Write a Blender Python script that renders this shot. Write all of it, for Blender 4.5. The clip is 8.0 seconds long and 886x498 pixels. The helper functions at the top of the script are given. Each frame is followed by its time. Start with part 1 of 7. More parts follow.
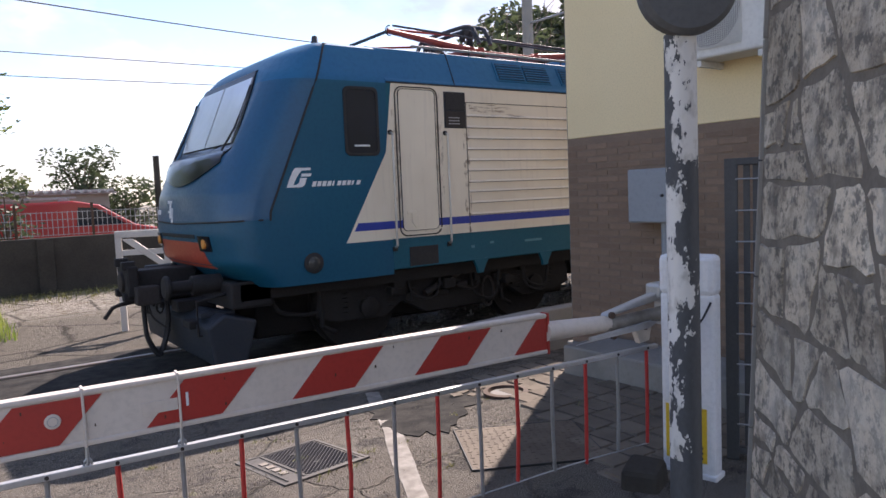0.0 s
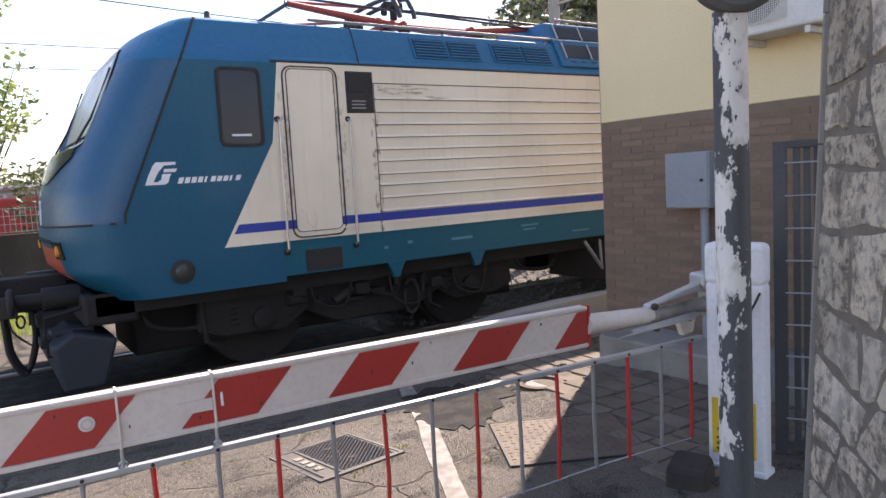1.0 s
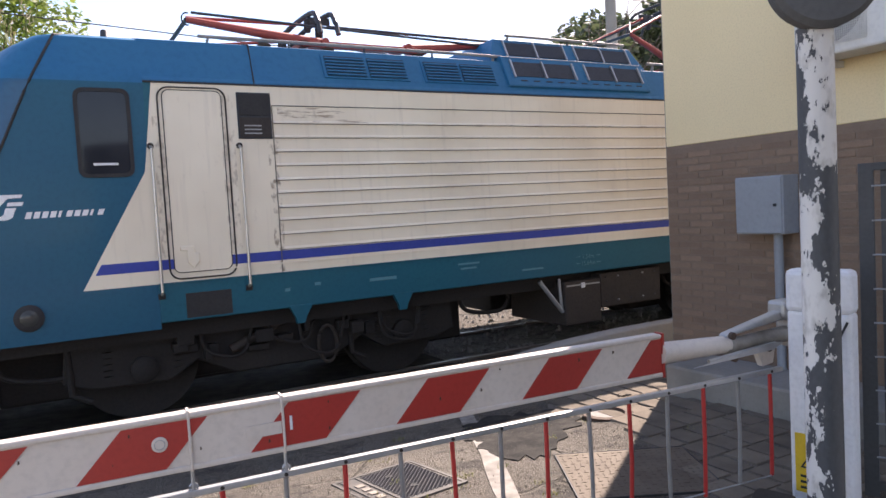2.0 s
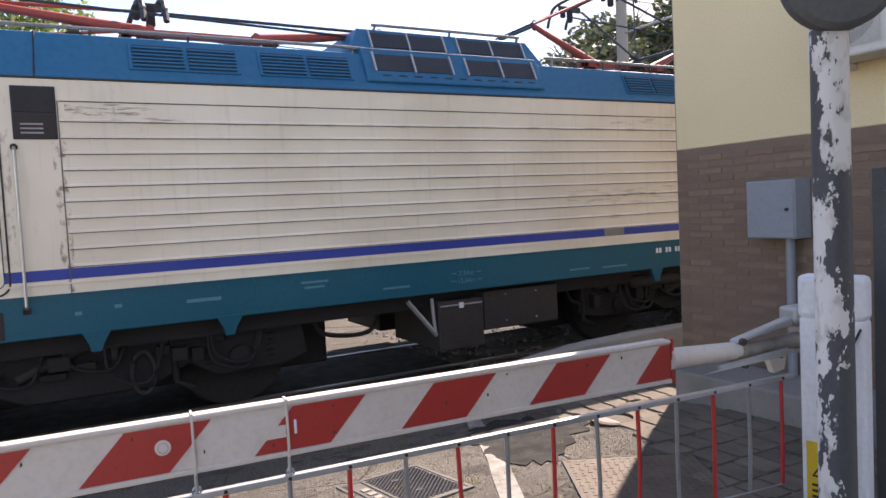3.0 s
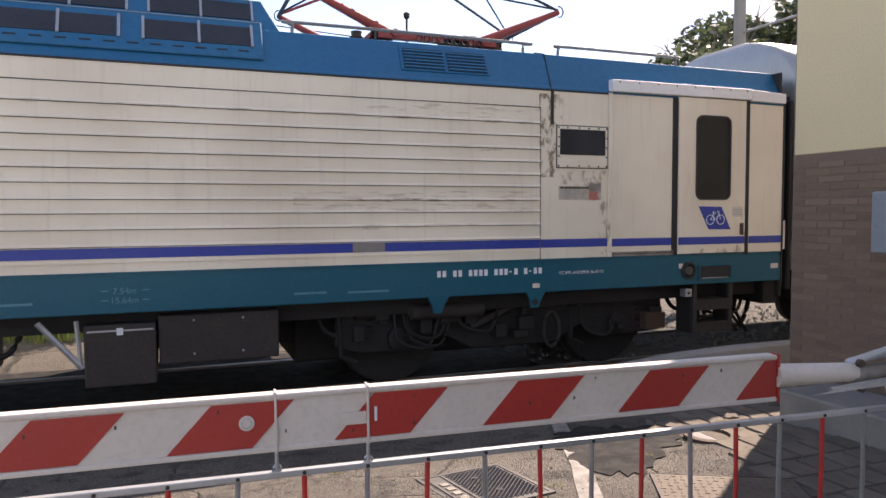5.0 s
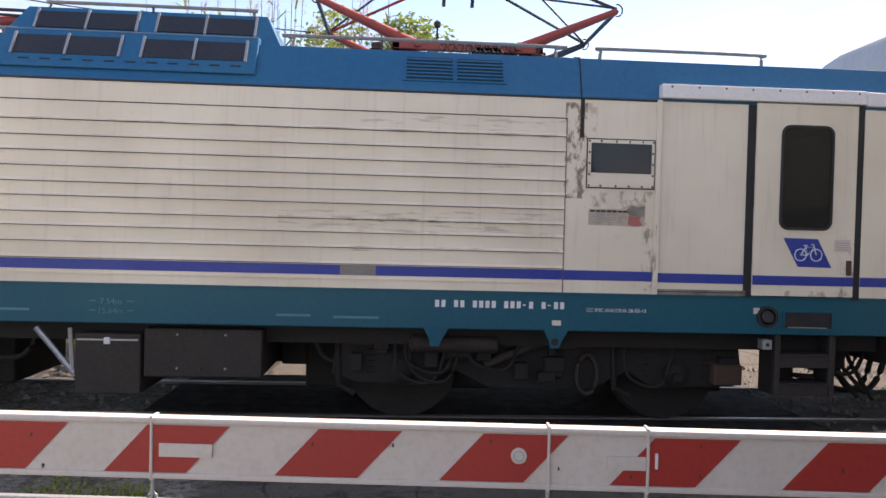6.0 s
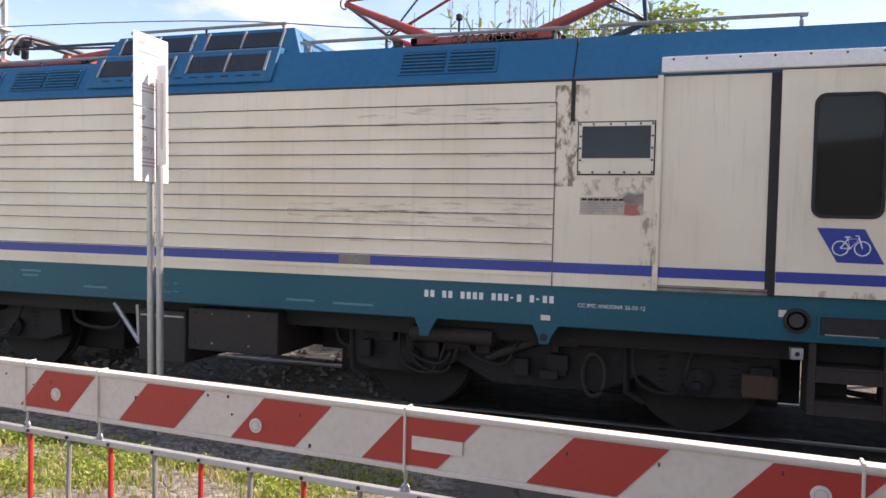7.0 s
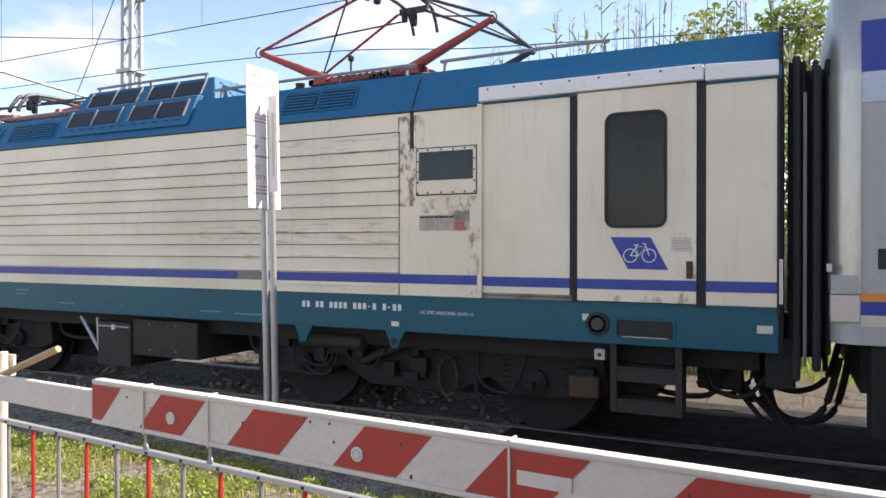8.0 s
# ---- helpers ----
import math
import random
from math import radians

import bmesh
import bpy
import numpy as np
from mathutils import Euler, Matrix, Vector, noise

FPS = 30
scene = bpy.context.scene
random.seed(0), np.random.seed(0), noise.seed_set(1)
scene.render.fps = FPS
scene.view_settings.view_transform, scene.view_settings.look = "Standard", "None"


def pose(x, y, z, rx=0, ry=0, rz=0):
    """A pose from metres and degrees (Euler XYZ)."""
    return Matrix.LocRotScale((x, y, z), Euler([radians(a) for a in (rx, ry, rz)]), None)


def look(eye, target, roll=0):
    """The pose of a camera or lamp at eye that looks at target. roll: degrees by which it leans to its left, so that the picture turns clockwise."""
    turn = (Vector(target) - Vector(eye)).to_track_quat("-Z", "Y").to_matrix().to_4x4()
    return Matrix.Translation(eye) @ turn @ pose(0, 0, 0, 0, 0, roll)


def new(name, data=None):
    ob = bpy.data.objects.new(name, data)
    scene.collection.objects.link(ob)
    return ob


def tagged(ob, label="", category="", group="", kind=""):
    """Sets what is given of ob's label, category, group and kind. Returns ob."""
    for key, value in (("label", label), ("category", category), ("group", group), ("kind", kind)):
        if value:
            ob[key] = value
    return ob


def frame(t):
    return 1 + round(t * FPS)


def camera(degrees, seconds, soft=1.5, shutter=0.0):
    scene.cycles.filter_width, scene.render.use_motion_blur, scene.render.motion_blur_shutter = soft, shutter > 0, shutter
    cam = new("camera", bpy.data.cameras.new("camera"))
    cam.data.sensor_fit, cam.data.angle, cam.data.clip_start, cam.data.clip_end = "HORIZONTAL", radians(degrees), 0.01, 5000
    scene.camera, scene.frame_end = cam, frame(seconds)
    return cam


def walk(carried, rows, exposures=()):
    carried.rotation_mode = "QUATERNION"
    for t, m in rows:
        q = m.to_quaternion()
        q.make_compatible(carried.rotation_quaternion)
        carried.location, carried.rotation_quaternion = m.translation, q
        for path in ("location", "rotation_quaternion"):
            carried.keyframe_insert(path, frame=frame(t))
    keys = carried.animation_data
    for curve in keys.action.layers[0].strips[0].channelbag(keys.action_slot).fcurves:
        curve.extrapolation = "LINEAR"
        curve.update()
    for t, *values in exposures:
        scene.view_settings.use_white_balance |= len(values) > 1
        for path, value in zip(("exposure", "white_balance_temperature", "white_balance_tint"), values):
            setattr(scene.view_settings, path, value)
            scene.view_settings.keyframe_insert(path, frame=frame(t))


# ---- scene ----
cam = camera(63.91, 8.0, soft=1.55)
PATH = [
    (0.0, pose(0.023, -0.014, 1.859, 85.38, 2.40, -35.95)),
    (0.5, pose(0.043, 0.068, 1.863, 83.74, 2.53, -35.98)),
    (1.0, pose(0.047, 0.117, 1.884, 84.29, 3.23, -34.00)),
    (1.5, pose(0.008, 0.169, 1.869, 86.42, 3.55, -30.94)),
    (3.0, pose(0.031, 0.228, 1.872, 86.91, 2.88, -29.04)),
    (3.5, pose(0.066, 0.228, 1.874, 88.12, 2.04, -28.01)),
    (4.0, pose(0.078, 0.216, 1.873, 88.81, 1.24, -25.71)),
    (4.2, pose(0.117, 0.260, 1.855, 88.42, 1.39, -24.73)),
    (5.3, pose(0.027, 0.306, 1.839, 86.97, -0.90, -16.87)),
    (5.5, pose(-0.021, 0.361, 1.839, 87.54, -1.48, -12.25)),
    (6.0, pose(-0.108, 0.490, 1.834, 88.92, -1.48, -3.62)),
    (6.5, pose(-0.135, 0.571, 1.806, 88.05, -1.22, 4.36)),
    (7.0, pose(-0.133, 0.714, 1.790, 88.59, -1.50, 16.85)),
    (7.5, pose(-0.106, 0.788, 1.793, 87.97, -0.32, 22.20)),
    (8.0, pose(-0.138, 0.851, 1.798, 89.96, -0.07, 25.86)),
]
walk(cam, PATH, [(0.0, 1.24, 6650, 24), (1.0, 1.76, 6900, 24), (3.5, 1.60, 7000, 24), (5.5, 1.52, 7200, 25), (7.0, 1.45, 7200, 23), (7.5, 1.42, 7050, 21), (8.0, 1.46, 6900, 19)])

# how far the train has rolled along x, in seconds and metres
TRAIN_X = [(0.0, -0.056), (0.5, -0.831), (1.0, -1.673), (1.5, -2.510), (3.0, -5.252), (3.5, -6.213), (4.0, -7.220), (4.2, -7.681), (5.3, -10.119), (5.5, -10.587), (6.0, -11.763), (6.5, -12.962), (7.0, -14.138), (7.5, -15.352), (8.0, -16.636)]

# ---------------------------------------------------------------- light
SUN_DIR = Vector((0.58, 0.41, 0.70)).normalized()
world = bpy.data.worlds.new("sky")
scene.world = world
world.use_nodes = True


def link(tree, a, b):
    tree.links.new(a, b)


def node(tree, kind, **values):
    n = tree.nodes.new(kind)
    for key, value in values.items():
        n.inputs[key].default_value = value
    return n


def ramp(tree, source, stops):
    r = tree.nodes.new("ShaderNodeValToRGB")
    while len(r.color_ramp.elements) < len(stops):
        r.color_ramp.elements.new(0.5)
    for e, (p, c) in zip(r.color_ramp.elements, stops):
        e.position = p
        e.color = c if len(c) == 4 else (*c, 1)
    link(tree, source, r.inputs[0])
    return r.outputs[0]


def mixed(tree, a, b, fac, mode="MIX"):
    m = tree.nodes.new("ShaderNodeMix")
    m.data_type = "RGBA"
    m.blend_type = mode
    for value, socket in ((fac, m.inputs[0]), (a, m.inputs[6]), (b, m.inputs[7])):
        if isinstance(value, (int, float)):
            socket.default_value = value
        elif isinstance(value, tuple):
            socket.default_value = (*value[:3], 1)
        else:
            link(tree, value, socket)
    return m.outputs[2]


def calc(tree, op, a, b=0.0, c=0.0):
    m = tree.nodes.new("ShaderNodeMath")
    m.operation = op
    for value, socket in ((a, m.inputs[0]), (b, m.inputs[1]), (c, m.inputs[2])):
        if isinstance(value, (int, float)):
            socket.default_value = value
        else:
            link(tree, value, socket)
    return m.outputs[0]


def sky():
    t = world.node_tree
    t.nodes.clear()
    s = t.nodes.new("ShaderNodeTexSky")
    s.sky_type = "NISHITA"
    s.sun_disc = False
    s.sun_elevation = math.asin(SUN_DIR.z)
    s.sun_rotation = math.atan2(SUN_DIR.x, SUN_DIR.y)
    s.air_density, s.dust_density = 1.0, 0.03
    co = t.nodes.new("ShaderNodeTexCoord")
    squash = t.nodes.new("ShaderNodeMapping")
    squash.inputs["Scale"].default_value = (1.0, 1.0, 2.1)
    squash.inputs["Location"].default_value = (0.35, 0.1, 0.2)
    link(t, co.outputs["Generated"], squash.inputs[0])
    big = node(t, "ShaderNodeTexNoise", Scale=3.3, Detail=8.0, Roughness=0.55)
    link(t, squash.outputs[0], big.inputs["Vector"])
    west = t.nodes.new("ShaderNodeSeparateXYZ")
    link(t, co.outputs["Generated"], west.inputs[0])
    fac = ramp(t, calc(t, "MULTIPLY_ADD", west.outputs[0], 0.09, big.outputs[0]), [(0.50, (0, 0, 0)), (0.58, (0.6, 0.6, 0.6)), (0.72, (1, 1, 1))])
    shade = node(t, "ShaderNodeTexNoise", Scale=6.0, Detail=5.0)
    link(t, squash.outputs[0], shade.inputs["Vector"])
    cloud = ramp(t, shade.outputs[0], [(0.40, (2.8, 3.0, 3.5)), (0.58, (4.9, 4.9, 4.9))])
    back = t.nodes.new("ShaderNodeBackground")
    back.inputs[1].default_value = 0.1
    link(t, mixed(t, s.outputs[0], cloud, fac), back.inputs[0])
    out = t.nodes.new("ShaderNodeOutputWorld")
    link(t, back.outputs[0], out.inputs[0])


sky()
sun = new("sun", bpy.data.lights.new("sun", "SUN"))
sun.data.energy, sun.data.angle, sun.data.color = 4.1, radians(0.6), (1.0, 0.94, 0.84)
sun.matrix_world = look(SUN_DIR * 40, (0, 0, 0))


# ---------------------------------------------------------------- materials
def shader(name):
    m = bpy.data.materials.new(name)
    m.use_nodes = True
    t = m.node_tree
    return m, t, t.nodes["Principled BSDF"]


def coords(t, scale=(1, 1, 1), turn=0.0):
    co = t.nodes.new("ShaderNodeTexCoord")
    mp = t.nodes.new("ShaderNodeMapping")
    mp.inputs["Scale"].default_value = scale
    mp.inputs["Rotation"].default_value[2] = turn
    link(t, co.outputs["Object"], mp.inputs[0])
    return mp.outputs[0]


def noise_at(t, where, scale, detail=4.0, rough=0.55):
    n = node(t, "ShaderNodeTexNoise", Scale=scale, Detail=detail, Roughness=rough)
    link(t, where, n.inputs["Vector"])
    return n.outputs[0]


def bumped(t, b, height, strength=0.3, distance=0.01):
    n = node(t, "ShaderNodeBump", Strength=strength, Distance=distance)
    link(t, height, n.inputs["Height"])
    link(t, n.outputs[0], b.inputs["Normal"])


def surface(name, col, worn, rough=0.5, metal=0.0, big=1.5, fine=30.0, bump=0.15, amount=0.5, stretch=(1, 1, 1), vary=0.0, coat=0.0):
    """A plain real surface: one colour worn towards another at two scales, with grain in gloss and relief."""
    m, t, b = shader(name)
    w = coords(t, stretch)
    a, f = noise_at(t, w, big, 5), noise_at(t, w, fine, 3)
    fac = calc(t, "MULTIPLY", ramp(t, a, [(0.38, (0, 0, 0)), (0.72, (1, 1, 1))]), amount)
    c = mixed(t, col, worn, fac)
    c = mixed(t, c, tuple(0.72 * x for x in col), calc(t, "MULTIPLY", ramp(t, f, [(0.45, (0, 0, 0)), (0.7, (1, 1, 1))]), 0.35))
    if vary:
        info = t.nodes.new("ShaderNodeObjectInfo")
        hs = t.nodes.new("ShaderNodeHueSaturation")
        link(t, calc(t, "MULTIPLY_ADD", info.outputs["Random"], vary, 1 - vary / 2), hs.inputs["Value"])
        link(t, c, hs.inputs["Color"])
        c = hs.outputs[0]
    link(t, c, b.inputs["Base Color"])
    link(t, calc(t, "MULTIPLY_ADD", f, 0.25, rough - 0.1), b.inputs["Roughness"])
    b.inputs["Metallic"].default_value = metal
    b.inputs["Coat Weight"].default_value = coat
    bumped(t, b, f, bump, 0.004)
    return m


def window_mask(t, x, z, x0, x1, z0, z1):
    """1 within a stretch of the side wall."""
    a = calc(t, "MULTIPLY", calc(t, "GREATER_THAN", x, x0), calc(t, "LESS_THAN", x, x1))
    b = calc(t, "MULTIPLY", calc(t, "GREATER_THAN", z, z0), calc(t, "LESS_THAN", z, z1))
    return calc(t, "MULTIPLY", a, b)


def cream_paint():
    """Cream locomotive paint, streaked with rust and grime where water runs."""
    m, t, b = shader("cream paint")
    w = coords(t)
    sep = t.nodes.new("ShaderNodeSeparateXYZ")
    link(t, w, sep.inputs[0])
    x, z = sep.outputs[0], sep.outputs[2]
    large = noise_at(t, w, 0.8, 3)
    c = mixed(t, (0.795, 0.72, 0.58), (0.68, 0.60, 0.47), ramp(t, large, [(0.4, (0, 0, 0)), (0.7, (1, 1, 1))]))
    runs = noise_at(t, coords(t, (9, 1, 0.6)), 2.0, 4)
    c = mixed(t, c, (0.45, 0.40, 0.33), calc(t, "MULTIPLY", ramp(t, runs, [(0.55, (0, 0, 0)), (0.8, (1, 1, 1))]), 0.35))
    spots = noise_at(t, coords(t, (1.0, 1, 0.55)), 13.0, 6, 0.65)
    blots = ramp(t, spots, [(0.50, (0, 0, 0)), (0.60, (1, 1, 1))])
    drawn = ramp(t, noise_at(t, coords(t, (0.35, 1, 3.0)), 9.0, 6, 0.65), [(0.52, (0, 0, 0)), (0.62, (1, 1, 1))])
    faint = ramp(t, spots, [(0.62, (0, 0, 0)), (0.68, (1, 1, 1))])
    zone = calc(t, "MULTIPLY", window_mask(t, x, z, 5.47, 5.9, 2.81, 2.88), 0.4)
    for k, box in ((1.0, (13.13, 13.33, 2.2, 3.06)), (0.4, (13.33, 13.42, 2.4, 3.06)), (0.75, (13.86, 13.99, 1.34, 2.0)), (0.7, (15.72, 15.88, 1.4, 1.95)),
                   (0.85, (5.35, 5.45, 1.36, 2.6)), (0.5, (4.93, 5.05, 1.6, 3.0)), (0.5, (4.35, 4.45, 1.4, 2.8)), (0.6, (13.3, 13.95, 2.12, 2.28)), (0.6, (15.2, 15.9, 1.34, 1.41))):
        zone = calc(t, "MAXIMUM", zone, calc(t, "MULTIPLY", window_mask(t, x, z, *box), k))
    smear = calc(t, "MULTIPLY", window_mask(t, x, z, 11.3, 13.15, 2.78, 2.905), 0.35)
    for k, box in ((0.95, (5.46, 6.15, 2.80, 2.90)), (0.8, (5.8, 6.6, 2.765, 2.80)), (0.95, (11.0, 13.1, 1.93, 1.975)), (0.4, (10.6, 13.12, 1.85, 2.05)), (0.6, (12.2, 13.1, 2.45, 2.5)), (0.5, (11.0, 13.1, 1.68, 1.73)), (0.6, (5.5, 13.1, 2.735, 2.762))):
        smear = calc(t, "MAXIMUM", smear, calc(t, "MULTIPLY", window_mask(t, x, z, *box), k))
    dirt = calc(t, "MAXIMUM", calc(t, "MULTIPLY", zone, blots), calc(t, "MULTIPLY", faint, 0.08))
    dirt = calc(t, "MAXIMUM", dirt, calc(t, "MULTIPLY", smear, drawn))
    c = mixed(t, c, (0.18, 0.118, 0.07), calc(t, "MULTIPLY", dirt, 0.9))
    link(t, c, b.inputs["Base Color"])
    b.inputs["Roughness"].default_value = 0.42
    bumped(t, b, noise_at(t, w, 3.0, 2), 0.12, 0.01)
    return m


def ground_material():
    """Worn asphalt on the crossing, pale broken concrete beyond the rails, gravel and dirt where no one drives."""
    m, t, b = shader("ground")
    w = coords(t)
    sep = t.nodes.new("ShaderNodeSeparateXYZ")
    link(t, w, sep.inputs[0])
    x, y = sep.outputs[0], sep.outputs[1]
    big, mid, fine = noise_at(t, w, 0.7, 6), noise_at(t, w, 4.0, 6, 0.65), noise_at(t, w, 60.0, 3, 0.7)
    grit = node(t, "ShaderNodeTexVoronoi", Scale=55.0)
    link(t, w, grit.inputs["Vector"])
    stones = node(t, "ShaderNodeTexVoronoi", Scale=26.0)
    link(t, w, stones.inputs["Vector"])
    asphalt = mixed(t, (0.15, 0.134, 0.113), (0.22, 0.198, 0.168), ramp(t, big, [(0.35, (0, 0, 0)), (0.7, (1, 1, 1))]))
    asphalt = mixed(t, asphalt, (0.055, 0.053, 0.051), ramp(t, mid, [(0.52, (0, 0, 0)), (0.62, (0.8, 0.8, 0.8))]))
    coarse = noise_at(t, w, 130.0, 2, 0.6)
    asphalt = mixed(t, asphalt, (0.045, 0.042, 0.038), calc(t, "MULTIPLY", ramp(t, coarse, [(0.50, (0, 0, 0)), (0.60, (1, 1, 1))]), 0.75))
    asphalt = mixed(t, asphalt, (0.40, 0.36, 0.30), calc(t, "MULTIPLY", ramp(t, coarse, [(0.36, (1, 1, 1)), (0.45, (0, 0, 0))]), 0.65))
    asphalt = mixed(t, asphalt, (0.33, 0.30, 0.26), calc(t, "MULTIPLY", ramp(t, grit.outputs["Distance"], [(0.0, (1, 1, 1)), (0.25, (0, 0, 0))]), 0.4))
    pale = mixed(t, (0.185, 0.166, 0.138), (0.115, 0.10, 0.08), mid)
    pale = mixed(t, pale, (0.11, 0.10, 0.09), ramp(t, fine, [(0.55, (0, 0, 0)), (0.7, (0.6, 0.6, 0.6))]))
    gravel = mixed(t, (0.17, 0.15, 0.12), (0.42, 0.39, 0.34), ramp(t, stones.outputs["Color"], [(0.2, (0, 0, 0)), (0.9, (1, 1, 1))]))
    gravel = mixed(t, gravel, (0.13, 0.10, 0.06), ramp(t, mid, [(0.5, (0, 0, 0)), (0.68, (0.9, 0.9, 0.9))]))
    edge = calc(t, "MULTIPLY_ADD", big, 1.2, x)
    off_road = ramp(t, calc(t, "MULTIPLY_ADD", edge, 0.5, 0.85), [(0.4, (1, 1, 1)), (0.52, (0, 0, 0))])
    c = mixed(t, mixed(t, asphalt, gravel, off_road), pale, ramp(t, calc(t, "MULTIPLY", y, 0.05), [(0.455, (0, 0, 0)), (0.47, (1, 1, 1))]))
    verge = ramp(t, calc(t, "MULTIPLY_ADD", calc(t, "MULTIPLY", mid, 2.0), 0.05, calc(t, "MULTIPLY", y, 0.05)), [(0.70, (0, 0, 0)), (0.76, (1, 1, 1))])
    c = mixed(t, c, gravel, verge)
    crack = node(t, "ShaderNodeTexVoronoi", Scale=1.3)
    crack.feature = "DISTANCE_TO_EDGE"
    wob = t.nodes.new("ShaderNodeMix")
    wob.data_type = "VECTOR"
    wob.inputs[0].default_value = 0.16
    link(t, w, wob.inputs[4])
    nz = node(t, "ShaderNodeTexNoise", Scale=3.0, Detail=5.0)
    link(t, w, nz.inputs["Vector"])
    link(t, nz.outputs[1], wob.inputs[5])
    link(t, wob.outputs[1], crack.inputs["Vector"])
    lines = ramp(t, crack.outputs["Distance"], [(0.0, (1, 1, 1)), (0.016, (0, 0, 0))])
    beyond = ramp(t, calc(t, "MULTIPLY", y, 0.05), [(0.46, (0, 0, 0)), (0.48, (1, 1, 1))])
    torn = node(t, "ShaderNodeTexVoronoi", Scale=0.75)
    torn.feature = "DISTANCE_TO_EDGE"
    link(t, wob.outputs[1], torn.inputs["Vector"])
    broad = calc(t, "MULTIPLY", ramp(t, torn.outputs["Distance"], [(0.0, (1, 1, 1)), (0.03, (0, 0, 0))]), beyond)
    lines = calc(t, "MAXIMUM", lines, broad)
    c = mixed(t, c, (0.035, 0.032, 0.026), calc(t, "MULTIPLY", broad, 0.85))
    c = mixed(t, c, (0.06, 0.055, 0.045), calc(t, "MULTIPLY", lines, calc(t, "MULTIPLY", ramp(t, big, [(0.42, (0, 0, 0)), (0.55, (1, 1, 1))]), 0.8)))
    link(t, c, b.inputs["Base Color"])
    b.inputs["Roughness"].default_value = 0.88
    h = calc(t, "ADD", calc(t, "MULTIPLY", fine, 0.5), calc(t, "SUBTRACT", calc(t, "MULTIPLY", mid, 0.8), calc(t, "MULTIPLY", lines, 0.8)))
    bumped(t, b, calc(t, "ADD", h, calc(t, "MULTIPLY", coarse, 0.8)), 1.0, 0.03)
    return m


def peeling_paint():
    """White paint that flakes off dark grey metal in patches with hard edges."""
    m, t, b = shader("peeling paint")
    w = coords(t, (1, 1, 0.55))
    n = noise_at(t, w, 9.0, 8, 0.62)
    sep = t.nodes.new("ShaderNodeSeparateXYZ")
    link(t, coords(t), sep.inputs[0])
    left = calc(t, "MULTIPLY_ADD", sep.outputs[1], 0.82, calc(t, "MULTIPLY", sep.outputs[0], -0.57))
    z = sep.outputs[2]
    # high up the paint clings to one flank, further down to the other
    turn = ramp(t, calc(t, "MULTIPLY", z, 0.4), [(0.66, (1, 1, 1)), (0.72, (0, 0, 0))])
    lean = calc(t, "MULTIPLY", left, calc(t, "MULTIPLY_ADD", turn, 5.2, -2.6))
    much = ramp(t, calc(t, "MULTIPLY", z, 0.4), [(0.42, (0.04, 0.04, 0.04)), (0.455, (0.24, 0.24, 0.24)), (0.485, (0.24, 0.24, 0.24)), (0.52, (0.06, 0.06, 0.06)), (0.67, (0.04, 0.04, 0.04)), (0.73, (0.22, 0.22, 0.22))])
    side = calc(t, "ADD", calc(t, "ADD", lean, calc(t, "MULTIPLY_ADD", calc(t, "MULTIPLY_ADD", noise_at(t, w, 34.0, 6, 0.6), 0.5, calc(t, "MULTIPLY", n, 0.75)), 1.5, -0.54)), much)
    bare = ramp(t, side, [(0.535, (1, 1, 1)), (0.545, (0, 0, 0))])
    foot = calc(t, "LESS_THAN", sep.outputs[2], 0.32)
    bare = calc(t, "MAXIMUM", bare, foot)
    fine = noise_at(t, w, 60, 3)
    white = mixed(t, (0.70, 0.67, 0.62), (0.48, 0.45, 0.40), ramp(t, noise_at(t, w, 20, 4), [(0.5, (0, 0, 0)), (0.7, (1, 1, 1))]))
    dark = mixed(t, (0.085, 0.088, 0.092), (0.05, 0.05, 0.05), fine)
    link(t, mixed(t, white, dark, bare), b.inputs["Base Color"])
    b.inputs["Roughness"].default_value = 0.62
    bumped(t, b, calc(t, "SUBTRACT", fine, calc(t, "MULTIPLY", bare, 3.0)), 0.5, 0.003)
    return m


def stone_material():
    m, t, b = shader("rubble stone")
    w = coords(t)
    a, f, g = noise_at(t, w, 7, 7, 0.65), noise_at(t, w, 45, 4, 0.7), noise_at(t, w, 2.2, 3)
    c = mixed(t, (0.54, 0.465, 0.36), (0.25, 0.215, 0.17), ramp(t, a, [(0.46, (0, 0, 0)), (0.60, (1, 1, 1))]))
    lichen = noise_at(t, w, 16, 6, 0.7)
    c = mixed(t, c, (0.13, 0.12, 0.105), calc(t, "MULTIPLY", ramp(t, lichen, [(0.50, (0, 0, 0)), (0.58, (1, 1, 1))]), 0.85))
    c = mixed(t, c, (0.12, 0.105, 0.088), calc(t, "MULTIPLY", ramp(t, f, [(0.54, (0, 0, 0)), (0.68, (1, 1, 1))]), 0.5))
    c = mixed(t, c, (0.60, 0.56, 0.48), calc(t, "MULTIPLY", ramp(t, g, [(0.5, (0, 0, 0)), (0.62, (1, 1, 1))]), 0.4))
    info = t.nodes.new("ShaderNodeObjectInfo")
    hs = t.nodes.new("ShaderNodeHueSaturation")
    link(t, calc(t, "MULTIPLY_ADD", info.outputs["Random"], 0.6, 0.72), hs.inputs["Value"])
    link(t, c, hs.inputs["Color"])
    link(t, hs.outputs[0], b.inputs["Base Color"])
    b.inputs["Roughness"].default_value = 0.9
    bumped(t, b, calc(t, "ADD", a, calc(t, "MULTIPLY", f, 0.5)), 0.8, 0.02)
    return m


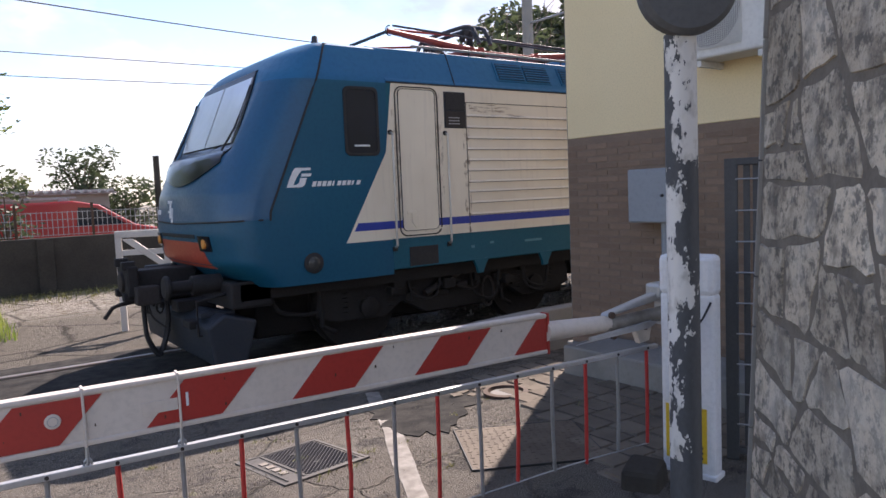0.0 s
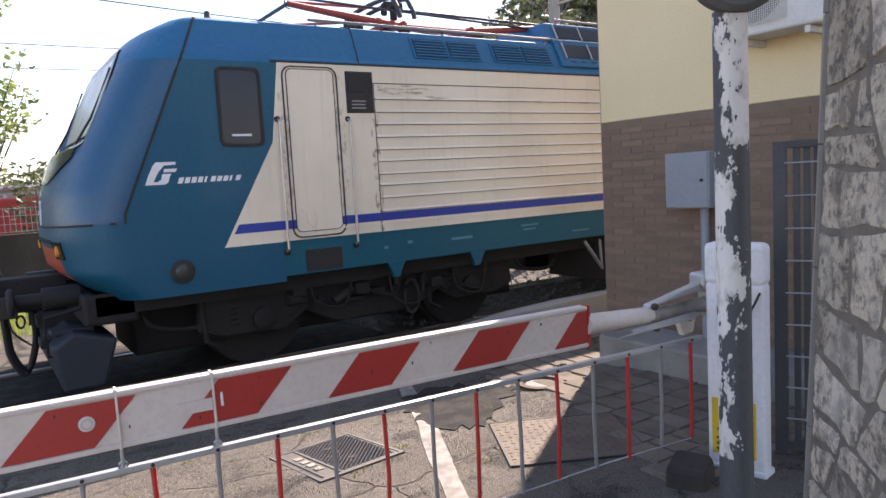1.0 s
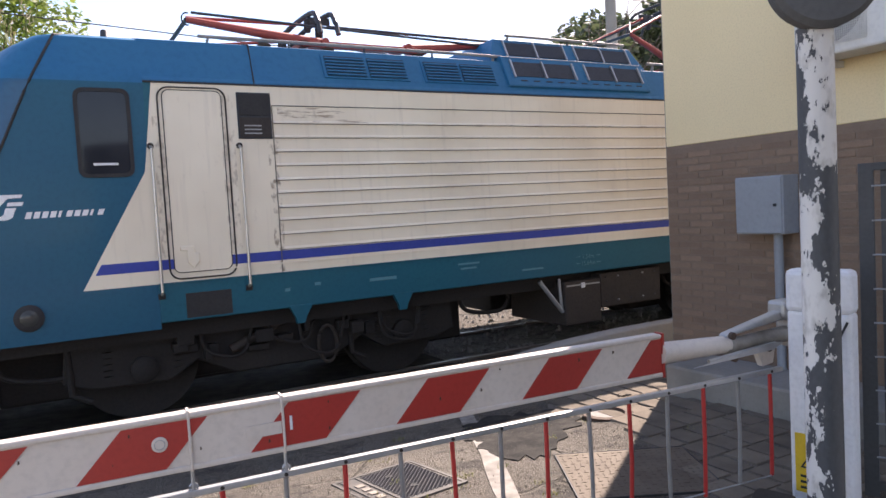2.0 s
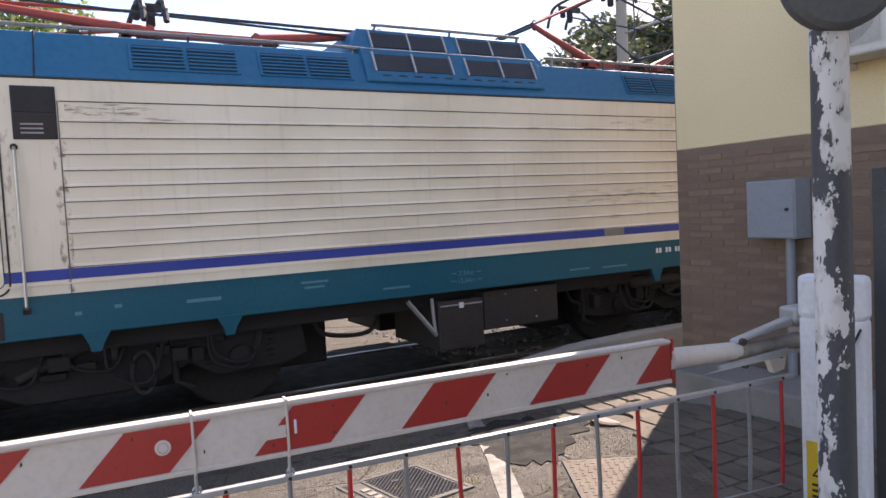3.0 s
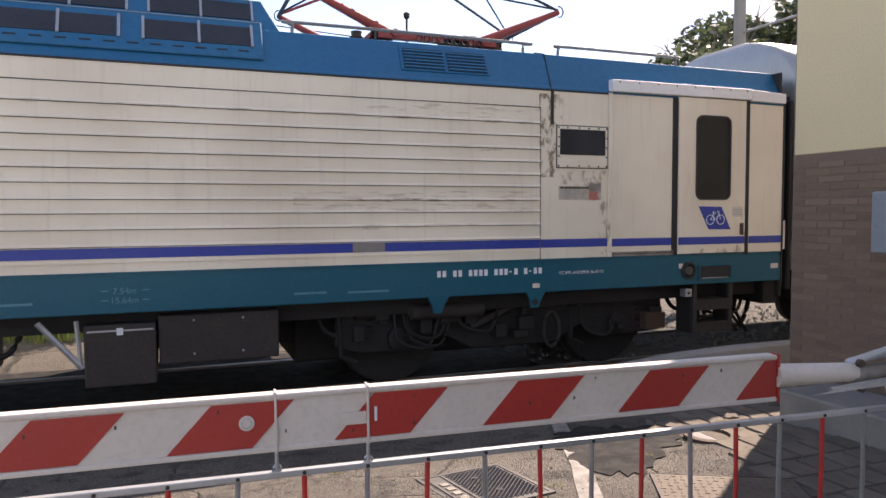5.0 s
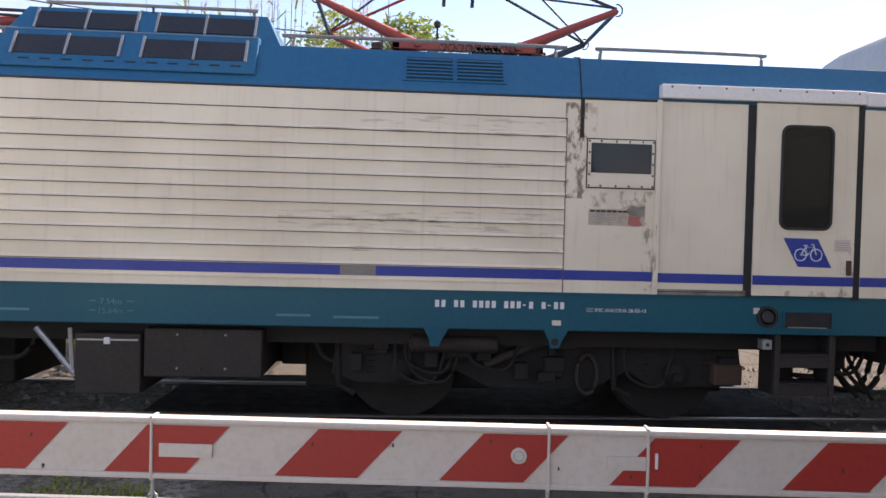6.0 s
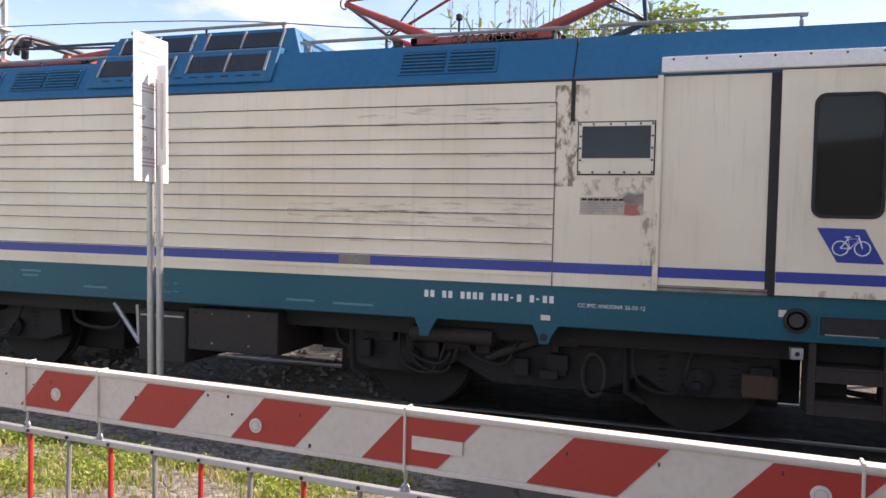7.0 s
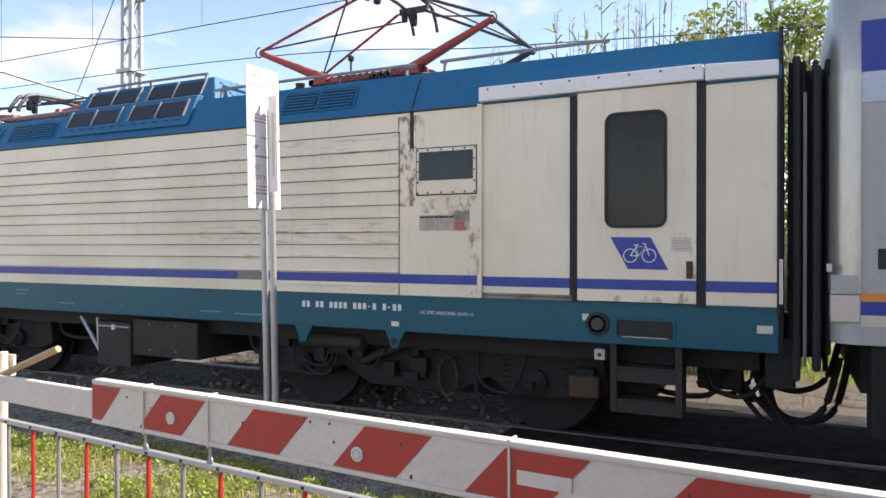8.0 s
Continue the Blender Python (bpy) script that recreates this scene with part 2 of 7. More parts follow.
def leaf_material(name, a, c):
    m, t, b = shader(name)
    g = t.nodes.new("ShaderNodeNewGeometry")
    link(t, mixed(t, a, c, g.outputs["Random Per Island"]), b.inputs["Base Color"])
    b.inputs["Roughness"].default_value = 0.5
    tr = t.nodes.new("ShaderNodeBsdfTranslucent")
    link(t, mixed(t, a, c, g.outputs["Random Per Island"]), tr.inputs[0])
    mx = t.nodes.new("ShaderNodeMixShader")
    mx.inputs[0].default_value = 0.45
    link(t, b.outputs[0], mx.inputs[1])
    link(t, tr.outputs[0], mx.inputs[2])
    link(t, mx.outputs[0], t.nodes["Material Output"].inputs[0])
    return m


def glass_dark(name, col, rough=0.06, shine=0.3):
    m, t, b = shader(name)
    w = coords(t)
    link(t, mixed(t, col, tuple(1.6 * v + 0.01 for v in col), noise_at(t, w, 2.0, 3)), b.inputs["Base Color"])
    b.inputs["Roughness"].default_value = rough
    b.inputs["Specular IOR Level"].default_value = shine
    return m


def see_through():
    """Dusty tinted pane: most light passes, a little is mirrored."""
    m, t, b = shader("dusty see-through glass")
    w = coords(t)
    link(t, mixed(t, (0.035, 0.034, 0.031), (0.085, 0.08, 0.07), noise_at(t, w, 5.0, 4)), b.inputs["Base Color"])
    b.inputs["Roughness"].default_value = 0.06
    clear = t.nodes.new("ShaderNodeBsdfTransparent")
    clear.inputs[0].default_value = (0.50, 0.52, 0.48, 1)
    mx = t.nodes.new("ShaderNodeMixShader")
    mx.inputs[0].default_value = 0.42
    link(t, clear.outputs[0], mx.inputs[1])
    link(t, b.outputs[0], mx.inputs[2])
    link(t, mx.outputs[0], t.nodes["Material Output"].inputs[0])
    return m


CREAM = cream_paint()
TEAL = surface("teal paint", (0.002, 0.091, 0.138), (0.006, 0.11, 0.15), 0.42, 0, 0.9, 25, 0.06, 0.6, coat=0.05)
CABTEAL = surface("cab teal paint", (0.003, 0.082, 0.150), (0.006, 0.10, 0.16), 0.40, 0, 0.9, 25, 0.06, 0.6, coat=0.05)
NOSE = surface("nose blue paint", (0.004, 0.075, 0.165), (0.008, 0.10, 0.18), 0.34, 0, 0.8, 25, 0.05, 0.6, coat=0.1)
ROOF = surface("roof blue paint", (0.010, 0.122, 0.258), (0.026, 0.148, 0.252), 0.45, 0, 0.7, 18, 0.08, 0.7)
STRIPE = surface("deep blue stripe", (0.016, 0.042, 0.30), (0.045, 0.075, 0.30), 0.42, 0, 1.2, 25, 0.04, 0.5)
SEAL = surface("black rubber", (0.018, 0.018, 0.02), (0.035, 0.033, 0.03), 0.7, 0, 4, 50, 0.1)
GRIME = surface("oily underframe steel", (0.013, 0.0115, 0.0115), (0.024, 0.0195, 0.0175), 0.75, 0, 3, 40, 0.3)
PLOUGH = surface("dark blue plough paint", (0.014, 0.021, 0.032), (0.03, 0.032, 0.036), 0.6, 0, 4, 40, 0.2)
RUSTBOX = surface("rusty brown steel", (0.085, 0.05, 0.032), (0.05, 0.036, 0.028), 0.8, 0, 5, 40, 0.3)
GREYBOX = surface("dusty grey steel box", (0.032, 0.026, 0.023), (0.05, 0.039, 0.031), 0.75, 0, 3, 30, 0.2)
STEEL = surface("bright worn steel", (0.55, 0.54, 0.52), (0.38, 0.36, 0.33), 0.38, 0.85, 4, 60, 0.1)
RAILTOP = surface("rail steel", (0.30, 0.27, 0.25), (0.16, 0.11, 0.08), 0.42, 0.8, 3, 50, 0.2)
PANTO = surface("pantograph red paint", (0.37, 0.055, 0.038), (0.26, 0.05, 0.035), 0.5, 0, 5, 40, 0.1)
DARKTUBE = surface("dark tube", (0.045, 0.048, 0.055), (0.09, 0.085, 0.08), 0.5, 0.3, 6, 50, 0.1)
LOUVRE = surface("dark louvre", (0.018, 0.022, 0.032), (0.035, 0.04, 0.05), 0.6, 0, 5, 40, 0.1)
MARK = surface("white marking", (0.74, 0.76, 0.78), (0.6, 0.62, 0.62), 0.5, 0, 8, 60, 0.02)
FAINT = surface("faded marking", (0.07, 0.22, 0.27), (0.03, 0.16, 0.21), 0.5, 0, 8, 60, 0.02)
GLASS = glass_dark("tinted side glass", (0.012, 0.014, 0.02))
# pale base paints in the reflected sky; the metal share mirrors only part
SCREEN = glass_dark("windscreen glass with painted sky sheen", (0.50, 0.51, 0.53), 0.22)
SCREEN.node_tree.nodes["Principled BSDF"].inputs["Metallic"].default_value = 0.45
SEEGLASS = see_through()
DOORGLASS = glass_dark("door glass", (0.04, 0.042, 0.04), 0.05)
NOSEBLACK = glass_dark("black glossy mask", (0.006, 0.007, 0.011), 0.16, 0.12)
ORANGE = surface("red orange front band", (0.44, 0.075, 0.042), (0.36, 0.07, 0.045), 0.4, 0, 4, 30, 0.03)
ENDSTEEL = surface("ribbed stainless end", (0.50, 0.48, 0.44), (0.36, 0.34, 0.31), 0.33, 0.6, 1.5, 40, 0.08, stretch=(1, 1, 0.2))
COACHGREY = surface("coach grey paint", (0.42, 0.42, 0.42), (0.36, 0.355, 0.35), 0.4, 0, 1.2, 30, 0.05)
COACHPALE = surface("coach pale blue band", (0.50, 0.56, 0.66), (0.44, 0.5, 0.58), 0.4, 0, 1.2, 30, 0.05)
ORANGELINE = surface("orange line", (0.75, 0.30, 0.05), (0.6, 0.25, 0.06), 0.45, 0, 3, 30, 0.02)
BARWHITE = surface("weathered white enamel", (0.64, 0.57, 0.505), (0.54, 0.465, 0.395), 0.5, 0, 3, 40, 0.08, 0.5)
BARRED = surface("reflective red film", (0.41, 0.036, 0.026), (0.34, 0.036, 0.028), 0.42, 0, 4, 50, 0.05, 0.5)
RODGREY = surface("dull grey rod paint", (0.27, 0.265, 0.26), (0.17, 0.16, 0.15), 0.55, 0.2, 14, 60, 0.2)
RODRED = surface("chipped red paint", (0.50, 0.03, 0.025), (0.33, 0.03, 0.025), 0.5, 0, 14, 60, 0.2)
ALU = surface("dull aluminium", (0.50, 0.50, 0.50), (0.36, 0.355, 0.35), 0.42, 0.6, 5, 60, 0.12)
RUSTCAST = surface("rust stained casting", (0.30, 0.275, 0.24), (0.14, 0.11, 0.085), 0.65, 0.2, 9, 60, 0.4, 0.9)
CAST = surface("weathered casting", (0.46, 0.45, 0.43), (0.22, 0.20, 0.17), 0.55, 0.35, 7, 50, 0.3)
GALV = surface("galvanised steel", (0.42, 0.43, 0.44), (0.30, 0.31, 0.32), 0.45, 0.65, 5, 40, 0.08)
CABWHITE = surface("white plastic cabinet", (0.78, 0.78, 0.79), (0.62, 0.61, 0.59), 0.45, 0, 2.5, 40, 0.05, 0.5)
YELLOW = surface("yellow warning label", (0.72, 0.47, 0.02), (0.6, 0.4, 0.04), 0.5, 0, 5, 50, 0.02)
BLACKINK = surface("black print", (0.02, 0.02, 0.02), (0.04, 0.04, 0.04), 0.6, 0, 5, 50, 0.0)
REDINK = surface("faded red print", (0.44, 0.14, 0.12), (0.5, 0.2, 0.18), 0.6, 0, 8, 50, 0.0)
PALEINK = surface("sun-bleached red print", (0.56, 0.36, 0.34), (0.62, 0.46, 0.44), 0.6, 0, 8, 50, 0.0)
GREYINK = surface("grey print", (0.30, 0.30, 0.31), (0.45, 0.45, 0.45), 0.6, 0, 8, 50, 0.0)
SIGNWHITE = surface("white sign enamel", (0.80, 0.80, 0.80), (0.70, 0.70, 0.69), 0.35, 0, 3, 40, 0.02)
# colour for the shade painted under the ribs and for grimy panel joints
SHADEDIRT = surface("rib shade and joint grime", (0.20, 0.175, 0.145), (0.06, 0.05, 0.04), 0.8, 0, 2.2, 20, 0.1, 1.0, stretch=(0.6, 1, 4))
RUSTPLATE = surface("worn rusty plate", (0.135, 0.108, 0.08), (0.085, 0.065, 0.048), 0.8, 0.1, 5, 60, 0.5, 0.9)
PLAQUE = surface("yellowed plaque", (0.52, 0.46, 0.37), (0.34, 0.28, 0.21), 0.7, 0, 14, 60, 0.1, 0.9)
PEEL = peeling_paint()
STONE = stone_material()
MORTAR = surface("grey mortar", (0.21, 0.182, 0.148), (0.115, 0.10, 0.083), 0.92, 0, 9, 70, 0.8, 0.8)
BRICK = surface("brown brick", (0.245, 0.172, 0.125), (0.19, 0.14, 0.105), 0.85, 0, 5, 60, 0.4, 0.8, vary=0.28)
BRICKJOINT = surface("brown joint mortar", (0.23, 0.17, 0.13), (0.17, 0.13, 0.10), 0.9, 0, 6, 60, 0.5)
YELLOWWALL = surface("yellow render", (0.80, 0.665, 0.41), (0.73, 0.60, 0.36), 0.85, 0, 0.9, 70, 0.25, 0.6)
CONCRETE = surface("stained concrete", (0.28, 0.265, 0.24), (0.15, 0.145, 0.13), 0.9, 0, 1.6, 30, 0.6, 0.8)
DARKCONC = surface("blackened concrete", (0.045, 0.041, 0.036), (0.095, 0.086, 0.074), 0.92, 0, 1.1, 25, 0.6, 0.7)
PALECONC = surface("pale cast concrete", (0.30, 0.285, 0.26), (0.20, 0.19, 0.17), 0.9, 0, 2, 40, 0.5)
GREYPAINT = surface("blue grey box paint", (0.27, 0.30, 0.33), (0.22, 0.24, 0.26), 0.45, 0, 2, 30, 0.04)
ACWHITE = surface("ivory air conditioner", (0.66, 0.65, 0.61), (0.54, 0.53, 0.49), 0.5, 0, 3, 30, 0.04)
GATE = surface("dark grey gate paint", (0.055, 0.058, 0.062), (0.09, 0.09, 0.09), 0.55, 0, 5, 50, 0.1)
SIGNALBACK = surface("matt grey signal back", (0.10, 0.10, 0.10), (0.14, 0.138, 0.13), 0.7, 0, 4, 40, 0.1)
IRON = surface("cast iron cover", (0.085, 0.081, 0.077), (0.15, 0.138, 0.12), 0.6, 0.35, 5, 60, 0.3)
LINEPAINT = surface("worn white road paint", (0.31, 0.29, 0.262), (0.15, 0.138, 0.12), 0.85, 0, 9, 60, 0.4, 1.0)
PAVER = surface("worn paving slab", (0.17, 0.145, 0.116), (0.105, 0.09, 0.072), 0.9, 0, 4, 50, 0.7, 0.8, vary=0.3)
PATCH = surface("dark tar patch", (0.020, 0.0195, 0.019), (0.06, 0.056, 0.05), 0.9, 0, 6, 75, 1.0, 0.9)
VANRED = surface("red van paint", (0.48, 0.035, 0.03), (0.40, 0.035, 0.03), 0.35, 0, 1.5, 20, 0.02, coat=0.4)
BARK = surface("grey brown bark", (0.14, 0.11, 0.085), (0.08, 0.065, 0.05), 0.9, 0, 5, 40, 0.7)
LEAF = leaf_material("bright leaves", (0.085, 0.135, 0.03), (0.20, 0.23, 0.07))
LEAFFRESH = leaf_material("fresh leaves", (0.10, 0.17, 0.03), (0.24, 0.30, 0.07))
LEAFDARK = leaf_material("dark evergreen leaves", (0.045, 0.065, 0.032), (0.085, 0.105, 0.052))
LEAFOLIVE = leaf_material("olive leaves", (0.09, 0.12, 0.045), (0.15, 0.16, 0.07))
REEDDRY = leaf_material("dry reed plumes", (0.42, 0.33, 0.20), (0.55, 0.45, 0.30))
GRASS = leaf_material("grass blades", (0.13, 0.235, 0.03), (0.38, 0.41, 0.085))
STRAWGREEN = leaf_material("faded weeds", (0.13, 0.15, 0.05), (0.26, 0.24, 0.10))
STRAW = leaf_material("dry grass", (0.36, 0.29, 0.14), (0.48, 0.40, 0.22))
WOOD = surface("split wood", (0.42, 0.30, 0.17), (0.30, 0.21, 0.12), 0.8, 0, 10, 60, 0.4, stretch=(1, 1, 4))
WIRE = surface("copper wire", (0.05, 0.048, 0.045), (0.07, 0.06, 0.05), 0.6, 0.4, 4, 40, 0.0)
GROUND = ground_material()
for paint in (TEAL, CABTEAL, ROOF):
    paint.node_tree.nodes["Principled BSDF"].inputs["Specular IOR Level"].default_value = 0.3
for dull in (GROUND, PATCH, PAVER, LINEPAINT, CONCRETE, DARKCONC, PALECONC, MORTAR, STONE, BRICK, BRICKJOINT, YELLOWWALL):
    dull.node_tree.nodes["Principled BSDF"].inputs["Specular IOR Level"].default_value = 0.15


# ---------------------------------------------------------------- building blocks
class Form:
    """Collects the faces of one mesh."""

    def __init__(self):
        self.v, self.f, self.m = [], [], []

    def add(self, verts, faces, mat=0):
        n = len(self.v)
        self.v += [tuple(p) for p in verts]
        self.f += [tuple(n + i for i in q) for q in faces]
        self.m += [mat] * len(faces)
        return self

    def box(self, x0, x1, y0, y1, z0, z1, mat=0):
        v = [(x, y, z) for z in (z0, z1) for x, y in ((x0, y0), (x1, y0), (x1, y1), (x0, y1))]
        return self.add(v, [(3, 2, 1, 0), (4, 5, 6, 7), (0, 1, 5, 4), (1, 2, 6, 5), (2, 3, 7, 6), (3, 0, 4, 7)], mat)

    def prism(self, poly, y0, y1, mat=0):
        """A polygon of x, z, pulled from y0 to y1."""
        n = len(poly)
        v = [(x, y0, z) for x, z in poly] + [(x, y1, z) for x, z in poly]
        f = [tuple(range(n)), tuple(range(2 * n - 1, n - 1, -1))] + [(i, n + i, n + (i + 1) % n, (i + 1) % n) for i in range(n)]
        return self.add(v, f, mat)

    def slab(self, poly, z0, z1, mat=0):
        """A polygon of x, y, pulled from z0 to z1."""
        n = len(poly)
        v = [(x, y, z0) for x, y in poly] + [(x, y, z1) for x, y in poly]
        f = [tuple(range(n - 1, -1, -1)), tuple(range(n, 2 * n))] + [(i, (i + 1) % n, n + (i + 1) % n, n + i) for i in range(n)]
        return self.add(v, f, mat)

    def tube(self, pts, r, n=8, mat=0, end=None):
        """A round bar through points, from radius r to end."""
        pts = [Vector(p) for p in pts]
        rings = []
        for i, p in enumerate(pts):
            d = (pts[min(i + 1, len(pts) - 1)] - pts[max(i - 1, 0)]).normalized()
            a = d.cross(Vector((0, 0, 1)) if abs(d.z) < 0.9 else Vector((1, 0, 0))).normalized()
            b = d.cross(a)
            rr = r if end is None else r + (end - r) * i / (len(pts) - 1)
            rings.append([p + (a * math.cos(k * math.tau / n) + b * math.sin(k * math.tau / n)) * rr for k in range(n)])
        v = [q for ring in rings for q in ring]
        f = [(i * n + k, i * n + (k + 1) % n, (i + 1) * n + (k + 1) % n, (i + 1) * n + k) for i in range(len(pts) - 1) for k in range(n)]
        f += [tuple(range(n - 1, -1, -1)), tuple(range(len(v) - n, len(v)))]
        return self.add(v, f, mat)

    def lathe(self, profile, centre, axis="Y", n=28, mat=0):
        """A profile of radius and distance turned about an axis."""
        v = []
        for r, d in profile:
            for k in range(n):
                c, s = math.cos(k * math.tau / n) * r, math.sin(k * math.tau / n) * r
                p = {"Y": (c, d, s), "Z": (c, s, d), "X": (d, c, s)}[axis]
                v.append(tuple(centre[i] + p[i] for i in range(3)))
        m = len(profile)
        f = [(i * n + k, i * n + (k + 1) % n, (i + 1) * n + (k + 1) % n, (i + 1) * n + k) for i in range(m - 1) for k in range(n)]
        f += [tuple(range(n)), tuple(range(len(v) - n, len(v)))]
        return self.add(v, f, mat)


def part(name, form, material, parent=None, label="", bevel=0.0, smooth=False, kind=""):
    """Links a form as one mesh object under a thing or a part."""
    me = bpy.data.meshes.new(name)
    me.from_pydata(form.v, [], form.f)
    for m in material if isinstance(material, (list, tuple)) else [material]:
        me.materials.append(m)
    me.polygons.foreach_set("material_index", form.m)
    bm = bmesh.new()
    bm.from_mesh(me)
    bmesh.ops.recalc_face_normals(bm, faces=bm.faces)
    bm.to_mesh(me)
    bm.free()
    if smooth:
        me.shade_smooth()
        me.set_sharp_from_angle(angle=radians(38))
    ob = new(name, me)
    if bevel:
        b = ob.modifiers.new("edge", "BEVEL")
        b.width, b.segments, b.limit_method = bevel, 2, "ANGLE"
    if parent:
        ob.parent = parent
    return tagged(ob, label=label, kind=kind)


def thing(name, label, category, group="", at=None):
    ob = new(name)
    ob.empty_display_size = 0.2
    if at is not None:
        ob.matrix_world = at
    return tagged(ob, label, category, group)


def rounded(x0, x1, z0, z1, r, n=5):
    """The outline of a rectangle with round corners."""
    pts = []
    for cx, cz, a in ((x1 - r, z1 - r, 0), (x0 + r, z1 - r, 90), (x0 + r, z0 + r, 180), (x1 - r, z0 + r, 270)):
        for k in range(n + 1):
            w = radians(a + 90 * k / n)
            pts.append((cx + r * math.cos(w), cz + r * math.sin(w)))
    return pts


def ring_form(outer, inner, y0, y1):
    """A frame between two outlines with as many points each."""
    f = Form()
    n = len(outer)
    v = [(x, y, z) for y in (y0, y1) for x, z in outer] + [(x, y, z) for y in (y0, y1) for x, z in inner]
    q = []
    for i in range(n):
        j = (i + 1) % n
        q += [(i, j, 2 * n + j, 2 * n + i), (n + i, 3 * n + i, 3 * n + j, n + j), (i, n + i, n + j, j), (2 * n + i, 2 * n + j, 3 * n + j, 3 * n + i)]
    return f.add(v, q)


def lettering(text, size, material, parent, m, label=""):
    """Words in the built-in font as a thin mesh."""
    cu = bpy.data.curves.new("lettering", "FONT")
    cu.body, cu.size, cu.extrude = text, size, 0.0015
    ob = new("lettering_source", cu)
    me = bpy.data.meshes.new_from_object(ob.evaluated_get(bpy.context.evaluated_depsgraph_get()))
    bpy.data.objects.remove(ob)
    me.materials.clear()
    me.materials.append(material)
    out = new("lettering", me)
    out.parent = parent
    out.matrix_basis = m
    return tagged(out, label)


def ground_z(y):
    k = min(max((y - 3.8) / 2.2, 0), 1)
    return 0.2 - 0.2 * k * k * (3 - 2 * k)


# ---------------------------------------------------------------- setting
SIDE = 6.81          # the plane of the train's near side
RAILS = (SIDE + 0.75, SIDE + 2.25)


def make_ground():
    xs = sorted({-2500, -600, -150, -60, *np.arange(-30, 31, 1.5).tolist(), 60, 150, 600, 2500})
    ys = sorted({-2500, -600, -100, -30, -12, -5, 0, 2, 3, *np.arange(3.6, 6.3, 0.2).tolist(), 7, 8, 9, 10, 11, 12, 14, 16, 18, 22, 30, 60, 150, 600, 2500})
    f = Form()
    nx = len(xs)
    f.add([(x, y, ground_z(y)) for y in ys for x in xs], [(j * nx + i, j * nx + i + 1, (j + 1) * nx + i + 1, (j + 1) * nx + i) for j in range(len(ys) - 1) for i in range(nx - 1)])
    tagged(part("ground", f, GROUND), "cracked asphalt crossing with gravel verges", "ground", kind="structure")


def make_track():
    for y in RAILS:
        rail = Form()
        prof = [(-0.07, -0.12), (0.07, -0.12), (0.07, -0.10), (0.012, -0.085), (0.012, 0.0), (0.036, 0.008), (0.036, 0.03), (0.028, 0.036), (-0.028, 0.036), (-0.036, 0.03), (-0.036, 0.008), (-0.012, 0.0), (-0.012, -0.085), (-0.07, -0.10)]
        n = len(prof)
        rail.add([(x, y + a, b) for x in (-60, 60) for a, b in prof], [(i, (i + 1) % n, n + (i + 1) % n, n + i) for i in range(n)] + [tuple(range(n)), tuple(range(2 * n - 1, n - 1, -1))])
        tagged(part("rail", rail, RAILTOP), "worn steel rail with a polished top", "rail", "rails of the track", "structure")
    for y0, y1 in ((RAILS[0] - 0.75, RAILS[0] - 0.05), (RAILS[0] + 0.11, RAILS[1] - 0.11), (RAILS[1] + 0.05, RAILS[1] + 0.5)):
        tagged(part("crossing_panel", Form().box(-2.6, 4.2, y0, y1, -0.2, 0.022), PATCH, bevel=0.01), "dark asphalt strip laid beside the rails", "road surface", kind="structure")
    rng = random.Random(4)
    bal = Form()
    for _ in range(5200):
        x, y = rng.choice((rng.uniform(-22, -2.6), rng.uniform(4.2, 20))), rng.uniform(SIDE - 0.9, SIDE + 3.9)
        if min(abs(y - r) for r in RAILS) < 0.06:
            continue
        s = rng.uniform(0.02, 0.045)
        o = [Vector((rng.uniform(-1, 1), rng.uniform(-1, 1), rng.uniform(-.7, .9))).normalized() * s for _ in range(2)]
        p = Vector((x, y, rng.uniform(-0.01, 0.02)))
        k = [p + Vector(d) * s + rng.choice(o) * 0.4 for d in ((1, 0, 0), (-.5, .87, 0), (-.5, -.87, 0), (0, 0, 1), (0, 0, -.8))]
        bal.add(k, [(0, 1, 3), (1, 2, 3), (2, 0, 3), (1, 0, 4), (2, 1, 4), (0, 2, 4)])
    tagged(part("ballast", bal, CONCRETE), "grey crushed stone ballast beside the rails", "ballast", kind="stuff")


WALL_X, CORNER_Y, BAND = 5.2, 4.99, 2.32


def make_building():
    f = Form()
    f.box(WALL_X, WALL_X + 6, 1.2, CORNER_Y, BAND, 5.6)
    wall = tagged(part("wall_house", f, YELLOWWALL, bevel=0.01), "house wall in yellow render above brown brick", "wall", kind="structure")
    core = Form().box(WALL_X + 0.002, WALL_X + 5.98, 1.22, CORNER_Y - 0.002, -0.1, BAND)
    part("brick_backing", core, BRICKJOINT, wall, "recessed brown mortar")
    part("plinth", Form().box(WALL_X - 0.05, WALL_X + 6, 1.2, CORNER_Y + 0.05, -0.15, 0.30), CONCRETE, wall, "stained concrete plinth", bevel=0.015)
    part("footing", Form().box(4.58, WALL_X - 0.04, 2.5, 4.52, -0.1, 0.43), CONCRETE, wall, "stained raised concrete footing", bevel=0.02)
    # unseen side, covered in grey so the yellow wall doesn't tint the train
    part("bounce_facing", Form().box(WALL_X + 0.004, WALL_X + 5.9, CORNER_Y - 0.01, CORNER_Y + 0.006, 0.3, 5.55), CONCRETE, wall, "unseen grey facing added to keep yellow bounce off the train")
    part("roof_slab", Form().box(WALL_X - 0.25, WALL_X + 6.2, 1.0, CORNER_Y + 0.25, 5.6, 5.78), PALECONC, wall)
    return wall


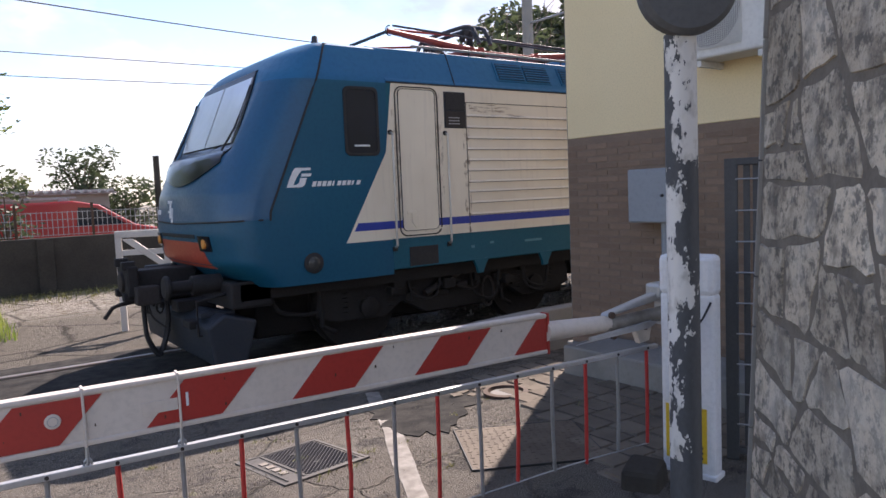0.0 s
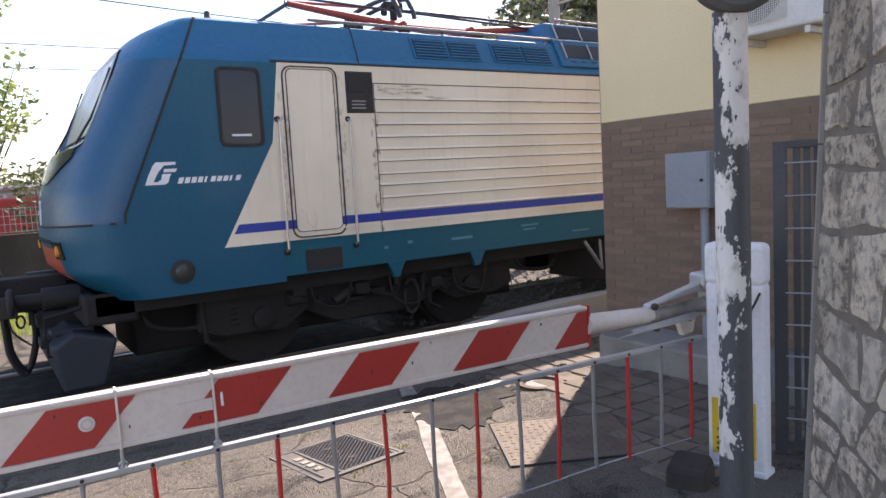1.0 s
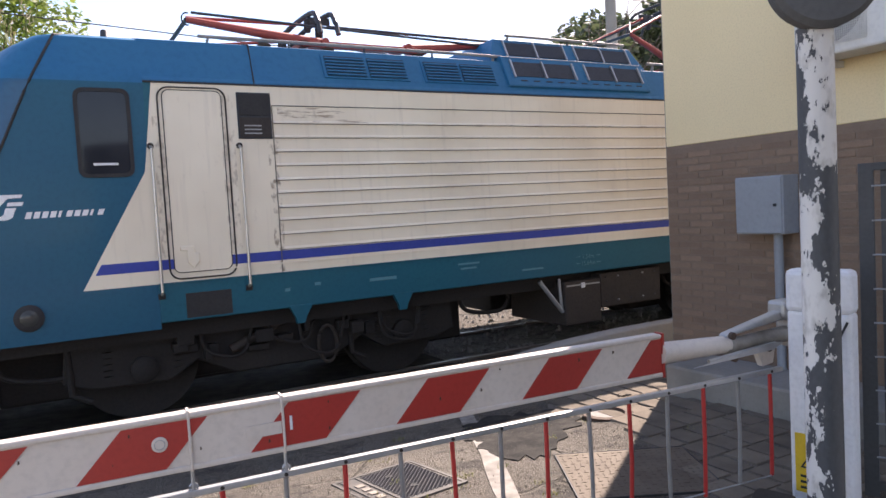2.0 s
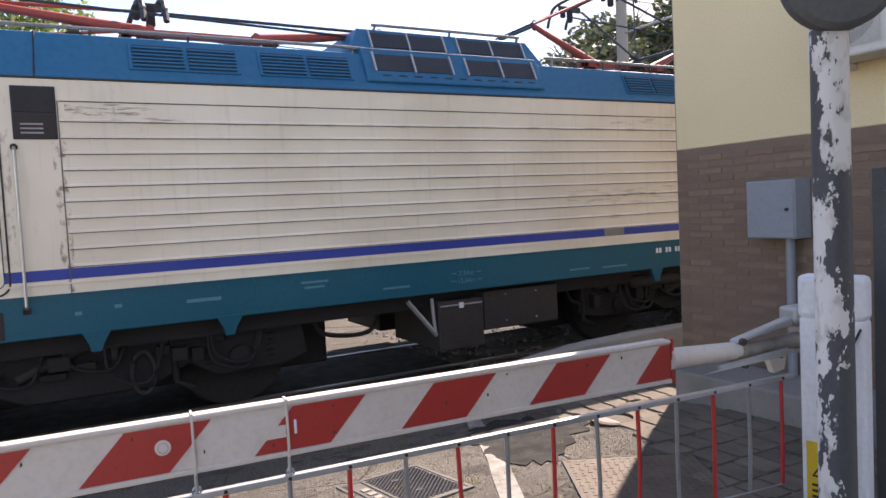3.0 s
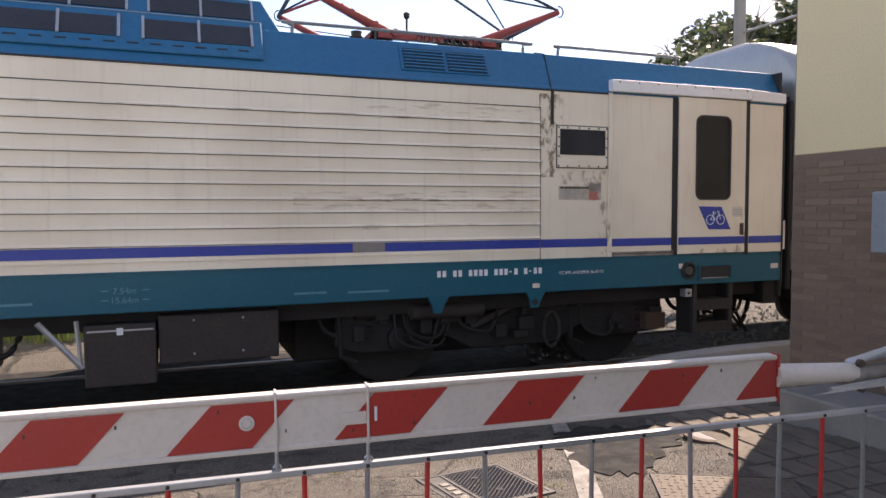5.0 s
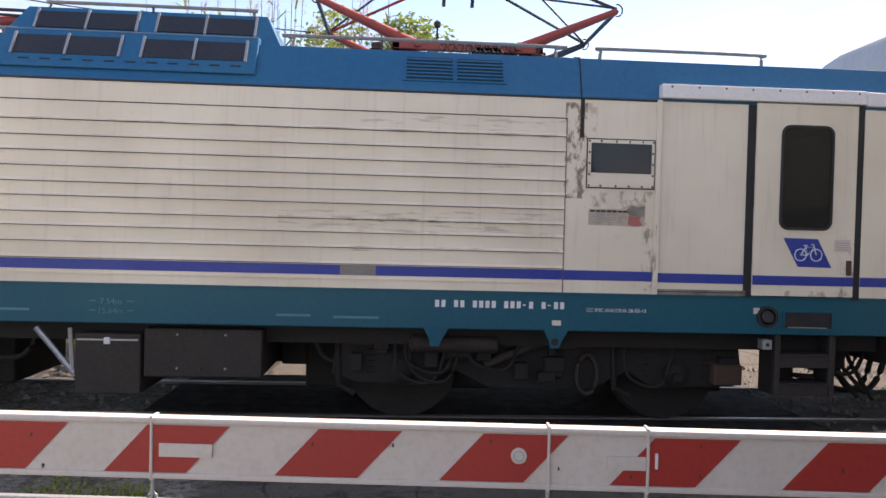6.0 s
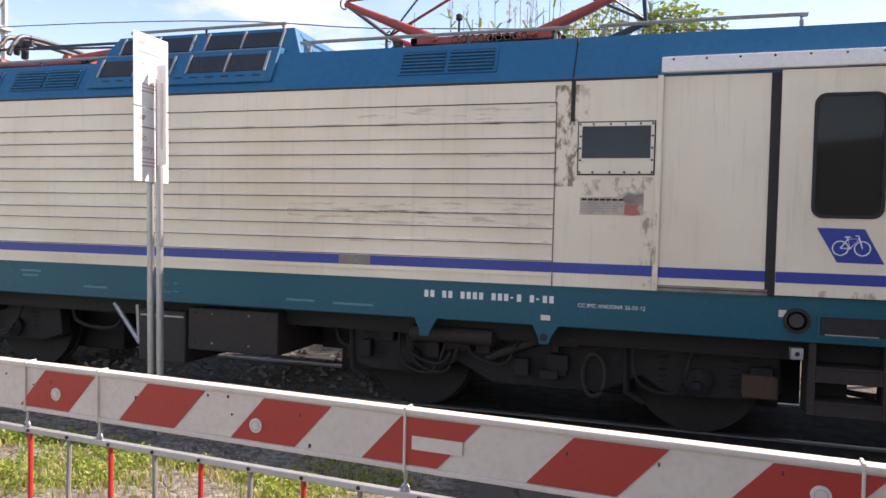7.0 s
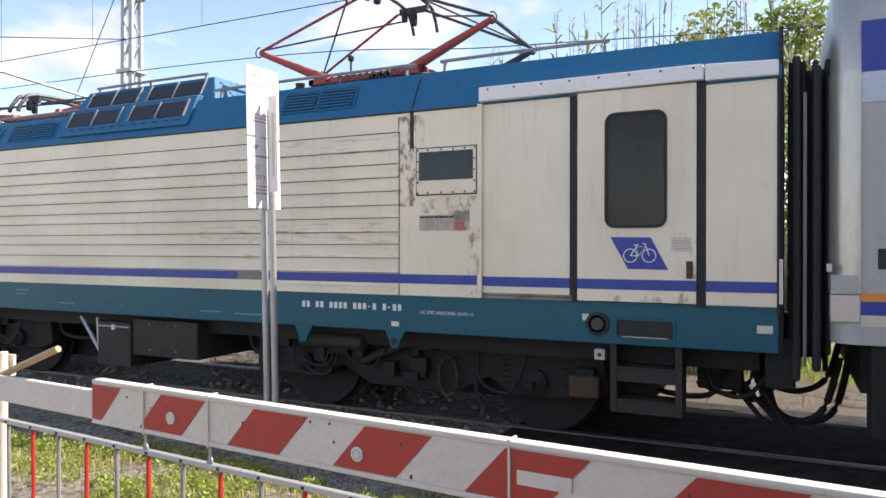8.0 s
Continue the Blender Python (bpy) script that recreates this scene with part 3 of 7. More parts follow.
def lay_bricks(wall):
    """Thin bricks in running bond, each one a piece."""
    L, H, J = 0.245, 0.052, 0.011
    shapes = []
    rng = random.Random(8)
    for k in range(6):
        f = Form()
        a = [rng.uniform(-0.003, 0.003) for _ in range(8)]
        b = 0.005
        v = [(0.02, 0, 0), (0.02, L, 0), (0.02, L, H), (0.02, 0, H), (a[0] * 0.6, b, b), (a[1] * 0.6, L - b, b), (a[2] * 0.6, L - b, H - b), (a[3] * 0.6, b, H - b)]
        f.add(v, [(4, 5, 6, 7), (0, 1, 5, 4), (1, 2, 6, 5), (2, 3, 7, 6), (3, 0, 4, 7)])
        me = bpy.data.meshes.new("brick")
        me.from_pydata(f.v, [], f.f)
        me.materials.append(BRICK)
        shapes.append(me)
    rest, made = Form(), 0
    rows = int((BAND - 0.31) / (H + J))
    for r in range(rows):
        y = CORNER_Y - 0.003 - (L / 2 if r % 2 else 0) - L
        z = 0.31 + r * (H + J)
        while y > 1.3:
            if y > 2.95 and made < 298:
                ob = new("brick", rng.choice(shapes))
                ob.parent = wall
                ob.location = (WALL_X - 0.003 + rng.uniform(-0.0015, 0.002), y, z)
                made += 1
            else:
                rest.box(WALL_X - 0.003, WALL_X + 0.02, y, y + L, z, z + H)
            y -= L + J
        if r % 2:
            rest.box(WALL_X - 0.003, WALL_X + 0.02, CORNER_Y - L / 2 + 0.008, CORNER_Y - 0.003, z, z + H)
        x = WALL_X + 0.02 + (0.12 if r % 2 else 0)
        while x < WALL_X + 2.4:
            rest.box(x, x + L, CORNER_Y - 0.02, CORNER_Y + 0.003, z, z + H)
            x += L + J
    part("brickwork", rest, BRICK, wall, kind="stuff")


A0, A1 = Vector((2.80, 1.60, 0)), Vector((0.75, -0.45, 0))


def make_stone_wall():
    """Rubble wall: stones grown as cells of a jittered grid, each with a proud, uneven face in recessed mortar."""
    d = (A1 - A0)
    length = d.length
    d.normalize()
    out = Vector((-d.y, d.x, 0))
    if out.dot(-A0) < 0:
        out = -out
    top = 3.3
    basis = Matrix(((d.x, -out.x, 0, A0.x), (d.y, -out.y, 0, A0.y), (0, 0, 1, 0.0), (0, 0, 0, 1)))
    wall = part("wall_stone", Form().box(0.012, length, 0.004, 0.42, 0.05, top), MORTAR)
    # the face leans back a little towards its top
    wall.matrix_world = basis @ Matrix.Translation((0, 0, 1.75)) @ Matrix.Rotation(radians(-2.4), 4, "X") @ Matrix.Translation((0, 0, -1.75))
    tagged(wall, "rubble stone wall with recessed grey mortar", "wall", kind="structure")
    rng = random.Random(21)
    span = min(length, 2.3)
    BROAD = 2.0
    z = 0.06
    while z < top - 0.02:
        h = min(rng.uniform(0.2, 0.5), top - z)
        a, b = rng.uniform(-0.012, -0.004), rng.uniform(0.018, 0.03)
        v = [(px + rng.uniform(-0.003, 0.003), py, pz) for pz in (z + 0.004, z + h / 2, z + h - 0.004) for px, py in ((a, -0.006), (b, -0.01), (b, 0.2), (a, 0.2))]
        part("edge_stone", Form().add(v, [(3, 2, 1, 0), (8, 9, 10, 11)] + [(4 * r + k, 4 * r + (k + 1) % 4, 4 * r + 4 + (k + 1) % 4, 4 * r + 4 + k) for r in (0, 1) for k in range(4)]), PALECONC, wall, "pale dressed edge of the wall")
        z += h
    def split(ring, mx, mz, nx, nz):
        """The two halves of a polygon on either side of a line."""
        halves = []
        for sense in (1, -1):
            cut = []
            for (ax, az), (bx, bz) in zip(ring, ring[1:] + ring[:1]):
                da, db = sense * ((ax - mx) * nx + (az - mz) * nz), sense * ((bx - mx) * nx + (bz - mz) * nz)
                if da <= 0:
                    cut.append((ax, az))
                if (da < 0) != (db < 0):
                    cut.append((ax + (bx - ax) * da / (da - db), az + (bz - az) * da / (da - db)))
            halves.append(cut)
        return halves

    def lay(ring):
        """Cuts a field of the wall into blocks by slanting lines across its longer side."""
        xs, zs = [x for x, _ in ring], [z for _, z in ring]
        w, h = max(xs) - min(xs), max(zs) - min(zs)
        area = abs(sum(q[0] * r[1] - r[0] * q[1] for q, r in zip(ring, ring[1:] + ring[:1]))) / 2
        if area < rng.uniform(0.03, 0.10) or area < 0.033:
            ring = [(x * BROAD, z) for x, z in ring]
            ring = [q for q, r in zip(ring, ring[1:] + ring[:1]) if math.hypot(q[0] - r[0], q[1] - r[1]) > 0.012]
            if len(ring) >= 3 and area > 0.002:
                stone(wall, rng, ring)
            return
        k = rng.uniform(0.34, 0.66)
        a = rng.uniform(-0.32, 0.32)
        mx, mz = min(xs) + w * k, min(zs) + h * k
        nx, nz = (math.cos(a), math.sin(a)) if w > h * 0.95 else (math.sin(a), math.cos(a))
        for half in split(ring, mx, mz, nx, nz):
            if len(half) >= 3:
                lay(half)

    lay([(0.028 / BROAD, 0.1), (span / BROAD, 0.1), (span / BROAD, top), (0.028 / BROAD, top)])


def stone(wall, rng, ring):
    """One stone: a polygon drawn in for its joint, with chipped corners and a nearly flat, tilted face."""
    cx, cz = sum(x for x, _ in ring) / len(ring), sum(z for _, z in ring) / len(ring)
    fine = []
    for (ax, az), (bx, bz) in zip(ring, ring[1:] + ring[:1]):
        for t in (0.08, 0.36, 0.64, 0.92):
            fine.append((ax + (bx - ax) * t + rng.uniform(-0.013, 0.013), az + (bz - az) * t + rng.uniform(-0.011, 0.011)))
    def drawn(d):
        out = []
        for x, z in fine:
            r = math.hypot(x - cx, z - cz)
            out.append((cx + (x - cx) * max(0.2, 1 - d / r), cz + (z - cz) * max(0.2, 1 - d / r)))
        return out
    n = len(fine)
    gap, proud = rng.uniform(0.010, 0.026), rng.uniform(-0.002, 0.004)
    tx, tz = rng.uniform(-0.012, 0.012), rng.uniform(-0.012, 0.012)
    rise = lambda x, z: -proud + tx * (x - cx) + tz * (z - cz)
    v = [(x, 0.05, z) for x, z in drawn(gap)]
    v += [(x, max(rise(x, z) + 0.008, 0.002) + rng.uniform(-0.002, 0.003), z) for x, z in drawn(gap)]
    v += [(x, rise(x, z) + rng.uniform(-0.003, 0.003), z) for x, z in drawn(gap + 0.005)]
    v += [(x, rise(x, z) - 0.001 + rng.uniform(-0.002, 0.002), z) for x, z in drawn(gap + 0.045)]
    v.append((cx, -proud - 0.001, cz))
    q = [(r * n + k, r * n + (k + 1) % n, (r + 1) * n + (k + 1) % n, (r + 1) * n + k) for r in range(3) for k in range(n)]
    q += [(3 * n + k, 3 * n + (k + 1) % n, 4 * n) for k in range(n)]
    part("stone", Form().add(v, q), STONE, wall)


def make_far_wall():
    f = Form()
    f.box(-24, 9.0, 17.4, 17.65, -0.1, 1.22)
    wall = tagged(part("wall_far", f, DARKCONC, bevel=0.02), "blackened concrete boundary wall beyond the track", "wall", kind="structure")
    for x in (-20, -15.6, -11.2, -6.8, -2.4, 2.0, 6.4):
        part("pilaster", Form().box(x - 0.16, x + 0.16, 17.34, 17.4, -0.1, 1.20), DARKCONC, wall, bevel=0.01)
    fence = thing("railing", "thin metal mesh railing on top of the concrete wall", "fence")
    x = -6.0
    while x < 8.9:
        f = Form().box(x - 0.025, x + 0.025, 17.48, 17.53, 1.22, 1.95)
        part("post", f, RUSTBOX, fence)
        x += 1.5
    f = Form()
    for k in range(150):
        xx = -6 + k * 0.1
        f.box(xx - 0.006, xx + 0.006, 17.495, 17.507, 1.25, 1.78)
    for z in (1.27, 1.43, 1.6, 1.76):
        f.box(-6, 8.9, 17.49, 17.50, z - 0.006, z + 0.006)
    part("mesh_panel", f, GALV, fence)
    post = Form().tube([(4.55, 17.9, 0), (4.55, 17.9, 3.0)], 0.09, 10, end=0.07)
    tagged(part("timber_post", post, DARKCONC), "weathered dark post behind the railing", "post")


def make_road_details():
    def flat(name, poly, mat, h=0.006, **tags):
        f = Form()
        n = len(poly)
        v = [(x, y, ground_z(y) - 0.01) for x, y in poly] + [(x, y, ground_z(y) + h) for x, y in poly]
        f.add(v, [tuple(range(n - 1, -1, -1)), tuple(range(n, 2 * n))] + [(i, (i + 1) % n, n + (i + 1) % n, n + i) for i in range(n)])
        ob = part(name, f, mat)
        return tagged(ob, **tags)

    # worn white line that runs to the rails
    rng = random.Random(2)
    pts = [(1.98 + 1.26 * k / 9, 3.0 + 2.7 * k / 9) for k in range(10)]
    left = [(x - 0.05 + rng.uniform(-0.014, 0.014), y + 0.03) for x, y in pts]
    right = [(x + 0.065 + rng.uniform(-0.014, 0.014), y - 0.03) for x, y in pts]
    for k in range(9):
        flat("road_line", [left[k], right[k], right[k + 1], left[k + 1]], LINEPAINT, label="worn white painted line on the asphalt", category="road marking", group="pieces of the painted line", kind="structure")

    # tar patch beside the line
    edge = []
    for k in range(64):
        a = math.tau * k / 64
        r = 1 + 0.16 * math.sin(3 * a + 1) + 0.06 * math.sin(11 * a) + rng.uniform(-0.10, 0.10)
        edge.append((3.13 + math.cos(a) * 0.50 * r + math.sin(a) * 0.27 * r, 4.62 + math.sin(a) * 0.62 * r))
    flat("tar_patch", edge, PATCH, 0.008, label="dark rough tar patch in the asphalt", category="road patch", kind="structure")

    # paved footway in small slabs
    way = flat("pavement", [(3.0, 2.4), (5.16, 2.4), (5.16, 5.3), (3.9, 5.3), (3.15, 4.25)], MORTAR, 0.004, label="worn footway of small stone slabs beside the house", category="pavement", kind="structure")
    sx, sy = 0.20, 0.30
    for j in range(11):
        for i in range(12):
            x, y = 3.05 + i * (sx + 0.008) + (sx / 2 if j % 2 else 0), 2.45 + j * (sy * 0.86)
            if x + sx > 5.15 or x < 2.98 + max(0, (y - 2.4) * 0.33):
                continue
            z = ground_z(y + 0.12) + 0.006 + rng.uniform(-0.003, 0.005)
            f = Form()
            a, b = x + 0.004, x + sx - 0.004
            c, d = y + 0.004, y + sy * 0.86 - 0.006
            f.add([(a, c, z - 0.02), (b, c, z - 0.02), (b, d, z - 0.02), (a, d, z - 0.02), (a + .008, c + .008, z + 0.004), (b - .008, c + .008, z + 0.003), (b - .008, d - .008, z + 0.004), (a + .008, d - .008, z + 0.005)],
                  [(4, 5, 6, 7), (0, 1, 5, 4), (1, 2, 6, 5), (2, 3, 7, 6), (3, 0, 4, 7)])
            part("paving_slab", f, PAVER, way)

    # chequer plate set into the footway
    plate = thing("chequer_plate", "rusty steel chequer plate over a service pit", "steel plate")
    q = Matrix.Translation((3.05, 3.35, 0.206)) @ Matrix.Rotation(radians(-28), 4, "Z")
    f = Form().box(-0.42, 0.42, -0.36, 0.36, -0.01, 0.006)
    ob = part("plate", f, RUSTPLATE, plate, bevel=0.003)
    ob.matrix_basis = q
    g = Form()
    for i in range(17):
        for j in range(14):
            x, y = -0.39 + i * 0.048, -0.33 + j * 0.05
            w, h = (0.014, 0.004) if (i + j) % 2 else (0.004, 0.014)
            g.box(x - w, x + w, y - h, y + h, 0.005, 0.0085)
    ob = part("raised_pattern", g, RUSTPLATE, plate, kind="stuff")
    ob.matrix_basis = q
    ob = part("edge_gap", ring_slab(0.427, 0.367, 0.42, 0.36), BLACKINK, plate, "dark gap round the plate")
    ob.matrix_basis = q

    # cast iron manhole cover with raised diamonds
    corners = [Vector((1.55, 4.38, 0)), Vector((1.53, 3.78, 0)), Vector((2.08, 3.86, 0)), Vector((2.14, 4.50, 0))]
    c = sum(corners, Vector()) / 4
    cover = thing("manhole_cover", "square cast iron cover with a raised diamond pattern", "manhole cover")
    q = Matrix.Translation((c.x, c.y, 0.184)) @ Matrix.Rotation(radians(6), 4, "Z") @ Matrix.Rotation(radians(-3.5), 4, "X")
    ob = part("rim", ring_slab(0.30, 0.325, 0.275, 0.30), IRON, cover)
    ob.matrix_basis = q
    ob = part("lid", Form().box(-0.27, 0.27, -0.295, 0.295, -0.02, 0.006), IRON, cover, bevel=0.002)
    ob.matrix_basis = q
    g = Form()
    for k in range(-18, 19):
        for sense in (1, -1):
            ends = []
            for u in np.linspace(-0.6, 0.6, 121):
                x, y = k * 0.034 + u, sense * u
                if -0.125 < x < 0.26 and -0.285 < y < 0.285:
                    ends.append((x, y))
            if len(ends) > 2:
                (ax, ay), (bx, by) = ends[0], ends[-1]
                nx, ny = -sense * 0.004, 0.004
                g.add([(ax - nx, ay - ny, 0.005), (ax + nx, ay + ny, 0.005), (bx + nx, by + ny, 0.005), (bx - nx, by - ny, 0.005), (ax, ay, 0.012), (bx, by, 0.012)], [(0, 4, 5, 3), (1, 2, 5, 4), (0, 1, 4), (2, 3, 5)])
    g.box(-0.15, -0.14, -0.285, 0.285, 0.005, 0.012).box(-0.26, -0.25, -0.285, 0.285, 0.005, 0.012)
    ob = part("raised_pattern", g, IRON, cover, kind="stuff")
    ob.matrix_basis = q
    for k, (x, y) in enumerate(((0.02, 0.14), (0.04, -0.12))):
        ob = part("lifting_hole", Form().lathe([(0.026, 0.006), (0.026, 0.0105)], (x, y, 0), "Z", 14), BLACKINK, cover)
        ob.matrix_basis = q
    for k in range(4):
        y = -0.13 + k * 0.085
        ob = part("cast_bar", Form().box(-0.225, -0.175, y - 0.026, y + 0.026, 0.004, 0.012), RUSTCAST, cover, "worn raised bar of illegible casting")
        ob.matrix_basis = q

    # open ring of a water valve
    ring = thing("valve_ring", "round rusty valve ring standing out of broken paving", "valve cover")
    part("ring", Form().lathe([(0.17, -0.03), (0.19, 0.03), (0.15, 0.035), (0.135, 0.0)], (3.78, 4.4, ground_z(4.4)), "Z", 24), RUSTBOX, ring, smooth=True)
    part("lid", Form().lathe([(0.13, 0.0), (0.13, 0.012)], (3.78, 4.4, ground_z(4.4)), "Z", 24), IRON, ring)
    for k in range(16):
        a = rng.uniform(0, math.tau)
        s = rng.uniform(0.03, 0.09)
        x, y = 4.0 + rng.uniform(-0.5, 0.5), 4.75 + rng.uniform(-0.25, 0.25)
        f = Form().add([(x + math.cos(a + i * 1.57) * s * rng.uniform(.6, 1.2), y + math.sin(a + i * 1.57) * s * rng.uniform(.6, 1.2), ground_z(y) + h) for h in (-0.01, rng.uniform(0.01, 0.04)) for i in range(4)],
                       [(0, 1, 2, 3), (4, 5, 6, 7), (0, 1, 5, 4), (1, 2, 6, 5), (2, 3, 7, 6), (3, 0, 4, 7)])
        tagged(part("paving_fragment", f, PAVER), "loose broken piece of paving", "rubble", "broken paving by the valve")

    # raised concrete edge beside the track, ramping down to the crossing
    f = Form()
    sec = [(3.1, 5.96, 0.03), (3.55, 5.93, 0.31), (4.1, 5.9, 0.40), (4.7, 5.9, 0.45), (5.4, 5.9, 0.47), (12, 5.9, 0.47)]
    v, n = [], len(sec)
    for x, y, z in sec:
        v += [(x, y - 0.17, -0.05), (x, y - 0.14, z), (x, y + 0.02, z + 0.01), (x, y + 0.05, -0.05)]
    q = [(4 * i + a, 4 * i + (a + 1) % 4, 4 * i + 4 + (a + 1) % 4, 4 * i + 4 + a) for i in range(n - 1) for a in range(4)] + [(0, 1, 2, 3), tuple(range(4 * n - 1, 4 * n - 5, -1))]
    f.add(v, q)
    tagged(part("kerb", f, PALECONC, bevel=0.015), "concrete edging that ramps down to the crossing", "kerb", kind="structure")


def ring_slab(a, b, c, d):
    f = Form()
    v = [(sx * p, sy * q, z) for z in (-0.01, 0.0075) for p, q in ((a, b), (c, d)) for sx, sy in ((-1, -1), (1, -1), (1, 1), (-1, 1))]
    q = []
    for i in range(4):
        j = (i + 1) % 4
        q += [(i, j, 4 + j, 4 + i), (8 + i, 8 + j, 12 + j, 12 + i), (i, j, 8 + j, 8 + i), (4 + i, 4 + j, 12 + j, 12 + i)]
    return f.add(v, q)


make_ground()
make_track()
HOUSE = make_building()
make_far_wall()


# ---------------------------------------------------------------- locomotive
def nose_x(z):
    return float(np.interp(z, [0.95, 1.2, 1.5, 1.93, 2.21, 2.5, 2.95, 3.17, 3.4, 3.52, 3.6, 3.62], [2.70, 2.40, 2.345, 2.38, 2.49, 2.63, 2.86, 2.98, 3.21, 3.47, 3.82, 4.05]))


def seam_x(z):
    return float(np.interp(z, [0.95, 1.2, 1.7, 3.0, 3.5, 3.62], [3.12, 2.92, 2.86, 3.42, 3.66, 4.15]))


def half_width(z):
    return 1.5 - float(np.interp(z, [3.09, 3.15, 3.506, 3.62], [0.0, 0.02, 0.192, 0.75]))


def nose_point(v, z, lift=0.0):
    """A point of the rounded cab front; v runs from -1, the near side, to 1."""
    def at(v, z):
        p = 3.0
        k = 1 - (1 - min(abs(v), 1) ** p) ** (1 / p)
        x = nose_x(z) + (seam_x(z) - nose_x(z)) * k
        # the windscreen lies in a flat recess with a shelf at its foot
        w = min(max((0.72 - abs(v)) / 0.07, 0), 1) * min(max((z - 2.33) / 0.09, 0), 1)
        x += w * max(2.75 + (z - 2.45) * 0.417 - x, 0)
        return Vector((x, 1.5 + v * half_width(z), z))
    p = at(v, z)
    if lift:
        e = 0.01
        n = (at(min(v + e, 0.999), z) - at(max(v - e, -0.999), z)).cross(at(v, z + e) - at(v, z - e))
        p = p + n.normalized() * (lift if n.x < 0 else -lift)
    return p


def nose_patch(v0, v1, z0, z1, lift, nv=14, nz=10, slant=0.0, sag=0.0):
    """A skin that follows the cab front; slant narrows it upwards, sag lifts the ends of its lower edge."""
    f = Form()
    pts = []
    for j in range(nz + 1):
        z = z0 + (z1 - z0) * j / nz
        c, h = (v0 + v1) / 2, (v1 - v0) / 2 * (1 - slant * j / nz)
        pts += [nose_point(c - h + 2 * h * i / nv, z + sag * (1 - j / nz) * (2 * i / nv - 1) ** 2, lift) for i in range(nv + 1)]
    back = [p + Vector((0.025, 0, 0)) for p in pts]
    m = nv + 1
    k = len(pts)
    q = [(j * m + i, j * m + i + 1, (j + 1) * m + i + 1, (j + 1) * m + i) for j in range(nz) for i in range(nv)]
    rim = [i for i in range(m)] + [j * m + nv for j in range(1, nz + 1)] + [nz * m + i for i in range(nv - 1, -1, -1)] + [j * m for j in range(nz - 1, 0, -1)]
    side = [(rim[i], rim[(i + 1) % len(rim)], k + rim[(i + 1) % len(rim)], k + rim[i]) for i in range(len(rim))]
    return f.add(pts + back, q + side)


def make_cab(loco):
    f = Form()
    zs = [0.95 + (3.62 - 0.95) * k / 80 for k in range(81)]
    vs = [-1 + 2 * k / 44 for k in range(45)]
    vs = [math.copysign(1 - (1 - abs(v)) ** 1.6, v) for v in vs]
    m = len(vs) + 2
    pts = []
    for z in zs:
        pts.append(Vector((4.3, 1.5 - half_width(z), z)))
        pts += [nose_point(v, z) for v in vs]
        pts.append(Vector((4.3, 1.5 + half_width(z), z)))
    for j in range(len(zs) - 1):
        for i in range(m - 1):
            blue = 1 if zs[j] > 3.07 else 2 if 1 <= i < m - 2 and zs[j] > 1.62 else 0
            f.add([pts[j * m + i], pts[j * m + i + 1], pts[(j + 1) * m + i + 1], pts[(j + 1) * m + i]], [(0, 1, 2, 3)], blue)
    f.add(pts[:m], [tuple(range(m))], 0)
    f.add(pts[-m:], [tuple(range(m))], 1)
    part("cab_shell", weld(f), [CABTEAL, ROOF, NOSE], loco, "rounded teal and blue driver's cab", smooth=True)
    # dark groove between front moulding and side
    g = Form().tube([nose_point(-1, z) + Vector((0.0, -0.001, 0)) for z in np.linspace(1.64, 3.58, 24)], 0.012, 6)
    part("seam", g, SEAL, loco, "dark joint of the front moulding")
    g = Form().tube([nose_point(v, 1.62 + 0.03 * abs(v), 0.001) for v in np.linspace(-0.999, 0.999, 40)], 0.011, 6)
    part("seam", g, SEAL, loco)
    part("windscreen_mask", nose_patch(-0.65, 0.65, 2.03, 3.24, 0.016, nv=32, nz=26, slant=0.08, sag=0.22), NOSEBLACK, loco, "black glossy surround", smooth=True)
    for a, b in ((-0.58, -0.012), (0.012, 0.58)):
        part("windscreen", nose_patch(a, b, 2.46, 3.16, 0.027), SCREEN, loco, "large tilted windscreen pane, sky reflection painted into its pale colour", smooth=True)
    for a, s in ((-0.61, 1), (0.61, -1)):
        w = Form().tube([nose_point(a * 0.96, 2.36, 0.03), nose_point(a, 2.6, 0.05), nose_point(a - s * 0.01, 3.06, 0.04)], 0.012, 6)
        part("wiper", w, SEAL, loco)
    part("front_band", nose_patch(-0.60, 0.60, 1.15, 1.43, 0.007, nz=4, slant=0.2), ORANGE, loco, "red orange band across the front", smooth=True)
    part("front_grille", nose_patch(-0.42, 0.42, 1.47, 1.51, 0.008, nz=2), SEAL, loco)
    for v in (-0.57, 0.57):
        lamp = part("headlight", nose_patch(v - 0.085, v + 0.085, 1.34, 1.5, 0.016, 6, 4), NOSEBLACK, loco, "dark headlight housing", smooth=True)
        p = nose_point(v, 1.42, 0.02)
        part("lens", Form().lathe([(0.055, 0.02), (0.05, -0.01), (0.02, -0.018)], p, "X", 16), ORANGELINE, lamp, "amber lens", smooth=True)
    for a, b, z0, z1 in ((0.10, 0.135, 1.62, 1.80), (0.145, 0.18, 1.68, 1.87), (0.12, 0.235, 1.85, 1.885), (0.135, 0.225, 1.745, 1.765)):
        part("emblem", nose_patch(a, b, z0, z1, 0.008, 3, 3), MARK, loco, "plain white emblem bars on the nose", smooth=True)
    for k in range(4):
        part("number_bar", nose_patch(0.50 + k * 0.045, 0.53 + k * 0.045, 1.72, 1.775, 0.008, 2, 2), MARK, loco, "white bar in place of one sign of the number", smooth=True)
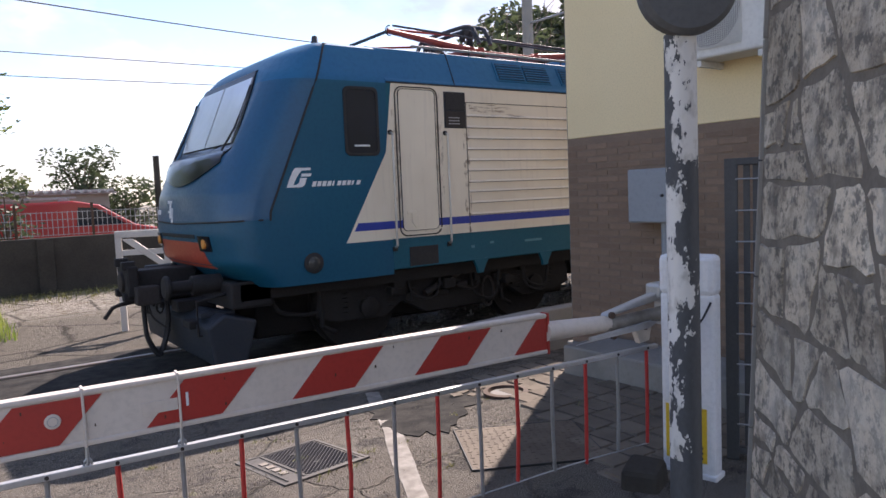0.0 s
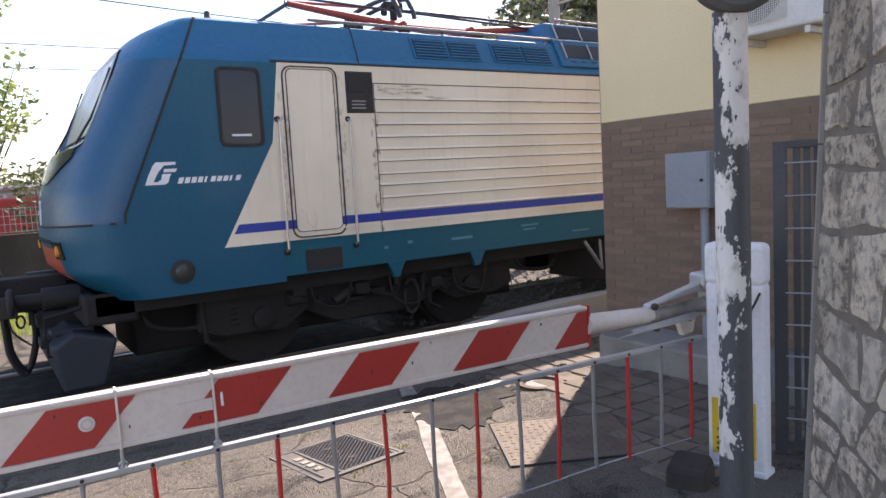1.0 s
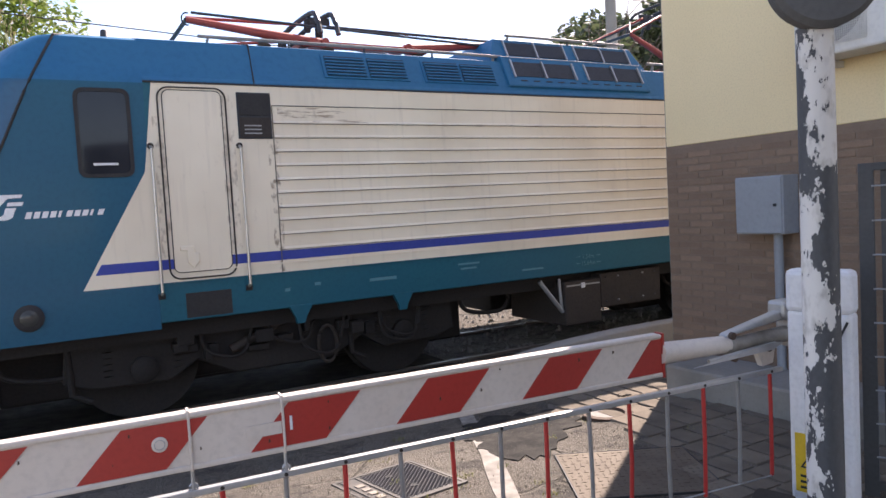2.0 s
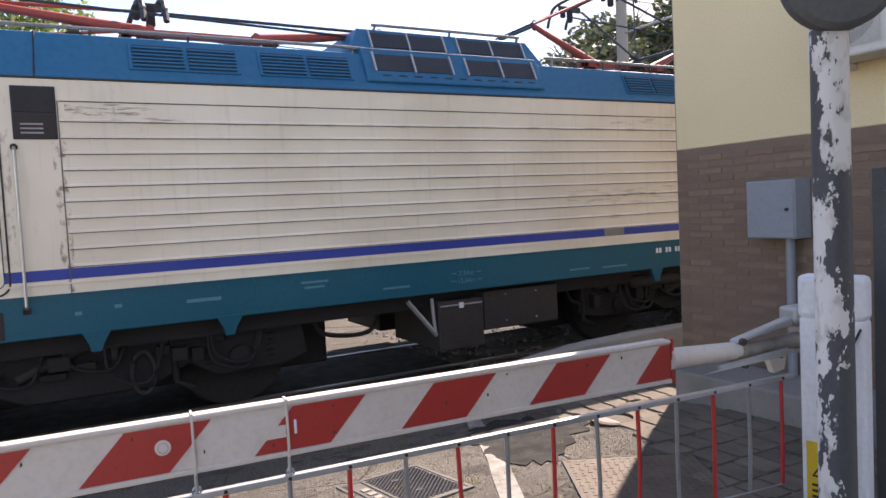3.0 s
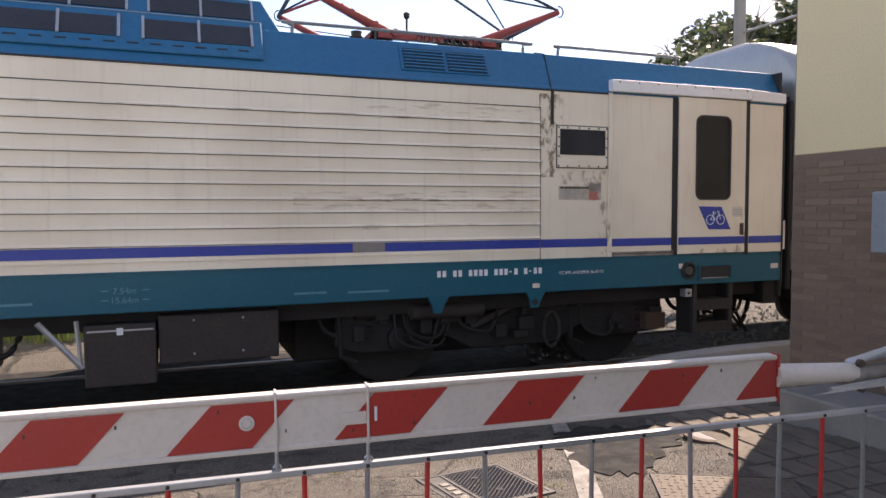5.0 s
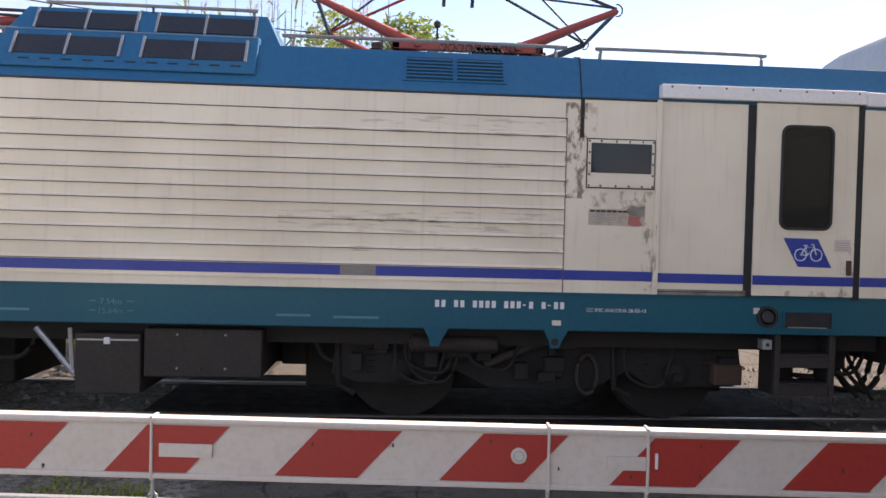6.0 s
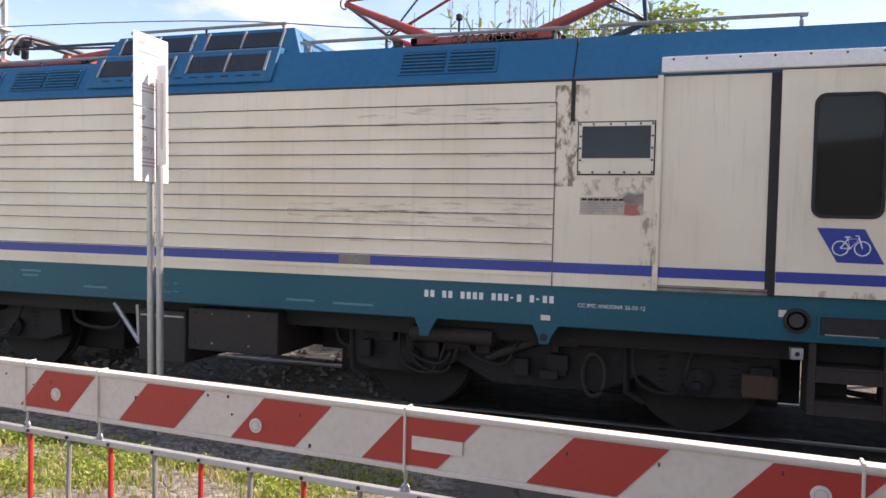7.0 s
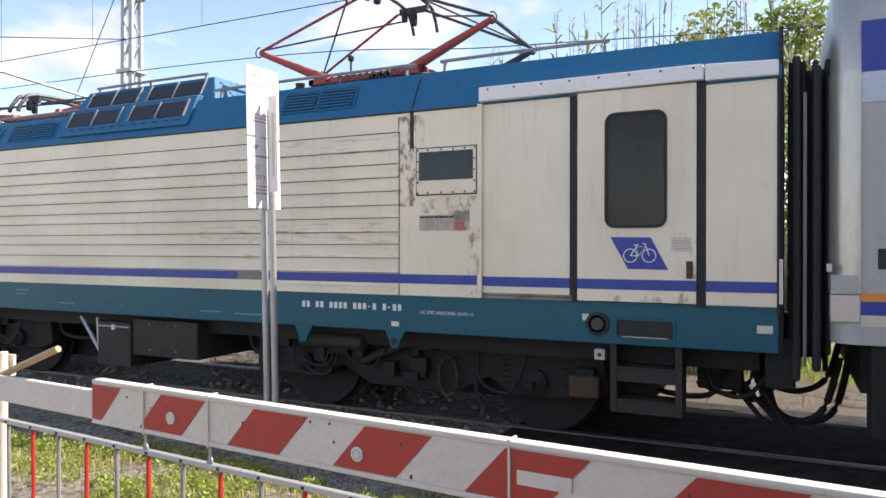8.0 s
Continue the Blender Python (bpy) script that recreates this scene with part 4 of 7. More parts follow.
    part("pilot", Form().prism([(2.28, 0.2), (2.62, 0.2), (2.75, 0.62), (2.4, 0.72), (2.22, 0.6)], 0.2, 2.8), PLOUGH, loco, "dark blue snow plough under the nose", bevel=0.03)
    for y in (0.62, 2.38):
        b = part("buffer", Form().lathe([(0.10, 0.55), (0.10, 0.25), (0.06, 0.24), (0.06, 0.02)], (1.97, y, 1.0), "X", 18), GRIME, loco, smooth=True)
        part("buffer_head", Form().lathe([(0.10, 0.03), (0.125, 0.015), (0.125, -0.01), (0.10, -0.03)], (1.97, y, 1.0), "X", 20), GRIME, b, smooth=True)
    part("nose_beam", Form().box(2.5, 2.95, 0.25, 2.75, 0.74, 1.02), GRIME, loco, bevel=0.03)
    rng = random.Random(5)
    for k in range(14):
        y, z, w, h = rng.uniform(0.3, 2.5), rng.uniform(0.55, 0.95), rng.uniform(0.06, 0.28), rng.uniform(0.05, 0.2)
        x = rng.uniform(2.12, 2.3)
        part("front_fitting", Form().box(x, 2.6, y, y + w, z, z + h), PLOUGH if k % 3 == 0 else GRIME, loco, bevel=0.012)
    for y in (0.42, 2.5):
        part("front_step", Form().tube([(2.5, y, 0.9), (2.2, y, 0.85), (2.2, y, 0.5), (2.4, y, 0.5)], 0.018, 6), GRIME, loco)


def weld(f):
    """Joins equal corners, so that smooth shading runs on."""
    keys, verts, where = {}, [], []
    for p in f.v:
        k = tuple(round(c, 4) for c in p)
        if k not in keys:
            keys[k] = len(verts)
            verts.append(p)
        where.append(keys[k])
    g = Form()
    faces, mats = [], []
    for q, m in zip(f.f, f.m):
        r = []
        for i in q:
            if where[i] not in r:
                r.append(where[i])
        if len(r) > 2:
            faces.append(tuple(r))
            mats.append(m)
    g.v, g.f, g.m = verts, faces, mats
    return g


def make_coupler(loco):
    c = part("coupler", Form().box(1.84, 2.5, 1.36, 1.66, 0.80, 1.14), GRIME, loco, "black coupler with hanging hoses", bevel=0.02)
    part("coupler_plate", Form().box(1.74, 1.86, 1.26, 1.74, 0.86, 1.2), GRIME, c, bevel=0.02)
    part("coupler_head", Form().lathe([(0.05, 0.06), (0.11, 0.05), (0.11, -0.02), (0.07, -0.03)], (1.73, 1.5, 1.02), "X", 20), GREYBOX, c, smooth=True)
    for y, z in ((1.28, 1.16), (1.6, 1.18), (1.3, 0.82), (1.66, 0.84)):
        part("coupler_lug", Form().box(1.70, 1.84, y, y + 0.09, z, z + 0.09), GRIME, c, bevel=0.012)
    part("electric_box", Form().box(1.8, 2.04, 1.14, 1.3, 0.78, 0.98), GREYBOX, c, bevel=0.015)
    part("lever", Form().tube([(1.86, 1.5, 0.79), (1.70, 1.5, 0.775), (1.62, 1.5, 0.75), (1.53, 1.5, 0.635)], 0.022, 8), GRIME, c)
    for y, x in ((1.44, 0.0), (1.58, 0.03)):
        h = [(1.92 + x, y, 0.84), (1.925 + x, y, 0.6), (1.945 + x, y, 0.36), (2.05 + x, y, 0.17), (2.13 + x, y, 0.32), (2.18 + x, y, 0.58), (2.16 + x, y, 0.9)]
        part("air_hose", Form().tube(bend(h), 0.026, 8), SEAL, c, smooth=True)
    part("thin_cable", Form().tube(bend([(1.96, 1.4, 0.84), (1.99, 1.36, 0.62), (2.16, 1.3, 0.45)]), 0.01, 6), SEAL, c)
    part("shackle", Form().tube([(2.06 + 0.035 * math.cos(w), 1.3, 0.72 + 0.06 * math.sin(w)) for w in np.linspace(0, math.tau, 14)], 0.012, 6), GRIME, c)


def bend(pts, n=6):
    """A smooth line through points."""
    p = [Vector(q) for q in pts]
    out = []
    for i in range(len(p) - 1):
        a, b, c, d = p[max(i - 1, 0)], p[i], p[i + 1], p[min(i + 2, len(p) - 1)]
        for k in range(n):
            t = k / n
            out.append(0.5 * ((2 * b) + (c - a) * t + (2 * a - 5 * b + 4 * c - d) * t * t + (3 * b - a - 3 * c + d) * t ** 3))
    return out + [p[-1]]


END_X = 16.44


def make_body(loco):
    core = Form().box(4.3, 14.8, 0.0, 3.0, 1.345, 3.092)
    part("body_core", core, TEAL, loco)
    skirt = Form()
    skirt.box(4.3, END_X, 0.0, 3.0, 1.0, 1.345)
    part("sill", skirt, TEAL, loco, "dark teal sill along the underframe", bevel=0.008)
    part("drip_edge", Form().box(4.3, END_X, -0.012, 0.0, 1.336, 1.35), TEAL, loco)
    poly = [(3.715, 1.345), (4.265, 2.325), (4.365, 3.09), (13.99, 3.09), (13.99, 1.345)]
    part("cream_panel", Form().prism(poly, -0.006, 0.004), CREAM, loco, "cream side panel with a slanted front edge")
    far = [(3.715, 1.345), (4.265, 2.325), (4.365, 3.09), (14.78, 3.09), (14.78, 1.345)]
    part("cream_panel", Form().prism(far, 2.996, 3.006), CREAM, loco)
    # roof: a vaulted shell with a sloping shoulder
    prof = [(0.0, 3.09), (0.0, 3.12), (0.02, 3.15), (0.192, 3.506), (0.4, 3.56), (1.0, 3.605), (1.5, 3.62)]
    prof = prof + [(3 - y, z) for y, z in reversed(prof[:-1])]
    n = len(prof)
    f = Form()
    f.add([(x, y, z) for x in (4.3, END_X + 0.02) for y, z in prof], [(i, i + 1, n + i + 1, n + i) for i in range(n - 1)] + [tuple(range(n)), tuple(range(2 * n - 1, n - 1, -1)), (0, n - 1, 2 * n - 1, n)])
    part("roof", f, ROOF, loco, "blue vaulted roof with sloping shoulders")
    part("gutter", Form().box(4.3, 13.98, -0.014, 0.0, 3.092, 3.106), SEAL, loco)
    for x in (5.28, 13.29):
        s = Form().tube([(x - 0.02, -0.003, 3.09), (x - 0.015, 0.02, 3.152), (x, 0.192, 3.51), (x, 0.4, 3.564)], 0.009, 6)
        part("roof_joint", s, SEAL, loco)
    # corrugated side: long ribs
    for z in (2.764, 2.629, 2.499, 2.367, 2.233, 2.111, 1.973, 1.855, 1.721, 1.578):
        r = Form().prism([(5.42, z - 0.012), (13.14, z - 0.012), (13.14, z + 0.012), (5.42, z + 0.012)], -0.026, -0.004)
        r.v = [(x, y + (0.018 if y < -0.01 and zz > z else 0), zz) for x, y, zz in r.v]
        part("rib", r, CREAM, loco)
        # thin dark strip: the rib's shade and dirt painted on the panel below
        part("rib_shade_line", Form().box(5.42, 13.14, -0.0075, -0.004, z - 0.0195, z - 0.0125), SHADEDIRT, loco, "dark line of painted shade and dirt under the rib")
    part("rib", Form().box(5.42, 13.14, -0.010, -0.005, 2.911, 2.919), SEAL, loco, "thin dark panel joint")
    part("rib", Form().box(4.6, 13.14, -0.016, -0.005, 1.428, 1.442), CREAM, loco)
    for x in (5.41, 13.145):
        part("panel_joint", Form().box(x - 0.0045, x + 0.0045, -0.011, -0.004, 1.35, 2.918), SHADEDIRT, loco)
    part("panel_joint", Form().box(13.265, 13.30, -0.012, -0.004, 2.75, 3.09), GREYBOX, loco)
    part("blue_stripe", Form().prism([(3.815, 1.465), (3.865, 1.553), (13.985, 1.553), (13.985, 1.465)], -0.0095, -0.005), STRIPE, loco, "deep blue stripe along the side")
    part("stripe_patch", Form().box(11.15, 11.465, -0.012, -0.005, 1.468, 1.55), CONCRETE, loco, "bare scratched patch in the stripe")


def make_side_details(loco):
    # cab side window
    o, i = rounded(3.755, 4.185, 2.285, 3.03, 0.07), rounded(3.785, 4.155, 2.315, 3.0, 0.055)
    w = part("side_window", Form().prism(i, -0.004, 0.02), GLASS, loco, "dark tinted cab window")
    part("frame", ring_form(o, i, -0.012, 0.01), SEAL, w)
    part("catch", Form().box(3.87, 4.06, -0.012, -0.003, 2.385, 2.405), MARK, w, "white strip at the window's foot")
    # cab door
    d = part("cab_door", Form().prism(rounded(4.445, 4.945, 1.43, 3.03, 0.06), -0.014, -0.002), CREAM, loco, "cream cab door in a grimy rubber seal")
    part("door_seal", ring_form(rounded(4.398, 4.992, 1.365, 3.062, 0.10), rounded(4.412, 4.978, 1.38, 3.05, 0.09), -0.014, -0.004), GREYBOX, d)
    part("door_seal", ring_form(rounded(4.44, 4.95, 1.425, 3.035, 0.06), rounded(4.447, 4.943, 1.432, 3.028, 0.055), -0.0165, -0.004), SEAL, d)
    part("door_lock", Form().prism([(4.50, 1.66), (4.62, 1.66), (4.62, 1.60), (4.66, 1.60), (4.66, 1.52), (4.61, 1.46), (4.56, 1.52), (4.56, 1.62), (4.50, 1.62)], -0.03, -0.012), CREAM, d, "cream lock cover", bevel=0.006)
    for x in (4.322, 5.084):
        h = part("handrail", Form().tube(bend([(x, 0.0, 1.25), (x, -0.055, 1.27), (x, -0.06, 1.4), (x, -0.06, 2.4), (x, -0.055, 2.52), (x, 0.0, 2.54)], 4), 0.013, 8), STEEL, loco, "long vertical steel handrail", smooth=True)
        part("rail_foot", Form().box(x - 0.03, x + 0.03, -0.02, 0.0, 1.21, 1.26), GRIME, h, bevel=0.005)
        part("rail_foot", Form().lathe([(0.028, 0.0), (0.028, -0.02)], (x, 0, 2.545), "Y", 12), GREYBOX, h)
    v = part("vent_box", Form().box(5.085, 5.40, -0.016, 0.0, 2.605, 3.03), LOUVRE, loco, "dark vent panel beside the door", bevel=0.006)
    part("upper_grille", Form().box(5.10, 5.385, -0.024, -0.014, 2.82, 3.015), SEAL, v)
    part("lower_plate", Form().box(5.10, 5.385, -0.022, -0.014, 2.62, 2.80), GREYBOX, v)
    for z in (2.65, 2.685, 2.72):
        part("plate_bar", Form().box(5.14, 5.30, -0.0245, -0.02, z, z + 0.012), GREYINK, v, "bar of illegible small print")
    # emblem and brand drawn as plain shapes
    e = thing_part(loco, "emblem", MARK, [[(3.12, 1.965), (3.06, 1.965), (3.10, 2.06), (3.17, 2.06)], [(3.17, 2.06), (3.10, 2.06), (3.135, 2.13), (3.165, 2.165), (3.34, 2.165), (3.33, 2.14), (3.235, 2.135), (3.20, 2.10)],
                                          [(3.12, 1.965), (3.225, 1.965), (3.26, 1.985), (3.275, 2.03), (3.29, 2.06), (3.215, 2.06), (3.20, 2.01), (3.17, 1.99), (3.13, 1.99)], [(3.225, 2.075), (3.33, 2.075), (3.345, 2.105), (3.235, 2.105)]], -0.006, "plain white emblem of curved bars")
    for k in range(10):
        x = 3.34 + k * 0.0585
        w = 0.02 if k in (4, 8) else 0.042
        part("brand_bar", Form().prism([(x, 1.968 + k * 0.0008), (x + w, 1.968 + k * 0.0008), (x + w + 0.018, 2.022), (x + 0.018, 2.022)], -0.005, 0.001), MARK, loco, "white slanted bar in place of a letter")
    # small lamp low on the cab side and service hatches
    l = part("side_lamp", Form().lathe([(0.105, 0.0), (0.11, -0.02), (0.085, -0.03)], (3.31, 0.0, 1.17), "Y", 24), SEAL, loco, "round dark recess low on the cab side", smooth=True)
    part("lens", Form().lathe([(0.07, -0.028), (0.05, -0.04), (0.02, -0.046)], (3.31, 0.0, 1.17), "Y", 20), DOORGLASS, l, smooth=True)
    part("service_hatch", Form().box(4.52, 4.92, -0.006, 0.0, 1.02, 1.24), SEAL, loco, "dark service recess under the door")
    for x, z, w in ((5.42, 1.16, 0.05), (5.72, 1.19, 0.06), (6.3, 1.17, 0.3)):
        part("plate", Form().box(x, x + w, -0.005, 0.0, z, z + 0.03), FAINT, loco)
    for x0, x1, z in ((7.35, 7.62, 1.24), (7.38, 7.58, 1.19), (8.2, 8.5, 1.1), (10.6, 10.9, 1.09), (11.1, 11.5, 1.08)):
        part("faded_lettering", Form().box(x0, x1, -0.004, 0.0, z, z + 0.02), FAINT, loco, "bar of faded illegible lettering")
    lettering("7.54m", 0.075, FAINT, loco, pose(9.09, -0.004, 1.165, 90))
    lettering("15.64m", 0.075, FAINT, loco, pose(9.07, -0.004, 1.085, 90))
    for x0, x1 in ((9.0, 9.06), (9.32, 9.38)):
        for z in (1.19, 1.108):
            part("dimension_line", Form().box(x0, x1, -0.004, 0.0, z, z + 0.008), FAINT, loco)
    for k, c in enumerate("## ## #### ###.# #.##"):
        if c != " ":
            x, w, h = 12.0 + k * 0.0565, (0.036 if c == "#" else 0.024), (0.062 if c == "#" else 0.012)
            z = 1.198 if c == "#" else 1.222
            part("number_bar", Form().box(x, x + w, -0.005, 0.0, z, z + h), MARK, loco, "white bar in place of one sign of the vehicle number")
    lettering("CC IMC ANCONA 26-03-12", 0.046, MARK, loco, pose(13.37, -0.0045, 1.18, 90), "small white workshop lettering")
    part("plate", Form().box(13.06, 13.14, -0.008, 0.0, 1.05, 1.095), CREAM, loco)
    # inspection window and plaque
    o = part("inspection_window", Form().box(13.34, 13.95, -0.022, -0.004, 2.306, 2.735), CREAM, loco, "bolted cream frame with a dark louvred pane", bevel=0.004)
    part("pane", Form().box(13.368, 13.922, -0.026, -0.018, 2.436, 2.703), GLASS, o)
    part("shadow_gap", ring_form([(13.33, 2.296), (13.96, 2.296), (13.96, 2.746), (13.33, 2.746)], [(13.34, 2.306), (13.95, 2.306), (13.95, 2.735), (13.34, 2.735)], -0.012, -0.004), SEAL, o)
    for x, z in [(x, z) for x in (13.352, 13.46, 13.6, 13.72, 13.84, 13.938) for z in (2.32, 2.72)] + [(x, z) for z in (2.42, 2.52, 2.62) for x in (13.354, 13.936)]:
        part("screw", Form().lathe([(0.010, -0.022), (0.008, -0.028)], (x, 0, z), "Y", 8), SEAL, o)
    p = part("plaque", Form().prism([(13.363, 1.965), (13.70, 1.965), (13.79, 1.958), (13.88, 1.968), (13.885, 2.16), (13.80, 2.15), (13.75, 2.16), (13.66, 2.115), (13.363, 2.11)], -0.010, -0.004), PLAQUE, loco, "weathered pale plaque with a red torn corner")
    for k, (x1, z, h, m) in enumerate(((13.70, 2.083, 0.018, GREYBOX), (13.60, 2.055, 0.010, GREYINK), (13.68, 2.032, 0.009, GREYINK), (13.64, 2.012, 0.008, GREYINK), (13.67, 1.99, 0.007, GREYINK))):
        for x in np.arange(13.378, x1, 0.05):
            part("plaque_bar", Form().box(x, x + 0.042, -0.0125, -0.008, z, z + h), m, p, "bar of illegible print")
    part("red_print", Form().prism([(13.725, 1.975), (13.79, 1.962), (13.86, 1.972), (13.83, 2.02), (13.85, 2.06), (13.79, 2.045), (13.735, 2.065)], -0.0125, -0.008), REDINK, p, "faded red print")
    part("grey_print", Form().prism([(13.70, 2.10), (13.735, 2.068), (13.79, 2.048), (13.85, 2.063), (13.876, 2.04), (13.878, 2.145), (13.81, 2.135), (13.76, 2.15)], -0.0122, -0.008), RUSTCAST, p, "stained grey picture")


def thing_part(parent, name, mat, polys, y, label):
    f = Form()
    for p in polys:
        f.prism(p, y, 0.0)
    return part(name, f, mat, parent, label)


def make_rear(loco):
    """The luggage section: recessed bay, sliding door with its window, end panel and the pale awning."""
    part("bay_panel", Form().box(14.0, 14.82, -0.002, 0.012, 1.40, 3.10), CREAM, loco, "cream bay panel set back behind the door rail")
    part("bay_sill", Form().box(14.0, 14.84, -0.014, 0.0, 1.352, 1.40), RUSTCAST, loco, "stained pale sill under the bay")
    part("sill_groove", Form().box(14.0, 14.84, -0.016, -0.01, 1.375, 1.382), SEAL, loco)
    part("bay_stripe", Form().box(14.0, 14.82, -0.006, 0.0, 1.46, 1.545), STRIPE, loco)
    part("post_strip", Form().box(13.965, 14.012, -0.03, -0.004, 1.35, 3.11), CREAM, loco, bevel=0.006)
    o, i = rounded(15.125, 15.627, 1.968, 2.926, 0.085), rounded(15.15, 15.602, 1.993, 2.901, 0.065)
    d = part("sliding_door", ring_form(rounded(14.893, 15.85, 1.36, 3.115, 0.006), rounded(15.135, 15.617, 1.978, 2.916, 0.08), -0.03, -0.002), CREAM, loco, "cream sliding door with a tall dark window")
    part("door_gap", Form().box(14.82, 14.893, -0.012, 0.02, 1.345, 3.10), SEAL, d)
    part("door_gap", Form().box(15.85, 15.922, -0.014, 0.02, 1.33, 3.13), SEAL, d)
    w = part("door_window", Form().prism(i, -0.030, -0.024), SEEGLASS, d, "tall rounded window in a black rubber frame")
    part("window_seal", ring_form(o, i, -0.04, -0.01), SEAL, w)
    # the inside of the luggage bay, with a window towards the other side
    for k, b in enumerate(((14.8, 15.18, 2.10, 2.96), (15.62, END_X, 2.10, 2.96), (14.8, END_X, 1.345, 2.10), (14.8, END_X, 2.96, 3.09))):
        part("far_wall", Form().box(b[0], b[1], 2.93, 3.004, b[2], b[3]), CREAM, loco)
    part("far_pane", Form().box(15.18, 15.62, 2.95, 2.956, 2.10, 2.96), SEEGLASS, loco)
    part("far_bar", Form().box(15.18, 15.62, 2.94, 2.966, 2.49, 2.515), SEAL, loco)
    part("inner_wall", Form().box(14.8, 14.84, 0.03, 2.93, 1.345, 3.09).box(16.38, END_X, 0.03, 2.93, 1.345, 3.09), GREYBOX, loco)
    part("door_stripe", Form().box(14.893, 15.85, -0.034, -0.03, 1.46, 1.545), STRIPE, d)
    s = part("bicycle_sign", Form().prism([(15.172, 1.895), (15.50, 1.890), (15.638, 1.628), (15.318, 1.632)], -0.034, -0.03), STRIPE, d, "blue slanted panel with a white bicycle symbol")
    y = -0.0365
    b = Form()
    for cx in (15.337, 15.487):
        b.tube([(cx + 0.054 * math.cos(a), y, 1.742 + 0.054 * math.sin(a)) for a in np.linspace(0, math.tau, 25)], 0.005, 6)
    r, f, c, hd, st = (15.337, y, 1.742), (15.487, y, 1.742), (15.402, y, 1.739), (15.464, y, 1.817), (15.387, y, 1.812)
    for pts in ((r, c, hd, st, c), (r, st), (hd, f), (hd, (15.459, y, 1.837), (15.437, y, 1.839)), (st, (15.382, y, 1.827)), ((15.364, y, 1.828), (15.404, y, 1.828))):
        b.tube(pts, 0.005, 6)
    part("bicycle", b, MARK, s, "white bicycle outline")
    p = part("notice", Form().box(15.66, 15.815, -0.033, -0.029, 1.775, 1.89), BARWHITE, d, "small printed notice")
    for z in (1.86, 1.84, 1.82, 1.80):
        part("notice_bar", Form().box(15.672, 15.803, -0.0345, -0.031, z - 0.003, z + 0.002), GREYINK, p)
    part("door_handle", Form().box(15.775, 15.825, -0.045, -0.028, 1.56, 1.70), RUSTBOX, d, "rusty door latch", bevel=0.008)
    part("latch_plate", Form().box(15.70, 15.845, -0.036, -0.028, 1.375, 1.43), CREAM, d)
    e = part("end_panel", Form().box(15.922, END_X, -0.018, 0.0, 1.352, 3.09), CREAM, loco, "cream end panel", bevel=0.006)
    part("end_stripe", Form().box(15.922, END_X, -0.022, -0.018, 1.46, 1.545), STRIPE, e)
    part("corner_trim", Form().box(END_X - 0.012, END_X + 0.008, -0.03, 0.02, 1.3, 3.10), SEAL, e)
    part("marker_strip", Form().box(END_X + 0.004, END_X + 0.03, -0.035, 0.0, 1.38, 1.72), BARWHITE, e, "white marker strip on the corner")
    a = part("awning", Form().prism([(13.99, 3.122), (15.905, 3.128), (15.905, 3.252), (13.99, 3.25)], -0.06, 0.03), SIGNWHITE, loco, "pale rail cover above the sliding door", bevel=0.01)
    part("awning", Form().prism([(15.915, 3.118), (END_X, 3.112), (END_X, 3.228), (15.915, 3.25)], -0.05, 0.03), SIGNWHITE, loco, bevel=0.01)
    for k in range(8):
        x = 14.08 + k * 0.25
        part("rivet", Form().lathe([(0.01, -0.06), (0.006, -0.066)], (x, 0, 3.225), "Y", 8), SEAL, a)
    part("end_wall", Form().box(END_X, END_X + 0.03, 0.05, 2.95, 1.0, 3.5), SEAL, loco)
    c = part("filler", Form().lathe([(0.10, 0.0), (0.10, -0.02), (0.075, -0.022), (0.07, 0.004)], (15.06, 0, 1.165), "Y", 24), SEAL, loco, "round recess in the sill", smooth=True)
    part("cap", Form().lathe([(0.06, -0.01), (0.05, -0.03)], (15.06, 0, 1.165), "Y", 18), DOORGLASS, c, smooth=True)
    g = part("sill_grille", Form().box(15.215, 15.68, -0.006, 0.0, 1.055, 1.215), SEAL, loco, "dark open recess in the sill")
    part("recess_lip", ring_form(rounded(15.205, 15.69, 1.045, 1.225, 0.02), rounded(15.222, 15.673, 1.062, 1.208, 0.015), -0.016, -0.003), TEAL, g)
    part("recess_edge", Form().box(15.26, 15.63, -0.010, -0.004, 1.066, 1.074), GALV, g, "bright worn edge")
    part("plate", Form().box(14.93, 14.985, -0.006, 0.0, 1.19, 1.245), BARWHITE, loco)
    part("plate", Form().box(16.29, 16.40, -0.006, 0.0, 1.15, 1.21), BARWHITE, loco)
    part("buffer_beam", Form().box(END_X - 0.1, END_X + 0.12, 0.15, 2.85, 0.7, 1.1), GRIME, loco, bevel=0.02)
    for y in (0.6, 2.4):
        b = part("buffer", Form().lathe([(0.09, 0.0), (0.09, 0.3), (0.2, 0.3), (0.2, 0.33)], (END_X + 0.02, y, 1.0), "X", 18), GRIME, loco, smooth=True)
    st = part("entrance_steps", Form().box(15.215, 15.685, 0.028, 0.04, 0.69, 0.80), GREYBOX, loco, "dusty entrance steps under the door", bevel=0.004)
    for x in (15.16, 15.685):
        part("step_post", Form().box(x, x + 0.055, 0.02, 0.07, 0.43, 1.0), GREYBOX, st, bevel=0.008)
    for x in (15.165, 15.715):
        part("cheek", Form().box(x, x + 0.02, 0.07, 0.32, 0.43, 1.0), GRIME, st)
    part("riser", Form().box(15.215, 15.685, 0.028, 0.04, 0.43, 0.53), GREYBOX, st, bevel=0.004)
